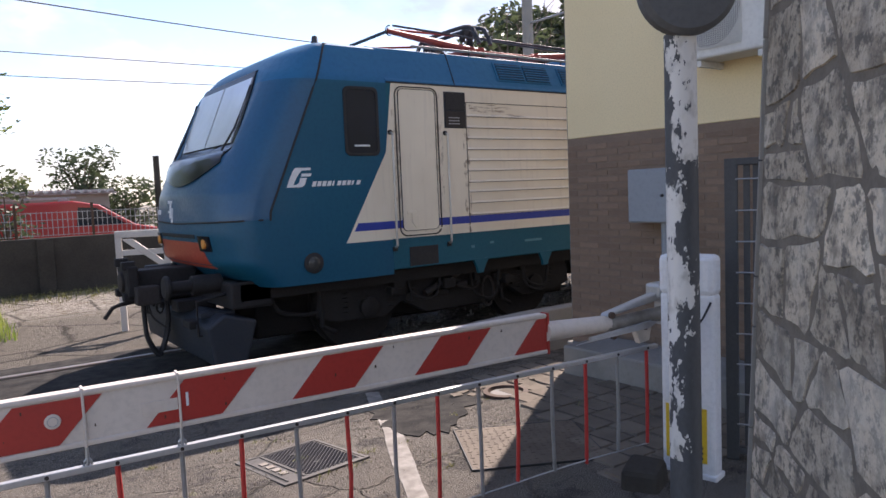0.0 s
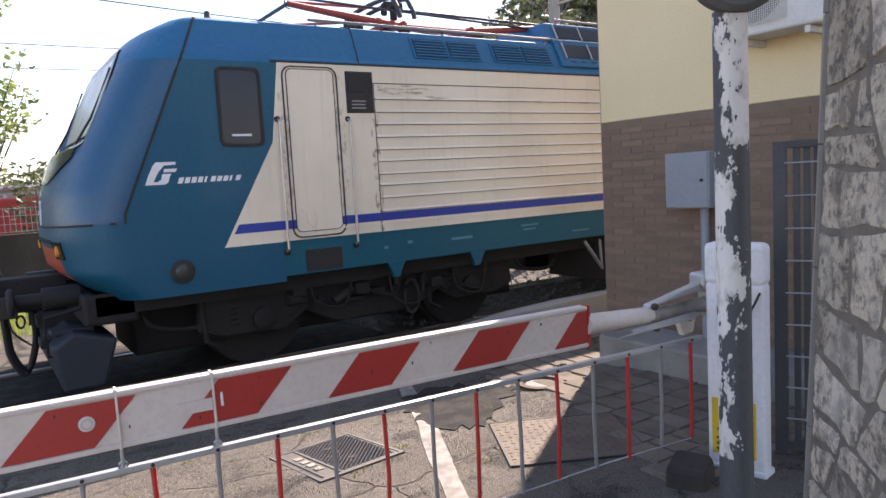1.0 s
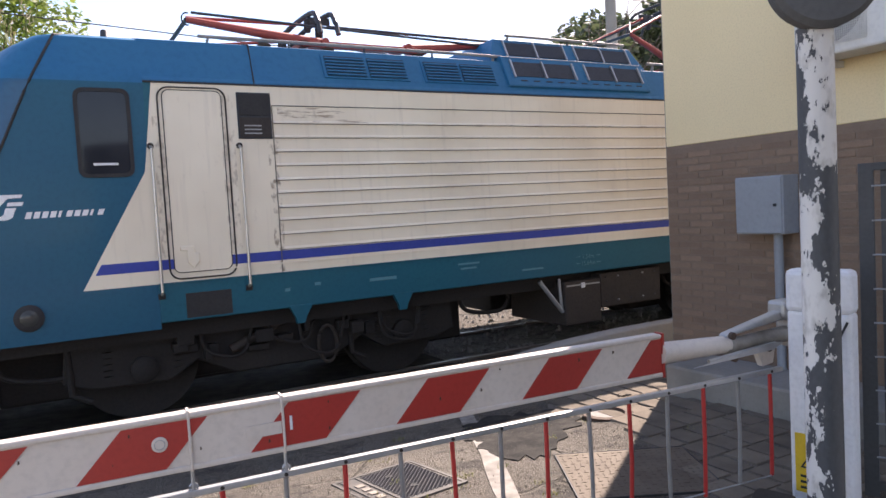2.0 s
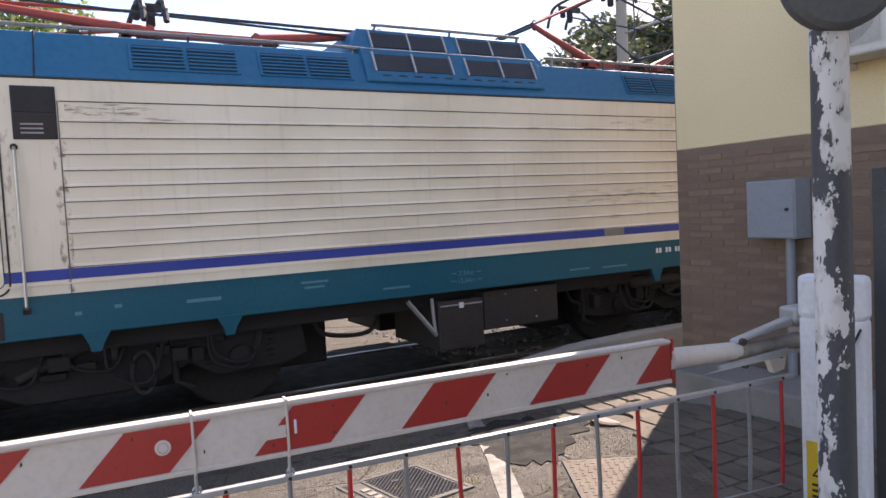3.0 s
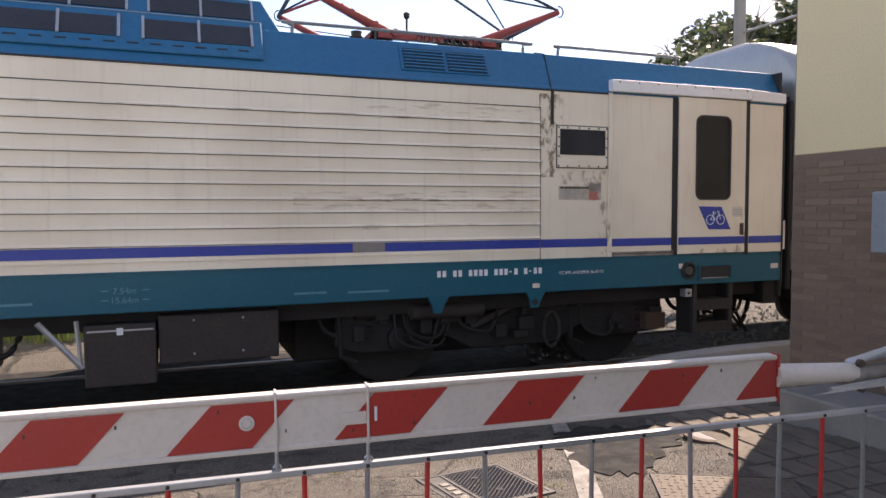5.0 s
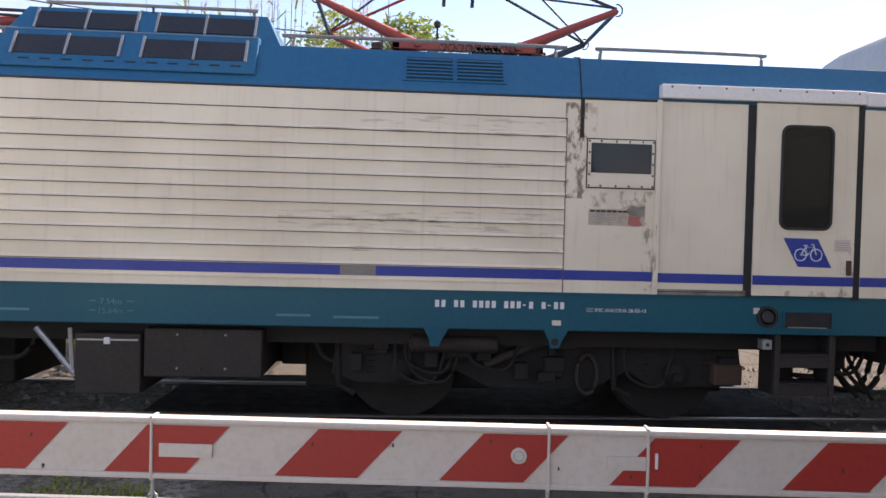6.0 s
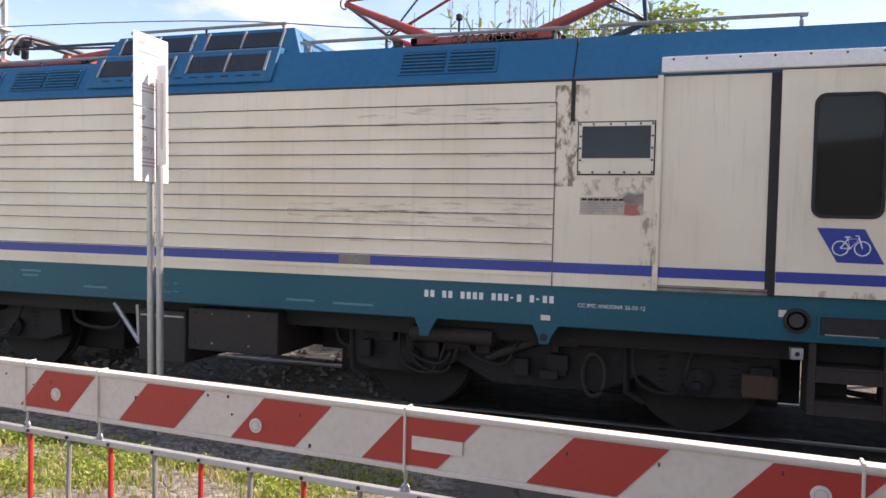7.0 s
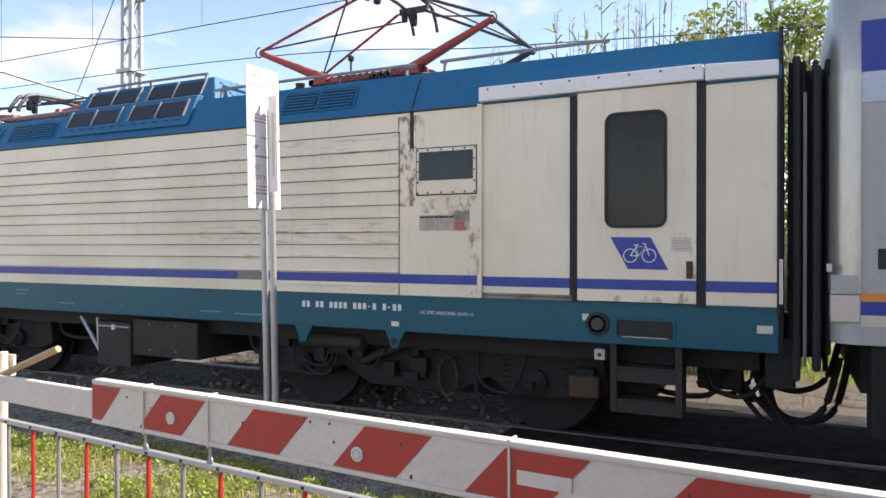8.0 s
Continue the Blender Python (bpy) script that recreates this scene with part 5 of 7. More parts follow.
    for z1 in (0.53, 0.80):
        part("tread", Form().box(15.2, 15.7, 0.02, 0.30, z1, z1 + 0.014), GREYBOX, st, "worn step tread", bevel=0.004)
    part("inner_plate", Form().box(15.22, 15.5, 0.30, 0.32, 0.5, 1.0), GRIME, st)
    k = part("socket", Form().box(15.03, 15.12, 0.0, 0.1, 0.86, 0.95), GALV, loco, "small bright cable socket", bevel=0.006)
    part("socket_hole", Form().lathe([(0.018, -0.004), (0.018, 0.002)], (15.075, 0, 0.905), "Y", 12), SEAL, k)
    for k, (x0, x1, dz, y) in enumerate(((16.25, 16.9, 0.32, 0.9), (16.3, 17.0, 0.25, 1.25), (16.2, 16.95, 0.4, 1.9))):
        h = [(x0, y, 0.85), (x0 + 0.1, y - 0.05, dz + 0.1), ((x0 + x1) / 2, y - 0.05, dz), (x1 - 0.12, y, dz + 0.12), (x1, y, 0.88)]
        part("jumper_cable", Form().tube(bend(h), 0.03, 8), SEAL, loco, smooth=True)
    for x0, x1, z in ((16.02, 16.36, 0.30), (16.10, 16.44, 0.34), (16.22, 16.52, 0.28)):
        part("sand_pipe", Form().tube(bend([(x0, 0.66, 0.92), (x0 + 0.06, 0.62, 0.66), (x1, 0.60, z)]), 0.022, 8), GRIME, loco, smooth=True)
    for pts in ([(15.85, 0.5, 0.88), (15.95, 0.45, 0.62), (16.2, 0.45, 0.58), (16.42, 0.55, 0.86)], [(15.78, 0.7, 0.62), (16.0, 0.62, 0.55), (16.18, 0.66, 0.62), (16.3, 0.7, 0.9)], [(16.1, 0.8, 0.9), (16.2, 0.75, 0.5), (16.4, 0.75, 0.62), (16.5, 0.8, 0.95)]):
        part("brake_hose", Form().tube(bend(pts), 0.02, 8), SEAL, loco, smooth=True)
    part("axle_guard", Form().box(15.80, 16.16, 0.5, 0.75, 0.60, 0.95), GRIME, loco, bevel=0.02)


def make_roof_gear(loco):
    """Louvres, the raised cooler box, walkway rails and both pantographs."""
    def on_slope(x0, x1, s0, s1, lift):
        a = Vector((0.02, 3.15)) + (Vector((0.17, 3.46)) - Vector((0.02, 3.15))) * s0
        b = Vector((0.02, 3.15)) + (Vector((0.17, 3.46)) - Vector((0.02, 3.15))) * s1
        n = Vector((-0.90, 0.435)) * lift
        f = Form()
        v = [(x, p.x + q.x, p.y + q.y) for q in (Vector((0.01, -0.01)), n) for p, xs in ((a, (x0, x1)), (b, (x1, x0))) for x in xs]
        return f.add(v, [(3, 2, 1, 0), (4, 5, 6, 7), (0, 1, 5, 4), (1, 2, 6, 5), (2, 3, 7, 6), (3, 0, 4, 7)])

    for x0, x1 in ((5.98, 6.92), (7.1, 8.03), (11.665, 12.595)):
        l = part("louvre", on_slope(x0, x1, 0.18, 0.98, 0.012), ROOF, loco, "blue roof louvre with dark slats")
        m = (x0 + x1) / 2
        for a, b in ((x0 + 0.03, m - 0.02), (m + 0.02, x1 - 0.03)):
            part("opening", on_slope(a, b, 0.24, 0.92, 0.016), LOUVRE, l)
            for k in range(6):
                s = 0.26 + k * 0.11
                part("slat", on_slope(a, b, s, s + 0.045, 0.03), ROOF, l)
    base = Form()
    sec = [(0.02, 3.20), (0.023, 3.225), (0.1925, 3.575), (0.40, 3.578), (0.40, 3.30)]
    base.add([(x, y, z) for x in (8.17, 10.37) for y, z in sec], [tuple(range(5)), tuple(range(9, 4, -1))] + [(k, (k + 1) % 5, 5 + (k + 1) % 5, 5 + k) for k in range(5)])
    low = part("cooler_base", base, ROOF, loco, "sloping blue cooler housing with dark panes", bevel=0.01)
    for x0 in (8.285, 8.735, 9.38, 9.83):
        part("pane", on_slope(x0, x0 + 0.43, 0.52, 1.10, 0.036), LOUVRE, low)
        part("pane_bar", on_slope(x0 - 0.014, x0 + 0.008, 0.48, 1.16, 0.05), GALV, low)
    for x0 in (9.187, 10.274):
        part("pane_bar", on_slope(x0 - 0.010, x0 + 0.012, 0.48, 1.16, 0.05), GALV, low)
    part("base_seam", on_slope(8.19, 10.35, 1.285, 1.30, 0.036), GALV, low)
    for k in range(11):
        part("slot", on_slope(8.35 + k * 0.18, 8.44 + k * 0.18, 0.335, 0.375, 0.034), SEAL, low)
    f = Form()
    v = [(8.05, 0.24, 3.47), (10.58, 0.24, 3.47), (10.40, 0.42, 3.83), (8.25, 0.42, 3.83), (8.05, 2.76, 3.47), (10.58, 2.76, 3.47), (10.40, 2.58, 3.83), (8.25, 2.58, 3.83)]
    f.add(v, [(0, 1, 2, 3), (5, 4, 7, 6), (3, 2, 6, 7), (0, 3, 7, 4), (1, 5, 6, 2), (0, 4, 5, 1)])
    box = part("cooler_box", f, ROOF, loco, "raised blue cooler box with dark panes", bevel=0.012)
    def on_box(x0, x1, s0, s1, lift):
        a, b = Vector((0.24, 3.47)), Vector((0.42, 3.83))
        p, q = a + (b - a) * s0, a + (b - a) * s1
        n = Vector((-0.89, 0.45)) * lift
        v = [(x, c.x + o.x, c.y + o.y) for o in (Vector((0.01, -0.01)), n) for c, xs in ((p, (x0, x1)), (q, (x1, x0))) for x in xs]
        return Form().add(v, [(3, 2, 1, 0), (4, 5, 6, 7), (0, 1, 5, 4), (1, 2, 6, 5), (2, 3, 7, 6), (3, 0, 4, 7)])
    for x0 in (8.36, 8.805, 9.425, 9.86):
        part("pane", on_box(x0, x0 + 0.425, 0.40, 0.86, 0.01), LOUVRE, box)
        part("pane_bar", on_box(x0 - 0.014, x0 + 0.006, 0.36, 0.93, 0.02), GALV, box)
    for x0 in (9.245, 10.305):
        part("pane_bar", on_box(x0 - 0.010, x0 + 0.010, 0.36, 0.93, 0.02), GALV, box)
    rails = (([(8.44, 0.42, 3.82), (8.46, 0.41, 3.86), (8.56, 0.41, 3.872), (10.16, 0.41, 3.872), (10.26, 0.41, 3.86), (10.28, 0.42, 3.82)]),
             ([(10.66, 0.26, 3.51), (10.67, 0.26, 3.60), (10.75, 0.26, 3.62), (13.0, 0.26, 3.62), (13.07, 0.26, 3.60), (13.08, 0.26, 3.51)]),
             ([(13.5, 0.26, 3.51), (13.51, 0.26, 3.60), (13.58, 0.26, 3.62), (14.98, 0.26, 3.62), (15.05, 0.26, 3.60), (15.06, 0.26, 3.51)]),
             ([(4.9, 0.26, 3.47), (4.95, 0.26, 3.57), (5.1, 0.26, 3.58), (8.0, 0.26, 3.58), (8.1, 0.26, 3.57), (8.12, 0.26, 3.47)]))
    for r in rails:
        h = part("roof_rail", Form().tube(bend(r, 3), 0.017, 8), RODGREY, loco, "low walkway rail on the roof", smooth=True)
        n = int((r[-1][0] - r[0][0]) / 0.8)
        for k in range(1, n):
            x = r[0][0] + (r[-1][0] - r[0][0]) * k / n
            part("rail_post", Form().tube([(x, r[0][1], r[0][2] - 0.02), (x, r[2][1], r[2][2])], 0.012, 6), DARKTUBE, h)
    part("aerial", Form().lathe([(0.05, 0.0), (0.045, 0.1), (0.02, 0.11)], (4.15, 1.1, 3.6), "Z", 12), SEAL, loco, "short black roof aerial", smooth=True)
    h = part("horn_stalk", Form().tube([(12.0, 0.9, 3.58), (12.0, 0.9, 3.95)], 0.012, 6), SEAL, loco)
    part("horn_bulb", Form().lathe([(0.01, -0.04), (0.035, -0.02), (0.035, 0.02), (0.01, 0.04)], (12.0, 0.9, 3.97), "Z", 10), SEAL, h, smooth=True)
    for x, y, w, hh in ((12.35, 0.7, 0.3, 0.1), (12.6, 0.75, 0.18, 0.16), (12.85, 0.8, 0.25, 0.09), (11.6, 0.75, 0.2, 0.12)):
        part("roof_fitting", Form().box(x, x + w, y, y + 0.2, 3.55, 3.62 + hh), GRIME, loco, bevel=0.015)
    for k in range(9):
        x = 12.05 + k * 0.085
        part("spring_coil", Form().tube([(x + 0.03 * math.cos(a), 0.62, 3.67 + 0.035 * math.sin(a)) for a in np.linspace(0, math.tau, 9)], 0.008, 5), GRIME, loco)
    for x in (5.6, 6.3, 7.4, 11.4, 13.0):
        for y in (0.75, 2.25):
            part("insulator", Form().lathe([(0.05, 0.0), (0.075, 0.03), (0.05, 0.05), (0.075, 0.08), (0.05, 0.1), (0.06, 0.14)], (x, y, 3.57), "Z", 12), RUSTBOX, loco, "brown ribbed insulator", smooth=True)
    make_pantograph(loco, 12.3, True)
    make_pantograph(loco, 6.75, False)
    part("roof_aerial", Form().lathe([(0.06, -0.14), (0.06, -0.02), (0.042, 0.0), (0.036, 0.09), (0.028, 0.1)], (4.16, 1.4, 3.76), "Z", 14), DARKTUBE, loco, "short dark roof aerial", smooth=True)


def make_pantograph(loco, x, up):
    """Diamond pantograph: two lower arms, thin upper arms, collector head with horns."""
    p = part("pantograph", Form().box(x - 0.75, x + 0.75, 0.7, 0.78, 3.66, 3.73).box(x - 0.75, x + 0.75, 2.22, 2.3, 3.66, 3.73).box(x - 0.75, x - 0.67, 0.7, 2.3, 3.66, 3.73).box(x + 0.67, x + 0.75, 0.7, 2.3, 3.66, 3.73), PANTO, loco,
             "red raised diamond pantograph" if up else "red folded diamond pantograph", bevel=0.01)
    knee, kz, top = (1.5, 4.14, 4.78) if up else (1.9, 3.86, 4.02)
    hx, gap = (x, 0.17) if up else (x - 0.45, 0.1)
    for s in (-1, 1):
        for y in (0.77, 2.05):
            arm = part("lower_arm", Form().tube([(x + s * 0.5, y, 3.71), (x + s * knee, y, kz)], 0.06, 10, end=0.032), DARKTUBE if up and s > 0 and y > 1.4 else PANTO, p, "thick lower arm", smooth=True)
            a = Form().tube([(x + s * knee + 0.05 * math.cos(w), y - 0.03, kz + 0.06 * math.sin(w)) for w in np.linspace(-1.9, 1.9, 12) + (0 if s > 0 else math.pi)], 0.008, 6)
            part("shunt_loop", a, DARKTUBE, arm)
            part("upper_arm", Form().tube([(x + s * knee, y, kz + 0.02), (hx + s * (gap + 0.01), y + (0.25 if y < 1.4 else -0.25), top - 0.05)], 0.017, 8), PANTO if s < 0 else DARKTUBE, p)
            if up:
                part("upper_arm", Form().tube([(x + s * knee, y, kz + 0.03), (x + s * 0.22, 2.82 - y, top - 0.06)], 0.012, 6), DARKTUBE, p)
        part("cross_tube", Form().tube([(x + s * knee, 0.77, kz), (x + s * knee, 2.05, kz)], 0.022, 8), DARKTUBE, p)
        part("pivot", Form().tube([(x + s * 0.5, 0.66, 3.72), (x + s * 0.5, 2.16, 3.72)], 0.04, 10), PANTO, p)
        h = part("collector_strip", Form().tube(bend([(hx + s * gap, 0.66, top - 0.22), (hx + s * gap, 0.74, top - 0.06), (hx + s * gap, 0.95, top + 0.06), (hx + s * gap, 1.9, top + 0.06), (hx + s * gap, 2.1, top - 0.06), (hx + s * gap, 2.18, top - 0.22)], 5), 0.022 if up else 0.03, 8), DARKTUBE, p, "dark collector strip with drooping horns", smooth=True)
    for y in (0.98, 1.86):
        part("head_link", Form().box(hx - gap - 0.03, hx + gap + 0.03, y - 0.02, y + 0.02, top - 0.05, top + 0.03), DARKTUBE, p, bevel=0.008)
        part("head_spring", Form().lathe([(0.035, -0.2), (0.045, -0.18), (0.045, -0.05), (0.03, 0.0)], (hx, y, top), "Z", 10), SEAL, p, smooth=True)
        part("head_spring", Form().lathe([(0.03, -0.14), (0.04, -0.12), (0.04, -0.02), (0.03, 0.0)], (hx - 0.13, y, top), "Z", 10), SEAL, p, smooth=True)
    if not up:
        part("folded_bar", Form().tube([(x - 1.86, 0.72, 3.92), (x + 1.9, 0.72, 3.80)], 0.014, 6), DARKTUBE, p)


AXLES = (4.18, 6.83, 11.73, 14.38)
WHEEL_R = 0.55


def make_running_gear(loco):
    part("underframe", Form().box(2.6, 16.3, 0.25, 2.75, 0.82, 1.02), GRIME, loco)
    part("inner_frame", Form().box(3.0, 7.9, 0.95, 2.05, 0.26, 0.84), GRIME, loco, bevel=0.03)
    part("inner_frame", Form().box(10.75, 15.1, 0.95, 2.05, 0.26, 0.84), GRIME, loco, bevel=0.03)
    wheels = []
    for a in AXLES:
        ws = thing("wheelset", "", "")
        ws.parent = loco
        for key in ("label", "category"):
            if key in ws:
                del ws[key]
        for y in (0.71, 2.15):
            tyre = [(0.12, -0.02), (0.3, 0.0), (0.46, 0.0), (WHEEL_R, 0.0), (WHEEL_R, 0.1), (WHEEL_R + 0.028, 0.11), (WHEEL_R + 0.028, 0.135), (0.46, 0.135), (0.3, 0.1), (0.12, 0.14)]
            if y > 1.5:
                tyre = [(r, 0.135 - d) for r, d in tyre]
            w = part("wheel", Form().lathe(tyre, (0, y - 1.5, 0), "Y", 36), GRIME, ws, smooth=True)
        part("axle", Form().lathe([(0.09, -0.95), (0.09, 0.95)], (0, 0, 0), "Y", 14), GRIME, ws)
        wheels.append((ws, a))
    for c in (5.505, 13.055):
        for y0, y1 in ((0.42, 0.56), (2.44, 2.58)):
            b = part("bogie_frame", Form().prism([(c - 2.0, 0.5), (c - 1.75, 0.42), (c - 1.1, 0.40), (c - 0.85, 0.56), (c - 0.5, 0.38), (c + 0.5, 0.38), (c + 0.85, 0.56), (c + 1.1, 0.40), (c + 1.75, 0.42), (c + 2.0, 0.5), (c + 1.95, 0.88), (c - 1.95, 0.88)], y0, y1), GRIME, loco, "dark bogie side frame", bevel=0.015)
            for a in (-1.325, 1.325):
                part("axle_box", Form().lathe([(0.10, 0.0), (0.12, 0.05), (0.12, 0.16), (0.07, 0.2)] if y0 > 1 else [(0.07, -0.08), (0.12, -0.05), (0.12, 0.08), (0.10, 0.12)], (c + a, y0, 0.55), "Y", 18), GRIME, b, smooth=True)
                for d in (-0.3, 0.3):
                    for k in range(5):
                        part("spring_coil", Form().lathe([(0.065, -0.012), (0.085, 0.0), (0.065, 0.012)], (c + a + d, (y0 + y1) / 2, 0.52 + k * 0.055), "Z", 12), GRIME, b, smooth=True)
                part("brake_arm", Form().tube([(c + a - 0.62, y0, 0.8), (c + a - 0.6, y0, 0.4), (c + a - 0.45, y0, 0.32)], 0.03, 8), GRIME, b)
            part("damper", Form().tube([(c - 0.55, y0 - 0.06, 0.62), (c + 0.2, y0 - 0.06, 0.93)], 0.045, 10), GREYBOX, b, smooth=True)
            part("guide_ring", Form().tube([(c + 0.44 + 0.1 * math.cos(w), y0 - 0.06, 0.54 + 0.19 * math.sin(w)) for w in np.linspace(0, math.tau, 20)], 0.02, 6), GREYBOX, b, "grey hanging safety loop")
        rng = random.Random(int(c * 10))
        for k in range(16):
            x, z, w, h = c + rng.uniform(-1.9, 1.8), rng.uniform(0.45, 0.85), rng.uniform(0.05, 0.24), rng.uniform(0.05, 0.17)
            part("brake_gear", Form().box(x, x + w, 0.26 + rng.uniform(0, 0.1), 0.43, z, z + h), GRIME, loco, bevel=0.012)
        for k in range(5):
            x, z = c + rng.uniform(-1.8, 1.2), rng.uniform(0.5, 0.8)
            part("brake_pipe", Form().tube(bend([(x, 0.34, 0.95), (x + 0.03, 0.28, z), (x + 0.35, 0.27, z - 0.08), (x + 0.5, 0.34, 0.9)]), 0.016, 7), GRIME, loco, smooth=True)
        part("motor_case", Form().box(c - 1.1, c + 1.1, 0.85, 2.15, 0.3, 0.8), GRIME, loco, bevel=0.05)
    for x in (11.895, 12.98, 5.45, 6.55):
        part("sill_bracket", Form().prism([(x, 1.02), (x + 0.24, 1.02), (x + 0.17, 0.9), (x + 0.15, 0.84), (x + 0.07, 0.84), (x + 0.06, 0.9)], -0.004, 0.04), TEAL, loco, "teal bracket under the sill", bevel=0.004)
    part("bracket_hole", Form().lathe([(0.035, -0.006), (0.035, 0.0)], (13.09, 0, 0.9), "Y", 14), SEAL, loco)
    t = part("equipment_box", Form().box(8.855, 9.42, 0.06, 1.2, 0.37, 0.90), GREYBOX, loco, "dusty brown equipment box under the floor", bevel=0.015)
    part("box_latch", Form().box(9.11, 9.16, 0.045, 0.06, 0.81, 0.87), MARK, t)
    part("box_edge", Form().box(8.88, 9.40, 0.05, 0.06, 0.84, 0.855), GALV, t)
    t = part("equipment_box", Form().box(9.44, 10.47, 0.08, 1.2, 0.52, 0.95), GREYBOX, loco, "long grey equipment box with bolted covers", bevel=0.015)
    for k in range(5):
        for z in (0.6, 0.9):
            part("bolt", Form().lathe([(0.012, 0.08), (0.008, 0.065)], (9.52 + k * 0.21, 0, z), "Y", 8), GALV if k % 2 else DARKTUBE, t)
    part("equipment_box", Form().box(8.92, 11.0, 1.8, 2.95, 0.36, 0.95), GRIME, loco, bevel=0.015)
    part("brace", Form().tube([(8.51, 0.1, 0.94), (8.84, 0.1, 0.54)], 0.026, 6), GALV, loco)
    part("brace", Form().tube([(8.80, 0.1, 0.94), (8.83, 0.1, 0.54)], 0.02, 6), GALV, loco)
    part("equipment_box", Form().box(14.86, 15.3, 1.1, 2.9, 0.28, 0.9), GRIME, loco, bevel=0.015)
    part("equipment_box", Form().box(10.5, 10.95, 1.0, 1.2, 0.48, 0.9), GRIME, loco, bevel=0.015)
    part("sand_box", Form().box(14.72, 15.0, 0.3, 0.6, 0.46, 0.66), RUSTBOX, loco, "rusty brown sand box", bevel=0.02)
    for x0, z in ((3.0, 0.62), (7.6, 0.66), (10.9, 0.64), (15.3, 0.6)):
        part("pipe_run", Form().tube(bend([(x0, 0.5, 0.9), (x0 + 0.1, 0.45, z), (x0 + 0.6, 0.45, z - 0.04), (x0 + 0.75, 0.5, 0.88)]), 0.025, 8), GRIME, loco, smooth=True)
    part("air_tank", Form().lathe([(0.02, -0.42), (0.08, -0.39), (0.08, 0.39), (0.02, 0.42)], (12.2, 0.25, 0.83), "X", 16), GREYBOX, loco, smooth=True)
    return wheels


def make_locomotive():
    loco = thing("locomotive", "teal and cream electric locomotive with a blue roof", "locomotive")
    make_cab(loco)
    make_coupler(loco)
    make_body(loco)
    make_side_details(loco)
    make_rear(loco)
    make_roof_gear(loco)
    return loco, make_running_gear(loco)


def make_coach():
    """The coach behind: stainless rounded end corner, grey side, striped foot."""
    c = thing("coach", "grey passenger coach with a steel end coupled behind the locomotive", "railway coach")
    x0, x1, r = 16.79, 36.0, 0.19
    def plan(o):
        pts = [(x0 + r - (r + o) * math.cos(a), r - (r + o) * math.sin(a)) for a in np.linspace(math.pi / 2, 0, 9)]
        return pts + [(x0 - o, 3.0 - r)] + [(x0 + r - (r + o) * math.cos(a), 3 - r + (r + o) * math.sin(a)) for a in np.linspace(0.2, math.pi / 2, 8)] + [(x1, 3 + o), (x1, -o)]
    part("body", Form().slab(plan(0.0), 1.1, 3.1), [COACHGREY], c, "grey coach body", smooth=True)
    n = len(plan(0))
    dome = Form()
    levels = [(3.1, 0.0), (3.4, -0.02), (3.62, -0.1), (3.8, -0.24), (3.94, -0.45), (4.05, -0.75), (4.11, -1.05)]
    pts = [(min(max(x, x0), x1), y, z) for z, o in levels for x, y in [(px + (0 if px > 20 else -0.08 * o), 1.5 + (py - 1.5) * (1 + o / 1.5)) for px, py in plan(0)]]
    dome.add(pts, [(i * n + k, i * n + (k + 1) % n, (i + 1) * n + (k + 1) % n, (i + 1) * n + k) for i in range(len(levels) - 1) for k in range(n)] + [tuple(range((len(levels) - 1) * n, len(levels) * n))])
    part("roof", dome, ENDSTEEL, c, "steel coach roof", smooth=True)
    for z0, z1, nn in ((1.47, 2.86, 18), (2.86, 3.1, 18)):
        f = Form()
        arc = [(x0 + r - (r + 0.012) * math.cos(a), r - (r + 0.012) * math.sin(a)) for a in np.linspace(math.pi / 2, -0.2, nn)]
        arc2 = [(x0 + r - (r - 0.01) * math.cos(a), r - (r - 0.01) * math.sin(a)) for a in np.linspace(-0.2, math.pi / 2, nn)]
        part("corner_shell", f.slab(arc + arc2, z0, z1), ENDSTEEL, c, "curved stainless corner", smooth=True)
    part("top_band", Form().box(x0 + r, x1, -0.006, 0.0, 3.1 - 0.02, 3.45), STRIPE, c, "deep blue band")
    part("pale_band", Form().box(x0 + r, x1, -0.005, 0.0, 2.86, 3.08), COACHPALE, c)
    part("orange_line", Form().box(x0 + r, x1, -0.006, 0.0, 1.418, 1.479), ORANGELINE, c)
    part("blue_line", Form().box(x0 + r, x1, -0.006, 0.0, 1.318, 1.418), STRIPE, c)
    part("foot_band", Form().box(x0 + r, x1, -0.006, 0.0, 1.237, 1.318), BARWHITE, c)
    part("end_step", Form().box(x0 - 0.004, x0 + 0.185, -0.012, 0.2, 1.262, 1.46), BARWHITE, c, "pale step box at the coach corner", bevel=0.008)
    part("step_plate", Form().box(x0 - 0.004, x0 + 0.18, -0.014, 0.12, 1.466, 1.606), COACHGREY, c, bevel=0.006)
    part("corner_lamp", Form().box(x0 - 0.03, x0 + 0.006, -0.01, 0.04, 1.63, 1.69), BARWHITE, c, bevel=0.004)
    part("letter_bar", Form().box(17.085, 17.6, -0.006, 0.0, 1.652, 1.80), BLACKINK, c, "dark bar in place of large lettering")
    b = part("gangway", Form().box(END_X + 0.06, x0 + 0.02, 0.35, 2.65, 1.0, 3.22), SEAL, c, "black rubber gangway bellows", bevel=0.05)
    for k in range(4):
        x = END_X + 0.085 + k * 0.085
        part("bellows_fold", Form().box(x - 0.02, x + 0.02, 0.22, 2.78, 0.98, 3.26), SEAL, b, bevel=0.015)
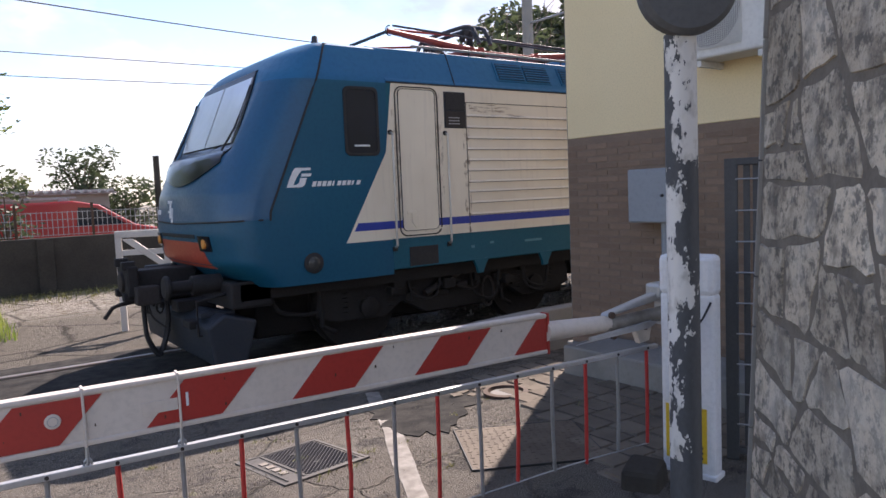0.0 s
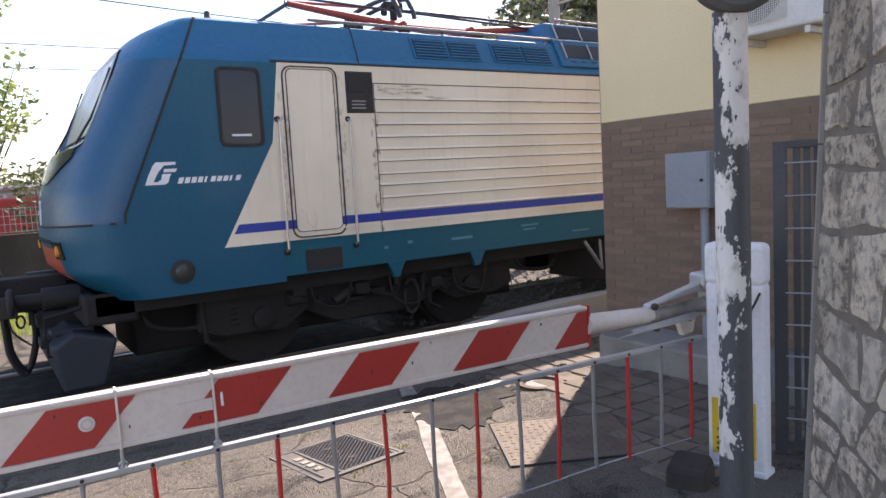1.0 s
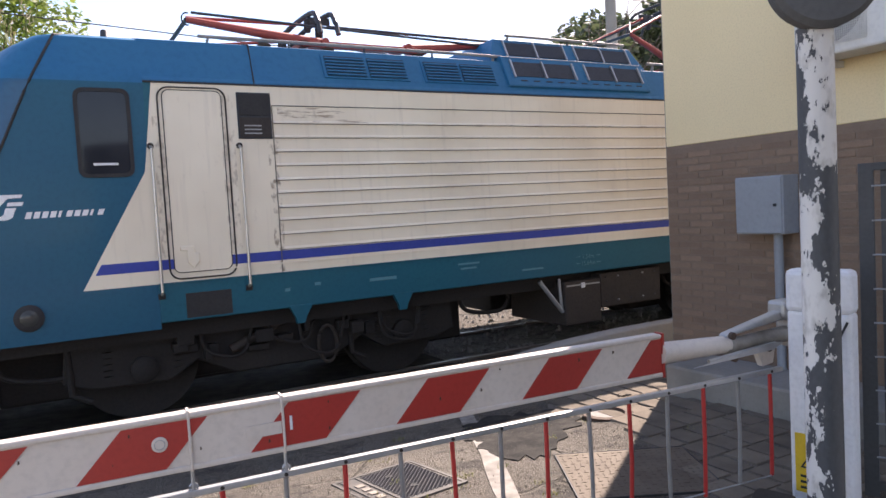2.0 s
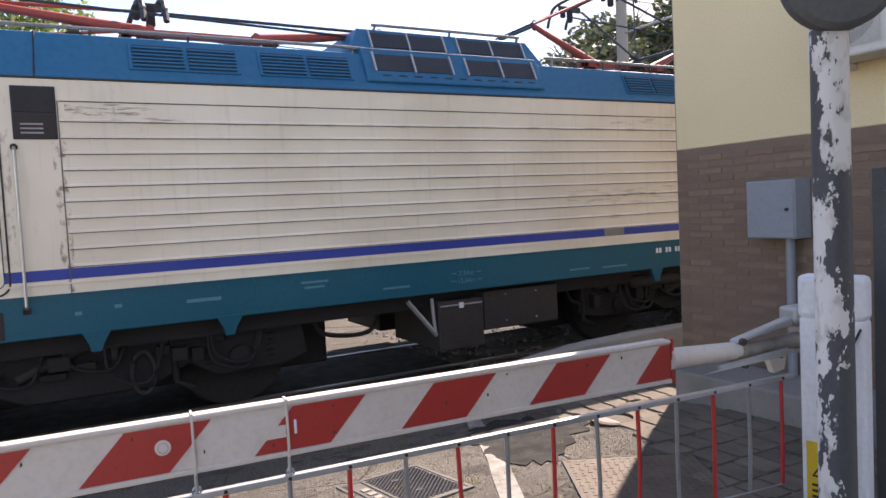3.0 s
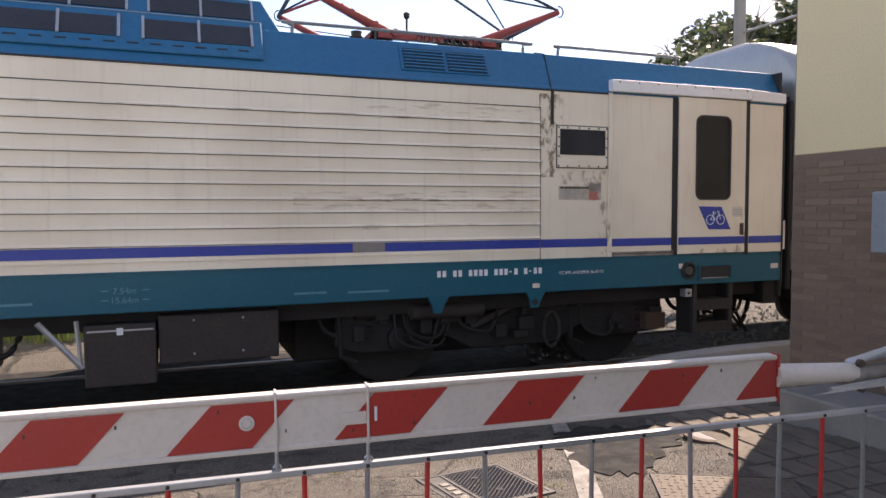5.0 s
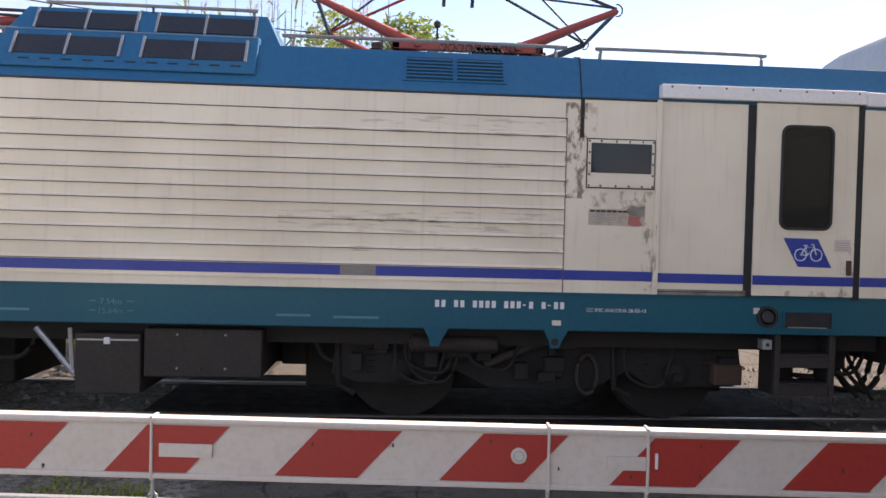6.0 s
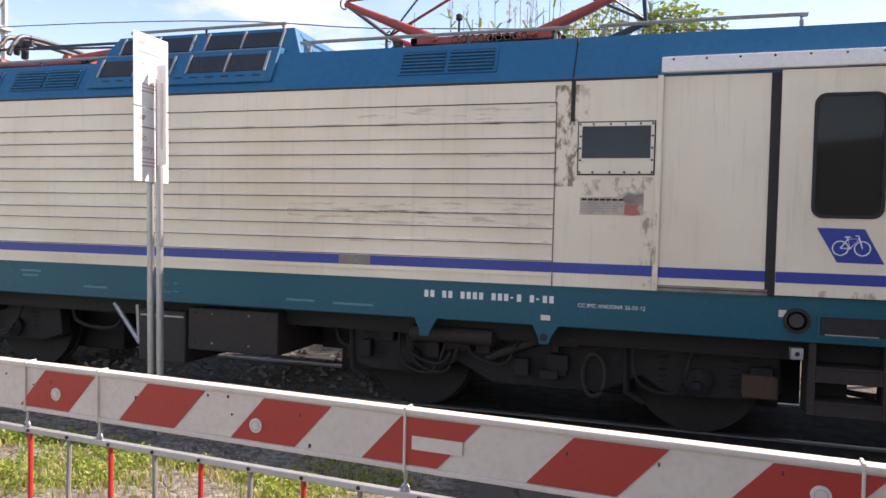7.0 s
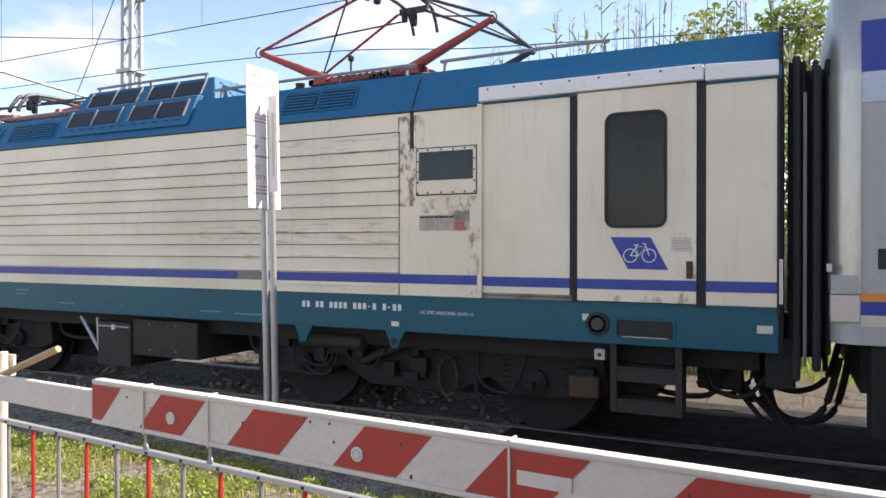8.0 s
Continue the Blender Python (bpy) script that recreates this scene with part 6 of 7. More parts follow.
    part("gangway_bar", Form().tube([(16.62, 0.16, 0.9), (16.62, 0.16, 3.0)], 0.014, 6), GALV, b)
    for x in (16.56, 16.70):
        part("bellows_strip", Form().box(x - 0.03, x + 0.03, 0.1, 0.3, 0.78 if x < 16.6 else 0.86, 3.28 if x < 16.6 else 3.2), SEAL, b, bevel=0.03)
    part("underframe", Form().box(17.0, 35.5, 0.3, 2.7, 0.7, 1.1), GRIME, c)
    for a in (19.2, 21.7, 31.0, 33.5):
        part("wheel_pair", Form().lathe([(0.1, -0.8), (0.45, -0.79), (0.45, -0.68), (0.1, -0.66), (0.1, 0.66), (0.45, 0.68), (0.45, 0.79), (0.1, 0.8)], (a, 1.5, 0.46), "Y", 28), GRIME, c, smooth=True)
    part("step_well", Form().box(17.05, 17.5, 0.05, 0.4, 0.4, 1.1), GRIME, c, bevel=0.02)
    return c


LOCO, WHEELS = make_locomotive()
COACH = make_coach()


# ---------------------------------------------------------------- barrier and what stands beside it
BAR_TURN = math.atan2(-0.089, 1.0)
BAR = Matrix.Translation((0, 3.0076, 0)) @ Matrix.Rotation(BAR_TURN, 4, "Z") @ Matrix.Rotation(radians(-0.34), 4, "Y")
BS = 1 / math.cos(BAR_TURN)


def make_barrier():
    """The lowered arm: striped board, white tip, hinged root and the hanging rail with its rods."""
    bar = thing("level_crossing_barrier", "lowered red and white striped barrier with hanging rods", "barrier", at=BAR)
    z0, z1, x0, x1 = 0.945, 1.166, -3.25 * BS, 2.69 * BS
    joints = [x0, -2.86, -2.42, -0.963, 0.45, 0.797, x1]
    for a, b in zip(joints, joints[1:]):
        part("board_section", Form().box(a + 0.001, b - 0.001, -0.018, 0.018, z0 + 0.018, z1 - 0.02), BARWHITE, bar, "white enamelled board section", bevel=0.002)
    top = Form().prism([(x0, z1 - 0.024), (x1, z1 - 0.024), (x1, z1 - 0.006), (x1 - 0.02, z1), (x0 + 0.02, z1), (x0, z1 - 0.006)], -0.028, 0.028)
    part("top_edge", top, BARWHITE, bar, "rounded white top edge", bevel=0.008)
    part("bottom_edge", Form().prism([(x0, z0), (x1, z0), (x1, z0 + 0.022), (x0, z0 + 0.022)], -0.026, 0.026), BARWHITE, bar, bevel=0.006)
    starts = [-3.32, -2.728, -2.137, -1.558, -0.976, -0.364, 0.22, 0.819, 1.417, 2.03, 2.625]
    lo, hi, lean = z0 + 0.024, z1 - 0.028, -0.155
    for s in starts:
        a, b = s * BS, (s + 0.295) * BS
        pts = [(a + lean, lo), (b + lean, lo), (b, hi), (a, hi)]
        for side in (-1, 1):
            pts2 = clip(clip(pts, x0 + 0.004, 1), x1 - 0.004, -1)
            if len(pts2) > 2:
                part("red_stripe", Form().prism(pts2, side * 0.0225, side * 0.017), BARRED, bar, "slanting reflective red stripe")
    for a, c, d in ((-0.935, -0.745, 1.05), (0.655, 0.79, 1.047)):
        part("pale_patch", Form().box(a, c, -0.026, -0.02, d - 0.024, d + 0.024), BARWHITE, bar, "pale repair patch")
    part("white_strip", Form().box(0.822, 0.832, -0.026, -0.02, 1.03, 1.085), MARK, bar)
    for x, z in ((0.345, 1.064), (-1.597, 1.03), (-2.665, 1.04)):
        d = part("reflector", Form().lathe([(0.028, -0.02), (0.028, -0.029), (0.02, -0.031)], (x, 0, z), "Y", 20), BARWHITE, bar, "round white reflector disc", smooth=True)
        part("centre_ring", Form().tube([(x + 0.018 * math.cos(a), -0.031, z + 0.018 * math.sin(a)) for a in np.linspace(0, math.tau, 17)], 0.0015, 4), GREYINK, d)
    rng = random.Random(3)
    for _ in range(26):
        x, z = rng.uniform(x0 + 0.2, x1 - 0.1), rng.uniform(z0 + 0.03, z1 - 0.04)
        s = rng.uniform(0.003, 0.008)
        part("paint_chip", Form().prism([(x - s * 0.5, z - s), (x + s * 0.5, z - s * 0.6), (x + s * 0.4, z + s), (x - s * 0.4, z + s * 1.2)], -0.0235, -0.017), RUSTBOX, bar, "small rusty paint chip")
    for x in (-2.86, -2.42, -0.963, 0.45, 0.797):
        s = part("clamp_strap", Form().box(x - 0.005, x + 0.005, -0.030, 0.030, z0 - 0.004, z1 + 0.006), BARWHITE, bar, "metal strap round the board", bevel=0.003)
        part("hanger", Form().tube([(x, -0.01, z0), (x, -0.012, 0.865)], 0.007, 8), GALV, s)
        part("hanger_clip", Form().tube([(x + 0.014 * math.cos(a), -0.012, 0.872 + 0.02 * math.sin(a)) for a in np.linspace(0, math.tau, 11)], 0.006, 6), GALV, s)
    # white end of the arm beyond the board
    part("arm_tip", Form().box(-4.16, x0 - 0.002, -0.02, 0.02, 0.962, 1.106), BARWHITE, bar, "narrower white arm end", bevel=0.008)
    part("end_cap", Form().box(x1, x1 + 0.012, -0.03, 0.03, z0 - 0.004, z1), BARRED, bar, bevel=0.003)
    # tapering white tube and cast hinge at the root
    part("arm_root", Form().tube([(x1, 0, 1.06), (3.16, 0, 1.045)], 0.055, 14, end=0.045), BARWHITE, bar, "white tapering root of the arm", smooth=True)
    c = part("hinge_casting", Form().tube([(3.14, 0, 1.03), (3.62, 0, 1.045)], 0.040, 14, end=0.046), RUSTCAST, bar, "weathered cast hinge with bolts", smooth=True)
    part("gusset", Form().prism([(3.13, 1.085), (3.14, 1.105), (3.45, 1.165), (3.62, 1.20), (3.66, 1.15), (3.5, 1.125)], -0.03, 0.03), ALU, c, bevel=0.012)
    part("casting_block", Form().prism([(3.60, 0.97), (3.78, 0.97), (3.78, 1.235), (3.53, 1.235), (3.53, 1.15), (3.60, 1.12)], -0.06, 0.06), ALU, c, bevel=0.02)
    part("bolt_head", Form().lathe([(0.045, 0.0), (0.045, 0.045), (0.03, 0.05)], (3.70, -0.02, 1.24), "Z", 14), ALU, c, smooth=True)
    for x, z in ((3.14, 1.10), (3.15, 0.98), (3.40, 1.0)):
        part("bolt_head", Form().lathe([(0.02, -0.07), (0.02, -0.05)], (x, 0, z), "Y", 8), RUSTBOX, c)
    part("counter_rod", Form().tube([(2.98, -0.05, 0.985), (3.45, -0.06, 1.02)], 0.012, 8), CAST, c)
    part("pointed_plate", Form().prism([(2.86, 0.972), (3.42, 0.99), (3.5, 1.02), (3.4, 1.03)], -0.075, -0.068), ALU, c)
    part("rail_bracket", Form().prism([(3.36, 0.985), (3.5, 0.985), (3.48, 0.90), (3.40, 0.89)], -0.02, 0.02), BARWHITE, c, bevel=0.006)
    # hanging rail and rods
    sk = part("skirt_rail", Form().box(-4.75, 3.55, -0.022, 0.008, 0.842, 0.868), ALU, bar, "dull aluminium rail under the board", bevel=0.004)
    k, x = 0, 3.461
    while x > -4.6:
        red = k % 2 == 0
        foot = 0.27 + 0.012 * math.sin(k * 2.1)
        r = part("rod", Form().tube([(x, -0.008, 0.845), (x + 0.006 * math.sin(k * 1.7), -0.008, 0.55), (x - 0.005 + 0.008 * math.sin(k * 2.9), -0.006, foot)], 0.0105, 8), RODRED if red else RODGREY, sk, "chipped red rod" if red else "grey metal rod", smooth=True)
        part("rod_pin", Form().lathe([(0.008, -0.026), (0.008, -0.02)], (x, 0, 0.855), "Y", 8), GREYBOX, r)
        x -= 0.2425
        k += 1
    part("foot_wire", Form().tube([(x, -0.008, 0.275 + 0.006 * math.sin(x * 5)) for x in np.linspace(-4.6, 3.461, 40)], 0.004, 6), GALV, sk)
    return bar


def clip(poly, x, sense):
    """Cuts a polygon of x, z at x, keeping the side of larger x for sense 1."""
    out = []
    for (ax, az), (bx, bz) in zip(poly, poly[1:] + poly[:1]):
        ina, inb = (ax - x) * sense >= 0, (bx - x) * sense >= 0
        if ina:
            out.append((ax, az))
        if ina != inb:
            t = (x - ax) / (bx - ax)
            out.append((x, az + (bz - az) * t))
    return out


def make_barrier_drive():
    d = thing("barrier_drive", "white barrier drive cabinet with a lid behind the painted pole", "cabinet", at=pose(3.466, 2.39, 0.2, 0, 0, 12))
    part("body", Form().box(-0.08, 0.03, -0.155, 0.155, 0.0, 1.04), CABWHITE, d, bevel=0.02)
    part("lid", Form().box(-0.09, 0.035, -0.16, 0.16, 1.03, 1.255), CABWHITE, d, "white rounded lid", bevel=0.03)
    part("base", Form().box(-0.09, 0.04, -0.165, 0.165, -0.02, 0.03), CABWHITE, d, bevel=0.01)
    w = part("warning_label", Form().box(-0.086, -0.079, -0.11, 0.125, 0.09, 0.40), YELLOW, d, "yellow warning label with a black triangle")
    def flag(k, x0, x1):
        tri = [(-0.085 + k, 0.22 + k * 0.6), (0.10 - k, 0.22 + k * 0.6), (0.0075, 0.37 - k * 1.2)]
        return Form().add([(x, y, z) for x in (x0, x1) for y, z in tri], [(0, 1, 2), (3, 4, 5), (0, 1, 4, 3), (1, 2, 5, 4), (2, 0, 3, 5)])
    part("triangle", flag(0.0, -0.088, -0.085), BLACKINK, w)
    part("triangle_field", flag(0.016, -0.090, -0.087), YELLOW, w)
    for z in (0.17, 0.14, 0.11):
        part("label_bar", Form().box(-0.0885, -0.085, -0.09, 0.10, z, z + 0.013), BLACKINK, w, "bar of illegible print")
    part("cable", Form().tube(bend([(-0.082, -0.14, 1.0), (-0.12, -0.10, 0.9), (-0.11, -0.04, 0.86), (-0.082, 0.0, 0.87)]), 0.006, 6), SEAL, d)


def make_pole():
    """Dark metal pole whose white paint has flaked away, with the grey back of a round signal on top."""
    p = thing("signal_pole", "dark metal pole with peeling white paint", "pole", at=pose(2.925, 2.057, 0.2))
    part("shaft", Form().lathe([(0.085, 0.0), (0.082, 0.05), (0.0755, 0.06), (0.073, 2.34), (0.04, 2.36)], (0, 0, 0), "Z", 32), PEEL, p, smooth=True)
    part("footing", Form().lathe([(0.15, -0.05), (0.14, 0.015), (0.09, 0.03)], (0, 0, 0), "Z", 20), DARKCONC, p, smooth=True)
    c = part("signal_head", Form().lathe([(0.20, -0.05), (0.225, -0.03), (0.225, 0.03), (0.17, 0.08), (0.06, 0.1)], (0, 0, 0), "Y", 40), SIGNALBACK, p, "round matt grey back of a crossing signal", smooth=True)
    c.matrix_basis = pose(-0.03, -0.06, 2.545, 0, 0, -36)


def make_signs():
    s = thing("notice_sign", "double steel post with white no entry notices facing the crossing", "sign", at=pose(-4.20, 5.75, -0.04, -1.4, 0, 88))
    part("post", Form().tube([(0, 0.0, -0.1), (0, 0.0, 3.3)], 0.03, 14), GALV, s, smooth=True)
    part("post", Form().tube([(0.0, -0.093, -0.1), (0.0, -0.093, 3.04)], 0.03, 14), GALV, s, smooth=True)
    for z0, z1, words in ((2.80, 3.40, ("Vietato", "l'accesso")), (2.18, 2.785, ("No", "entry"))):
        b = part("notice", Form().box(-0.235, 0.17, -0.044, -0.034, z0, z1), SIGNWHITE, s, "white notice board with red and grey print", bevel=0.004)
        part("logo_bar", Form().prism([(-0.19, z1 - 0.1), (-0.165, z1 - 0.06), (-0.10, z1 - 0.06), (-0.125, z1 - 0.1)], -0.046, -0.043), GREYINK, b, "plain slanted emblem bar")
        part("small_bar", Form().box(-0.19, 0.09, -0.046, -0.043, z1 - 0.165, z1 - 0.15), GREYINK, b, "bar of illegible print")
        for k, w in enumerate(words):
            lettering(w, 0.085, PALEINK, b, pose(-0.20, -0.045, z1 - 0.27 - k * 0.085, 90))
        for k in range(3):
            part("small_bar", Form().box(-0.19, 0.06 - 0.03 * k, -0.046, -0.043, z1 - 0.42 - k * 0.03, z1 - 0.41 - k * 0.03), PALEINK if k < 2 else GREYINK, b)
    e = part("side_notice", Form().box(-0.038, -0.03, -0.195, -0.1, 2.32, 3.15), SIGNWHITE, s, "white board turned across the others", bevel=0.003)
    part("side_notice_bar", Form().box(-0.041, -0.037, -0.165, -0.14, 2.45, 3.0), BARWHITE, e, "bar of illegible print")
    for z in (2.45, 2.95):
        part("clamp", Form().box(-0.06, 0.09, -0.034, 0.04, z - 0.02, z + 0.02), GALV, s, bevel=0.004)


def make_house_fittings():
    m = thing("meter_box", "blue grey metal box on the brick wall", "meter box")
    part("case", Form().box(WALL_X - 0.2, WALL_X - 0.004, 3.66, 4.09, 1.52, 1.98), GREYPAINT, m, bevel=0.008)
    d = part("door", Form().box(WALL_X - 0.212, WALL_X - 0.2, 3.67, 4.08, 1.53, 1.97), GREYPAINT, m, bevel=0.004)
    part("lock", Form().lathe([(0.012, -0.03), (0.012, 0.0)], (WALL_X - 0.2, 3.72, 1.75), "X", 10), SEAL, d)
    part("conduit", Form().tube([(WALL_X - 0.1, 3.78, 1.52), (WALL_X - 0.1, 3.78, 0.1)], 0.035, 12), GREYPAINT, m, "grey conduit that runs to the ground", smooth=True)
    a = thing("air_conditioner", "ivory outdoor air conditioner on wall brackets", "air conditioner")
    x0, x1, y0, y1, z0, z1 = WALL_X - 0.32, WALL_X - 0.03, 2.62, 3.46, 2.78, 3.42
    part("case", Form().box(x0, x1, y0, y1, z0, z1), ACWHITE, a, bevel=0.02)
    g = Form()
    for k in range(33):
        yy = 2.935 + k * 0.015
        g.box(x0 - 0.012, x0 - 0.006, yy - 0.002, yy + 0.002, z0 + 0.07, z1 - 0.05)
    for k in range(34):
        zz = z0 + 0.07 + k * 0.0155
        g.box(x0 - 0.014, x0 - 0.008, 2.93, 3.43, zz - 0.002, zz + 0.002)
    part("fan_grille", g, ACWHITE, a, "square wire grille")
    part("fan_opening", Form().lathe([(0.25, -0.004), (0.25, 0.004)], (x0, 3.195, (z0 + z1) / 2 + 0.01), "X", 30), LOUVRE, a, "dark round fan opening")
    for y in (2.8, 3.3):
        part("bracket", Form().box(x0 + 0.02, WALL_X, y - 0.02, y + 0.02, z0 - 0.05, z0 - 0.005), ACWHITE, a)


def make_gate():
    g = thing("metal_gate", "dark grey welded gate between house and stone wall", "gate")
    p, q = Vector((3.78, 2.38, 0)), Vector((4.22, 1.50, 0))
    d = (q - p)
    n = d.length
    g.matrix_world = Matrix.Translation(p) @ Matrix.Rotation(math.atan2(d.y, d.x), 4, "Z")
    part("gate_frame", Form().box(0, 0.07, -0.02, 0.03, 0.2, 1.98).box(0.05, n, -0.02, 0.03, 1.94, 1.98).box(0.05, n, -0.02, 0.03, 0.24, 0.28).box(n - 0.05, n, -0.02, 0.03, 0.2, 1.98), GATE, g, bevel=0.004)
    x = 0.10
    while x < n - 0.06:
        part("slat", Form().box(x, x + 0.035, 0.0, 0.02, 0.28, 1.94), GATE, g, bevel=0.003)
        x += 0.05
    for k in range(9):
        z = 0.42 + k * 0.18
        part("cross_wire", Form().tube([(0.06, -0.018, z), (n - 0.03, -0.018, z)], 0.005, 6), GALV, g)


def make_small_things():
    s = thing("barrier_rest", "white upright post at the end of the barrier arm", "post", at=pose(-4.2, 3.42, 0.18))
    part("upright", Form().tube([(0, 0, -0.05), (0, 0, 1.02)], 0.03, 12), BARWHITE, s, smooth=True)
    part("fork", Form().box(-0.035, 0.035, -0.06, -0.045, 0.9, 1.0).box(-0.035, 0.035, 0.045, 0.06, 0.9, 1.0).box(-0.035, 0.035, -0.06, 0.06, 0.88, 0.9), BARWHITE, s)
    w = part("wooden_stake", Form().tube([(-4.26, 3.38, 1.03), (-4.0, 3.41, 1.14), (-3.74, 3.44, 1.245)], 0.02, 8), WOOD)
    tagged(w, "weathered wooden stick wedged on the barrier end", "stake")
    b = thing("stone_block", "dark mossy stone block near the pole", "rock", at=pose(3.10, 2.46, 0.2, 2, -3, 28))
    rng = random.Random(6)
    f = Form().box(-0.13, 0.13, -0.11, 0.11, -0.04, 0.12)
    f.v = [(x * (0.86 if z > 0 else 1) + rng.uniform(-0.02, 0.02), y * (0.86 if z > 0 else 1) + rng.uniform(-0.02, 0.02), z + rng.uniform(-0.015, 0.015)) for x, y, z in f.v]
    part("block", f, DARKCONC, b, bevel=0.03)


def make_far_stand():
    """The drive of the opposite barrier, of white flat bars, across the track."""
    t = thing("far_barrier_stand", "white steel bracket of the opposite barrier beyond the track", "barrier stand", at=pose(2.2, 11.2, 0.0, 0, 0, -20))
    w = Form()
    w.prism([(0.0, 0.0), (0.09, 0.0), (0.09, 1.42), (0.0, 1.42)], -0.03, 0.03)
    w.prism([(0.0, 1.48), (0.72, 1.48), (0.76, 1.38), (0.0, 1.38)], -0.03, 0.03)
    w.prism([(0.09, 1.36), (0.24, 1.36), (0.70, 0.98), (0.70, 0.86)], -0.03, 0.03)
    w.prism([(0.66, 0.0), (0.76, 0.0), (0.76, 1.40), (0.66, 1.40)], -0.03, 0.03)
    part("bracket", w, BARWHITE, t, bevel=0.008)
    part("cross_bar", Form().box(0.05, 0.72, -0.02, 0.02, 1.12, 1.2), BARWHITE, t)


def make_van():
    v = thing("van", "red van parked behind the far wall", "van", at=pose(0.5, 20.0, 0.0))
    prof = [(0.0, 0.35), (0.0, 1.5), (0.15, 1.98), (2.5, 2.02), (3.1, 1.9), (3.95, 1.35), (4.7, 1.2), (4.9, 0.9), (4.9, 0.35)]
    part("body", Form().prism(prof, 0.0, 1.85), VANRED, v, bevel=0.06)
    part("side_window", Form().prism([(2.55, 1.38), (2.6, 1.85), (3.02, 1.82), (3.72, 1.38)], -0.01, 0.0), GLASS, v)
    part("windscreen", Form().add([(3.16, 0.1, 1.88), (3.16, 1.75, 1.88), (3.96, 1.75, 1.37), (3.96, 0.1, 1.37), (3.18, 0.1, 1.90), (3.18, 1.75, 1.90), (3.98, 1.75, 1.39), (3.98, 0.1, 1.39)], [(0, 1, 2, 3), (4, 5, 6, 7), (0, 1, 5, 4), (1, 2, 6, 5), (2, 3, 7, 6), (3, 0, 4, 7)]), DOORGLASS, v)
    for x in (0.9, 3.9):
        for y in (0.0, 1.65):
            part("wheel", Form().lathe([(0.1, 0), (0.33, 0), (0.33, 0.2), (0.1, 0.2)], (x, y, 0.33), "Y", 20), SEAL, v, smooth=True)
    part("roof_rack", Form().box(0.3, 2.6, 0.1, 0.14, 2.08, 2.12).box(0.3, 2.6, 1.7, 1.74, 2.08, 2.12).box(0.4, 0.44, 0.1, 1.74, 2.0, 2.1).box(2.4, 2.44, 0.1, 1.74, 2.0, 2.1), GALV, v)
    s = thing("shed_roof", "long pale corrugated shed behind the van", "shed")
    part("wall", Form().box(-6, 5.0, 26, 29, 0, 2.3), PALECONC, s)
    f = Form()
    for k in range(44):
        x = -6.2 + k * 0.26
        f.box(x, x + 0.15, 25.8, 29.2, 2.3, 2.42)
    f.box(-6.2, 5.2, 25.8, 29.2, 2.28, 2.34)
    part("roof_sheet", f, GALV, s, "grey corrugated roof sheet")


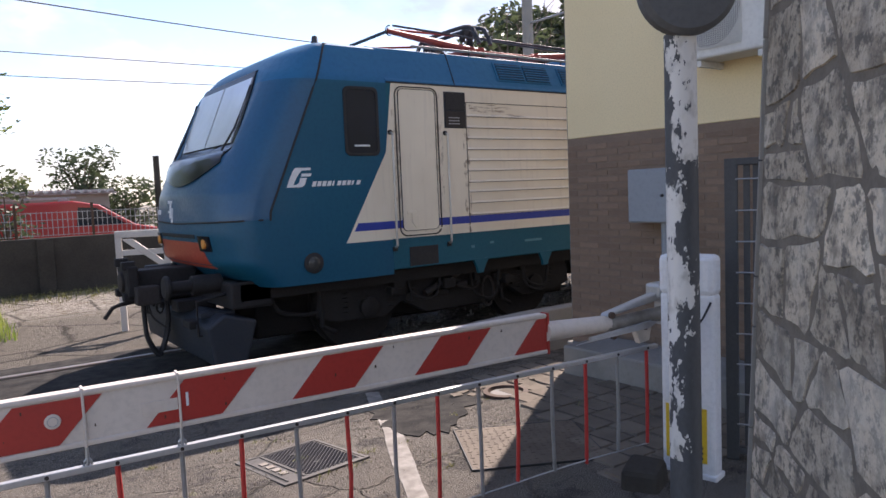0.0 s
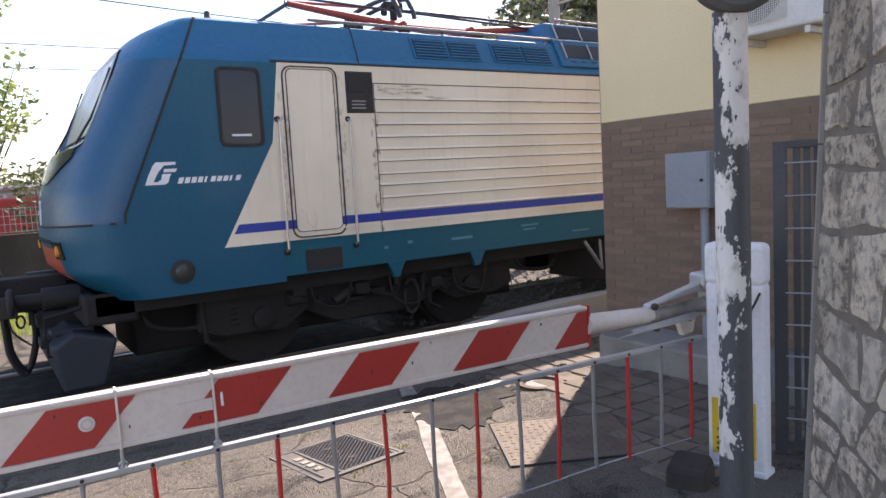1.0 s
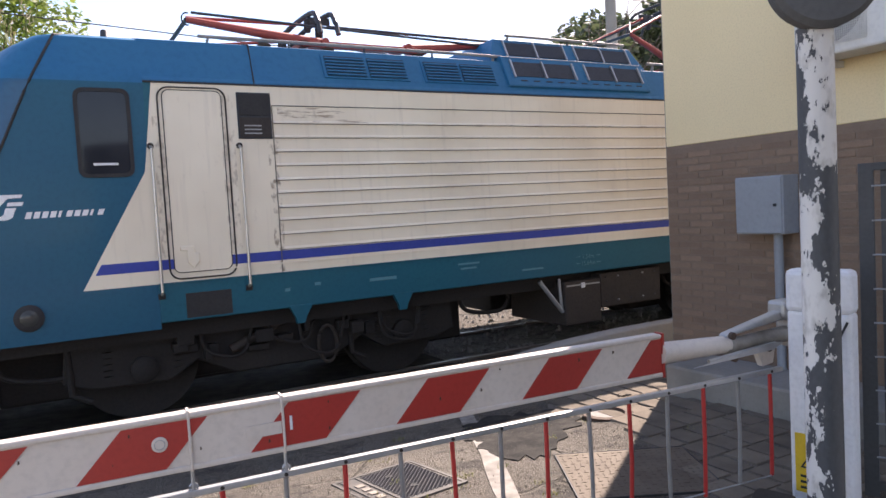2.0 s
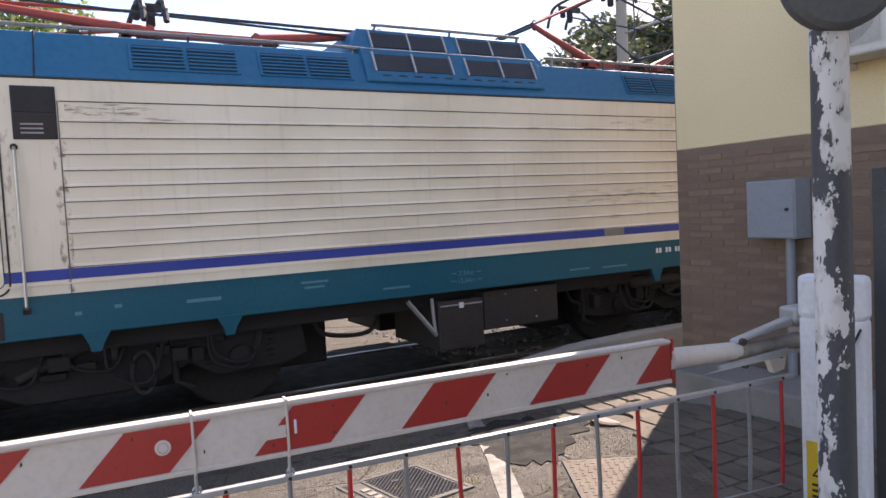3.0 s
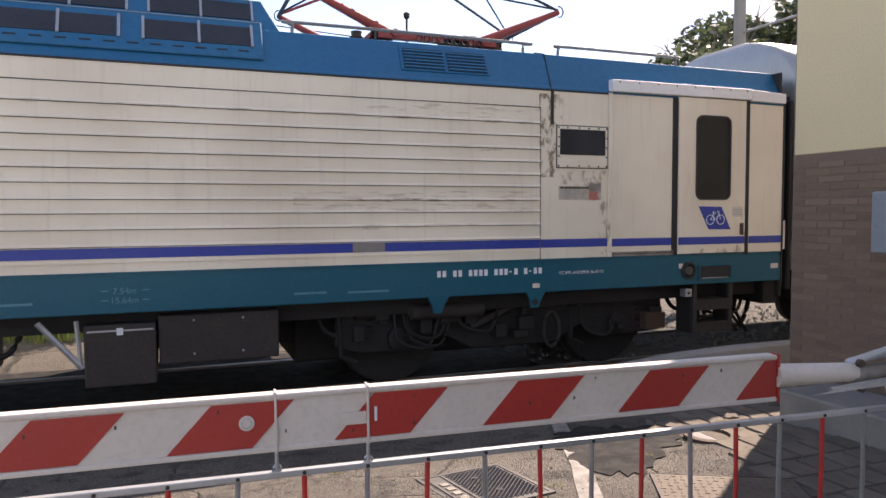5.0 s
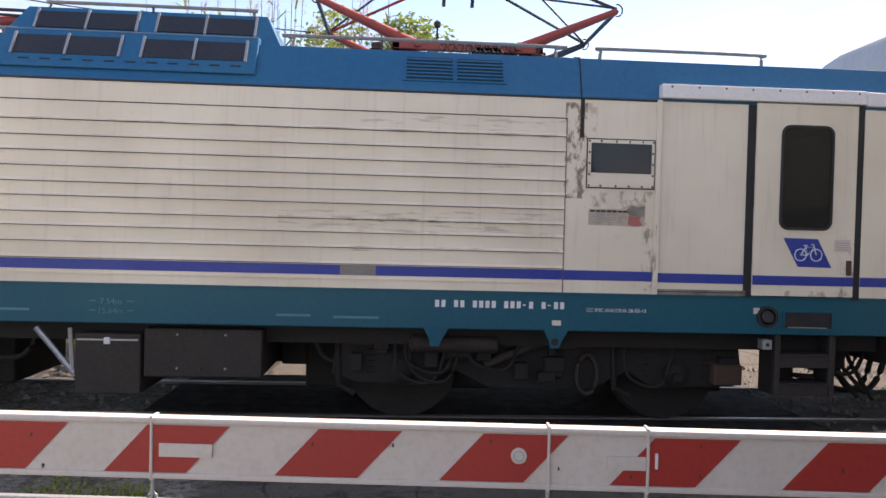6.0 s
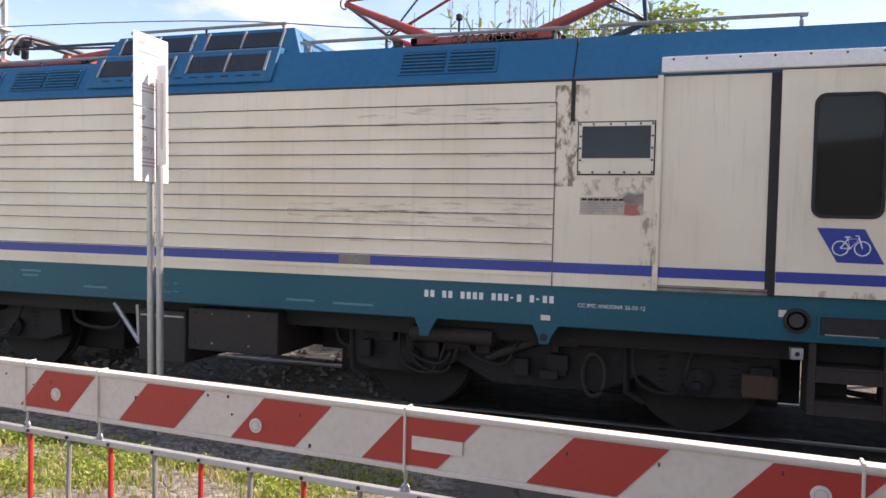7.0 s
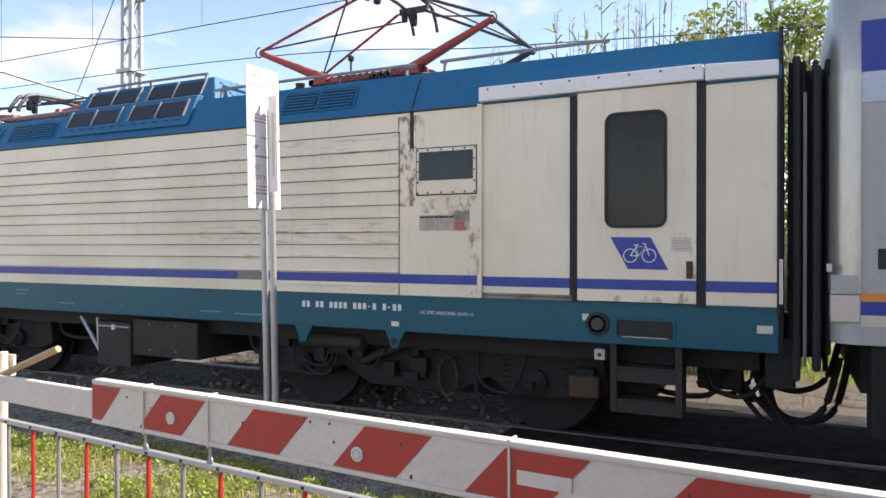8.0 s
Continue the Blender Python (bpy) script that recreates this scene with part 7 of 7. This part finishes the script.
# ---------------------------------------------------------------- masts and wires
def make_line_gear():
    m = thing("lattice_mast", "grey lattice steel catenary mast", "mast", at=pose(-15.55, 14.0, 0))
    f = 0.17
    for sx in (-1, 1):
        for sy in (-1, 1):
            part("leg", Form().tube([(sx * f, sy * f, -0.2), (sx * f * 0.8, sy * f * 0.8, 9.5)], 0.07, 6), GALV, m)
    for k in range(16):
        z = 0.3 + k * 0.58
        for s in (-1, 1):
            for a, b in (((-f, s * f), (f, s * f)), ((s * f, -f), (s * f, f))):
                p, q = (a, b) if k % 2 else (b, a)
                part("lacing", Form().tube([(p[0] * .93, p[1] * .93, z), (q[0] * .93, q[1] * .93, z + 0.55)], 0.018, 5), GALV, m)
    for z in (4.4, 6.35, 8.3):
        part("collar", Form().box(-0.27, 0.27, -0.27, -0.21, z, z + 0.09).box(-0.27, 0.27, 0.21, 0.27, z, z + 0.09).box(-0.27, -0.21, -0.22, 0.22, z, z + 0.09).box(0.21, 0.27, -0.22, 0.22, z, z + 0.09), GALV, m, "bolted steel collar")
    part("cantilever", Form().tube([(0, -0.2, 5.4), (0.2, -5.6, 5.75)], 0.035, 8), GALV, m)
    part("stay", Form().tube([(0, -0.2, 7.2), (0.2, -5.5, 5.85)], 0.016, 6), DARKTUBE, m)
    part("strut", Form().tube([(-0.3, -0.2, 8.5), (-4.2, 0.5, 3.9)], 0.012, 6), DARKTUBE, m)
    c = thing("concrete_mast", "round pale concrete catenary mast", "mast", at=pose(12.4, 13.2, 0))
    part("shaft", Form().tube([(0, 0, -0.2), (0, 0, 8.5)], 0.16, 16, end=0.12), PALECONC, c, smooth=True)
    part("bracket", Form().tube([(0, 0, 5.9), (0, -4.8, 5.9)], 0.03, 8), GALV, c)
    part("stay", Form().tube([(0, 0, 7.2), (0, -4.8, 5.95)], 0.014, 6), DARKTUBE, c)
    runs = (([(-70, 8.21, 4.9), (-16, 8.21, 4.869), (12, 8.25, 4.869), (70, 8.21, 4.9)], 0.007), ([(-70, 8.21, 6.2), (-16, 8.21, 6.25), (-2, 8.21, 5.7), (12, 8.25, 6.2), (70, 8.21, 6.2)], 0.007),
            ([(-60, 13.2, 6.4), (-15.8, 13.2, 6.15), (-4.8, 13.2, 5.54), (0.8, 13.2, 5.2), (6.5, 13.2, 4.95), (12.4, 13.2, 4.95), (60, 13.2, 5.2)], 0.011), ([(-60, 18.4, 5.6), (2, 18.4, 5.32), (40, 18.4, 5.6)], 0.010), ([(-60, 18.9, 4.8), (2, 18.9, 4.88), (40, 18.9, 5.5)], 0.010),
            ([(-15.8, 13.9, 8.9), (12.4, 13.2, 8.0), (60, 13.0, 9.0)], 0.009))
    for pts, r in runs:
        w = part("overhead_wire", Form().tube(bend(pts, 12), r, 5), WIRE)
        tagged(w, "thin dark overhead line wire", "wire", "wires over the track")
    for k in range(12):
        x = -14 + k * 2.2
        t = k / 11
        w = part("dropper_wire", Form().tube([(x, 8.21, 4.87), (x, 8.21, 5.72 + 0.45 * abs(2 * t - 1))], 0.004, 4), WIRE)
        tagged(w, "thin wire that holds up the contact wire", "wire", "droppers over the track")


# ---------------------------------------------------------------- plants
def leaf_cloud(rng, centres, count, size, flat=0.5):
    f = Form()
    for c, r in centres:
        for _ in range(int(count * r * r)):
            d = Vector((rng.gauss(0, 1), rng.gauss(0, 1), rng.gauss(0, 1))).normalized()
            p = c + Vector((d.x, d.y, d.z * 0.8)) * r * (0.45 + 0.6 * rng.random() ** 0.6)
            a = Vector((rng.gauss(0, 1), rng.gauss(0, 1), rng.gauss(0, 1) * flat)).normalized()
            b = a.cross(Vector((rng.gauss(0, 1), rng.gauss(0, 1), rng.gauss(0, 1)))).normalized()
            s = size * rng.uniform(0.6, 1.3)
            f.add([p - a * s, p + b * s * 0.45, p + a * s, p - b * s * 0.45], [(0, 1, 2, 3)])
    return f


def make_tree(at, height, spread, leaf, rng, count=60, size=0.09, trunk=0.16, bare=False, name="tree", label="", clumps=16):
    t = thing(name, label, "tree", at=pose(*at))
    f = Form()
    top = Vector((rng.uniform(-.2, .2), rng.uniform(-.2, .2), height * 0.62))
    f.tube(bend([(0, 0, -0.15), (rng.uniform(-.1, .1), 0.05, height * 0.3), top], 5), trunk, 10, end=trunk * 0.45)
    centres = []
    for k in range(clumps):
        a = math.tau * k / clumps + rng.uniform(-.3, .3)
        h = height * rng.uniform(0.38, 0.95)
        r = spread * rng.uniform(0.35, 0.95) * (1 - 0.5 * max(0, h / height - 0.6))
        tip = Vector((math.cos(a) * r, math.sin(a) * r, h))
        start = Vector((0, 0, min(h * 0.55, height * 0.6)))
        mid = (start + tip) / 2 + Vector((0, 0, 0.12 * spread))
        f.tube(bend([start, mid, tip], 4), trunk * 0.35, 6, end=trunk * 0.07)
        if bare:
            for _ in range(7):
                q = start + (tip - start) * rng.uniform(0.4, 1)
                e = q + Vector((rng.uniform(-1, 1), rng.uniform(-1, 1), rng.uniform(.1, 1.1))) * spread * 0.3
                f.tube([q, (q + e) / 2 + Vector((0, 0, .05)), e], trunk * 0.1, 4, end=trunk * 0.03)
        centres.append((tip, spread * rng.uniform(0.28, 0.46)))
    part("trunk", f, BARK, t, smooth=True)
    if leaf:
        centres.append((Vector((0, 0, height * 0.75)), spread * 0.6))
        part("crown", leaf_cloud(rng, centres, count, size), leaf, t, kind="stuff")
    return t


def make_plants():
    rng = random.Random(12)
    make_tree((1.45, 18.9, 0), 2.8, 0.8, LEAFDARK, rng, 220, 0.09, 0.07, name="leafy_tree", label="sparse dark broadleaf tree beyond the wall", clumps=16)
    make_tree((-0.75, 19.3, 0), 7.4, 2.1, LEAFFRESH, rng, 620, 0.085, 0.13, name="leafy_tree", label="bright green broadleaf tree in spring leaf", clumps=26)
    for x, y, h, s, m, lab in ((2.2, 30, 3.0, 1.6, LEAFOLIVE, "olive green bushy tree"), (4.7, 29, 3.9, 1.5, LEAFDARK, "dark rounded evergreen tree"), (0.4, 31, 2.4, 1.5, LEAFOLIVE, "olive green bushy tree"), (6.6, 30, 3.0, 1.6, LEAFDARK, "dark rounded evergreen tree"), (-3.5, 32, 3.2, 2.4, LEAFOLIVE, "olive green bushy tree")):
        make_tree((x, y, 0), h, s, m, rng, 260, 0.11, 0.14, name="bushy_tree", label=lab)
    for x, y, h, s in ((18.0, 20.5, 7.6, 3.6), (22.5, 21.5, 9.4, 4.0), (27.5, 22, 9.8, 4.4), (33, 23, 10, 4.5), (15.8, 22, 6.3, 2.8)):
        make_tree((x, y, 0), h, s, LEAFDARK, rng, 330, 0.2, 0.3, name="evergreen_tree", label="large dark evergreen tree behind the line", clumps=18)
    for x, y, h in ((15.5, 17.5, 8.2), (17.5, 18.5, 9.0)):
        make_tree((x, y, 0), h, 2.6, None, rng, trunk=0.14, bare=True, name="bare_tree", label="leafless tree with fine branches", clumps=20)
    for x, y, h in ((-1.6, 13.4, 5.35), (-0.9, 13.1, 5.5), (-0.3, 13.5, 5.3), (0.35, 13.3, 4.9)):
        make_tree((x, y, 0), h - 0.45, 0.85, LEAF, rng, 260, 0.07, 0.06, name="tall_shrub", label="tall leafy green shrub beyond the track", clumps=12)
    # reeds that overtop the train
    for k, (x, y, h) in enumerate(((-3.9, 12.4, 5.7), (-3.3, 12.6, 5.9), (-2.7, 12.2, 5.8), (-2.2, 12.6, 6.1), (-1.6, 12.3, 5.9), (-1.0, 12.5, 6.0), (-0.5, 12.2, 5.9), (-0.15, 12.7, 5.5), (-4.5, 12.6, 5.5), (-1.3, 13.2, 6.1), (-2.5, 13.3, 6.2), (-0.7, 13.2, 6.0))):
        t = thing("reed_clump", "tall green reeds with dry plumes beyond the track", "reeds", "reeds beyond the track", at=pose(x, y, 0))
        f, g = Form(), Form()
        for _ in range(11):
            a, r = rng.uniform(0, math.tau), rng.uniform(0.05, 0.5)
            hh = h * rng.uniform(0.72, 1.0)
            base = Vector((math.cos(a) * r * 0.5, math.sin(a) * r * 0.5, -0.05))
            tip = Vector((math.cos(a) * r * 1.2 + rng.uniform(-.15, .15), math.sin(a) * r * 1.2, hh))
            f.tube([base, (base + tip) / 2 + Vector((0.03, 0, 0)), tip], 0.014, 5, end=0.005)
            for j in range(11):
                q = base + (tip - base) * rng.uniform(0.25, 0.97)
                d = Vector((rng.uniform(-1, 1), rng.uniform(-1, 1), rng.uniform(0.1, 0.9))).normalized()
                w = d.cross(Vector((0, 0, 1))).normalized() * 0.02
                L = rng.uniform(0.22, 0.45)
                m = q + d * L * 0.5
                e = q + d * L + Vector((0, 0, -0.12))
                f.add([q - w, q + w, m + w, m - w, e], [(0, 1, 2, 3), (3, 2, 4)])
            if rng.random() < 0.5:
                for j in range(26):
                    q = tip + Vector((rng.gauss(0, .035), rng.gauss(0, .035), rng.uniform(-0.32, 0.12)))
                    e = q + Vector((rng.gauss(0, .05), rng.gauss(0, .05), rng.uniform(.02, .12)))
                    w = Vector((0.005, 0.004, 0))
                    g.add([q - w, q + w, e], [(0, 1, 2)])
        part("reed_growth", f, LEAFOLIVE if k % 3 == 0 else LEAF, t, kind="stuff")
        if g.v:
            part("plume_tuft", g, REEDDRY, t, kind="stuff")


def blades(rng, count, place, height):
    f = Form()
    for _ in range(count):
        x, y, k = place()
        h = height * k * rng.uniform(0.5, 1.3)
        a = rng.uniform(0, math.tau)
        w = 0.004 + 0.004 * rng.random()
        d = Vector((math.cos(a), math.sin(a), 0))
        s = Vector((-d.y, d.x, 0)) * w
        p = Vector((x, y, ground_z(y) - 0.005))
        m = p + Vector((0, 0, h * 0.6)) + d * h * 0.15
        e = p + Vector((0, 0, h)) + d * h * rng.uniform(0.25, 0.6)
        f.add([p - s, p + s, m + s * 0.7, m - s * 0.7, e], [(0, 1, 2, 3), (3, 2, 4)])
    return f


def make_grass():
    rng = random.Random(31)
    spots = [(rng.uniform(-8.5, -1.9), rng.uniform(3.9, 5.3), rng.uniform(0.08, 0.3)) for _ in range(60)]

    def near():
        while True:
            cx, cy, r = rng.choice(spots)
            x, y = cx + rng.gauss(0, r), cy + rng.gauss(0, r * 0.6)
            if x < -1.6 and y > 3.75:
                return x, y, 1.0

    def far():
        return rng.uniform(-14, 5.5), 17.3 - abs(rng.gauss(0, 0.7)), 1.0

    def beyond():
        return rng.uniform(-7, 0.9), rng.uniform(11.6, 15.0), 1.0

    for name, n, where, h, mat, lab in (("grass", 9000, near, 0.06, GRASS, "patchy green grass and weeds on gravel"), ("dry_grass", 9000, near, 0.05, STRAW, "dry yellow grass among the weeds"),
                                        ("grass", 5200, far, 0.11, STRAWGREEN, "weeds along the foot of the far wall"), ("grass", 8000, beyond, 0.2, GRASS, "rough grass beyond the track")):
        tagged(part(name, blades(rng, n, where, h), mat), lab, "grass", kind="stuff")
    leaves = Form()
    for cx, cy, r in spots * 2:
        cx, cy = cx + rng.gauss(0, r), cy + rng.gauss(0, r * 0.5)
        if cy < 3.85 or cx > -1.7:
            continue
        for _ in range(int(60 + 420 * r)):
            d = rng.random() ** 0.6 * r * 0.8
            a = rng.uniform(0, math.tau)
            p = Vector((cx + math.cos(a) * d, cy + math.sin(a) * d * 0.8, 0))
            p.z = ground_z(p.y) + rng.random() ** 1.5 * (0.13 - 0.12 * d / (r + 0.01) * 0.7)
            u = Vector((rng.gauss(0, 1), rng.gauss(0, 1), rng.gauss(0.2, 0.6))).normalized()
            v = u.cross(Vector((rng.gauss(0, 1), rng.gauss(0, 1), rng.gauss(0, 1)))).normalized()
            k = rng.uniform(0.008, 0.022)
            leaves.add([p - u * k, p + v * k * 0.5, p + u * k, p - v * k * 0.5], [(0, 1, 2, 3)])
    tagged(part("weeds", leaves, GRASS), "low leafy weeds on the gravel verge", "weeds", kind="stuff")
    tufts = Form()
    for _ in range(34):
        cx, cy = rng.uniform(0.6, 4.6), rng.uniform(3.2, 5.4)
        for _ in range(rng.randint(8, 26)):
            p = Vector((cx + rng.gauss(0, 0.03), cy + rng.gauss(0, 0.02), 0))
            p.z = ground_z(p.y)
            u = Vector((rng.gauss(0, 1), rng.gauss(0, 1), rng.uniform(0.2, 1.5))).normalized() * rng.uniform(0.012, 0.045)
            v = u.cross(Vector((0, 0, 1))).normalized() * 0.004
            tufts.add([p - v, p + v, p + u], [(0, 1, 2)])
    tagged(part("crack_weeds", tufts, STRAWGREEN), "small weed tufts in cracks of the asphalt", "weeds", kind="stuff")
    grit = Form()
    for _ in range(4200):
        x, y = rng.uniform(0.0, 5.0), rng.uniform(3.0, 5.9)
        if rng.random() > 0.35 + 0.65 * abs(noise.noise((x * 1.7, y * 1.7, 0))) * 2:
            continue
        k = rng.uniform(0.003, 0.009)
        z = ground_z(y) + 0.002
        grit.add([(x + k, y, z), (x - k * .6, y + k, z), (x - k * .5, y - k, z), (x, y, z + k)], [(0, 1, 3), (1, 2, 3), (2, 0, 3)])
    tagged(part("road_grit", grit, PAVER), "loose grit and small stones on the asphalt", "grit", kind="stuff")
    f = Form()
    for _ in range(5200):
        x, y = rng.uniform(-9, -1.5), rng.uniform(3.4, 5.6)
        s = rng.uniform(0.006, 0.02)
        z = ground_z(y)
        f.add([(x + s, y, z), (x - s * .6, y + s, z), (x - s * .5, y - s, z), (x, y, z + s * 1.1)], [(0, 1, 3), (1, 2, 3), (2, 0, 3)])
    tagged(part("gravel", f, PALECONC), "loose pale gravel among the weeds", "gravel", kind="stuff")


make_barrier()
make_barrier_drive()
make_pole()
make_signs()
make_house_fittings()
make_gate()
make_small_things()
make_van()
make_far_stand()
make_line_gear()
make_plants()
make_grass()
make_road_details()
make_stone_wall()
lay_bricks(HOUSE)


# ---------------------------------------------------------------- what moves
def rolled(t):
    """How far the train has come: a smooth line through the table."""
    ts, xs = zip(*TRAIN_X)
    if t <= ts[0] or t >= ts[-1]:
        return xs[0] if t <= ts[0] else xs[-1]
    i = max(k for k in range(len(ts) - 1) if ts[k] <= t)
    def slope(k):
        a, b = max(k - 1, 0), min(k + 1, len(ts) - 1)
        return (xs[b] - xs[a]) / (ts[b] - ts[a])
    h = ts[i + 1] - ts[i]
    u = (t - ts[i]) / h
    return (2 * u ** 3 - 3 * u * u + 1) * xs[i] + (u ** 3 - 2 * u * u + u) * h * slope(i) + (-2 * u ** 3 + 3 * u * u) * xs[i + 1] + (u ** 3 - u * u) * h * slope(i + 1)


def motions():
    times = [k * 0.2 for k in range(41)]
    for carried in (LOCO, COACH):
        walk(carried, [(t, pose(rolled(t), SIDE, 0)) for t in times])
    for ws, x in WHEELS:
        walk(ws, [(t, pose(x, 1.5, WHEEL_R + 0.036, 0, math.degrees(rolled(t) / WHEEL_R), 0)) for t in times])


motions()
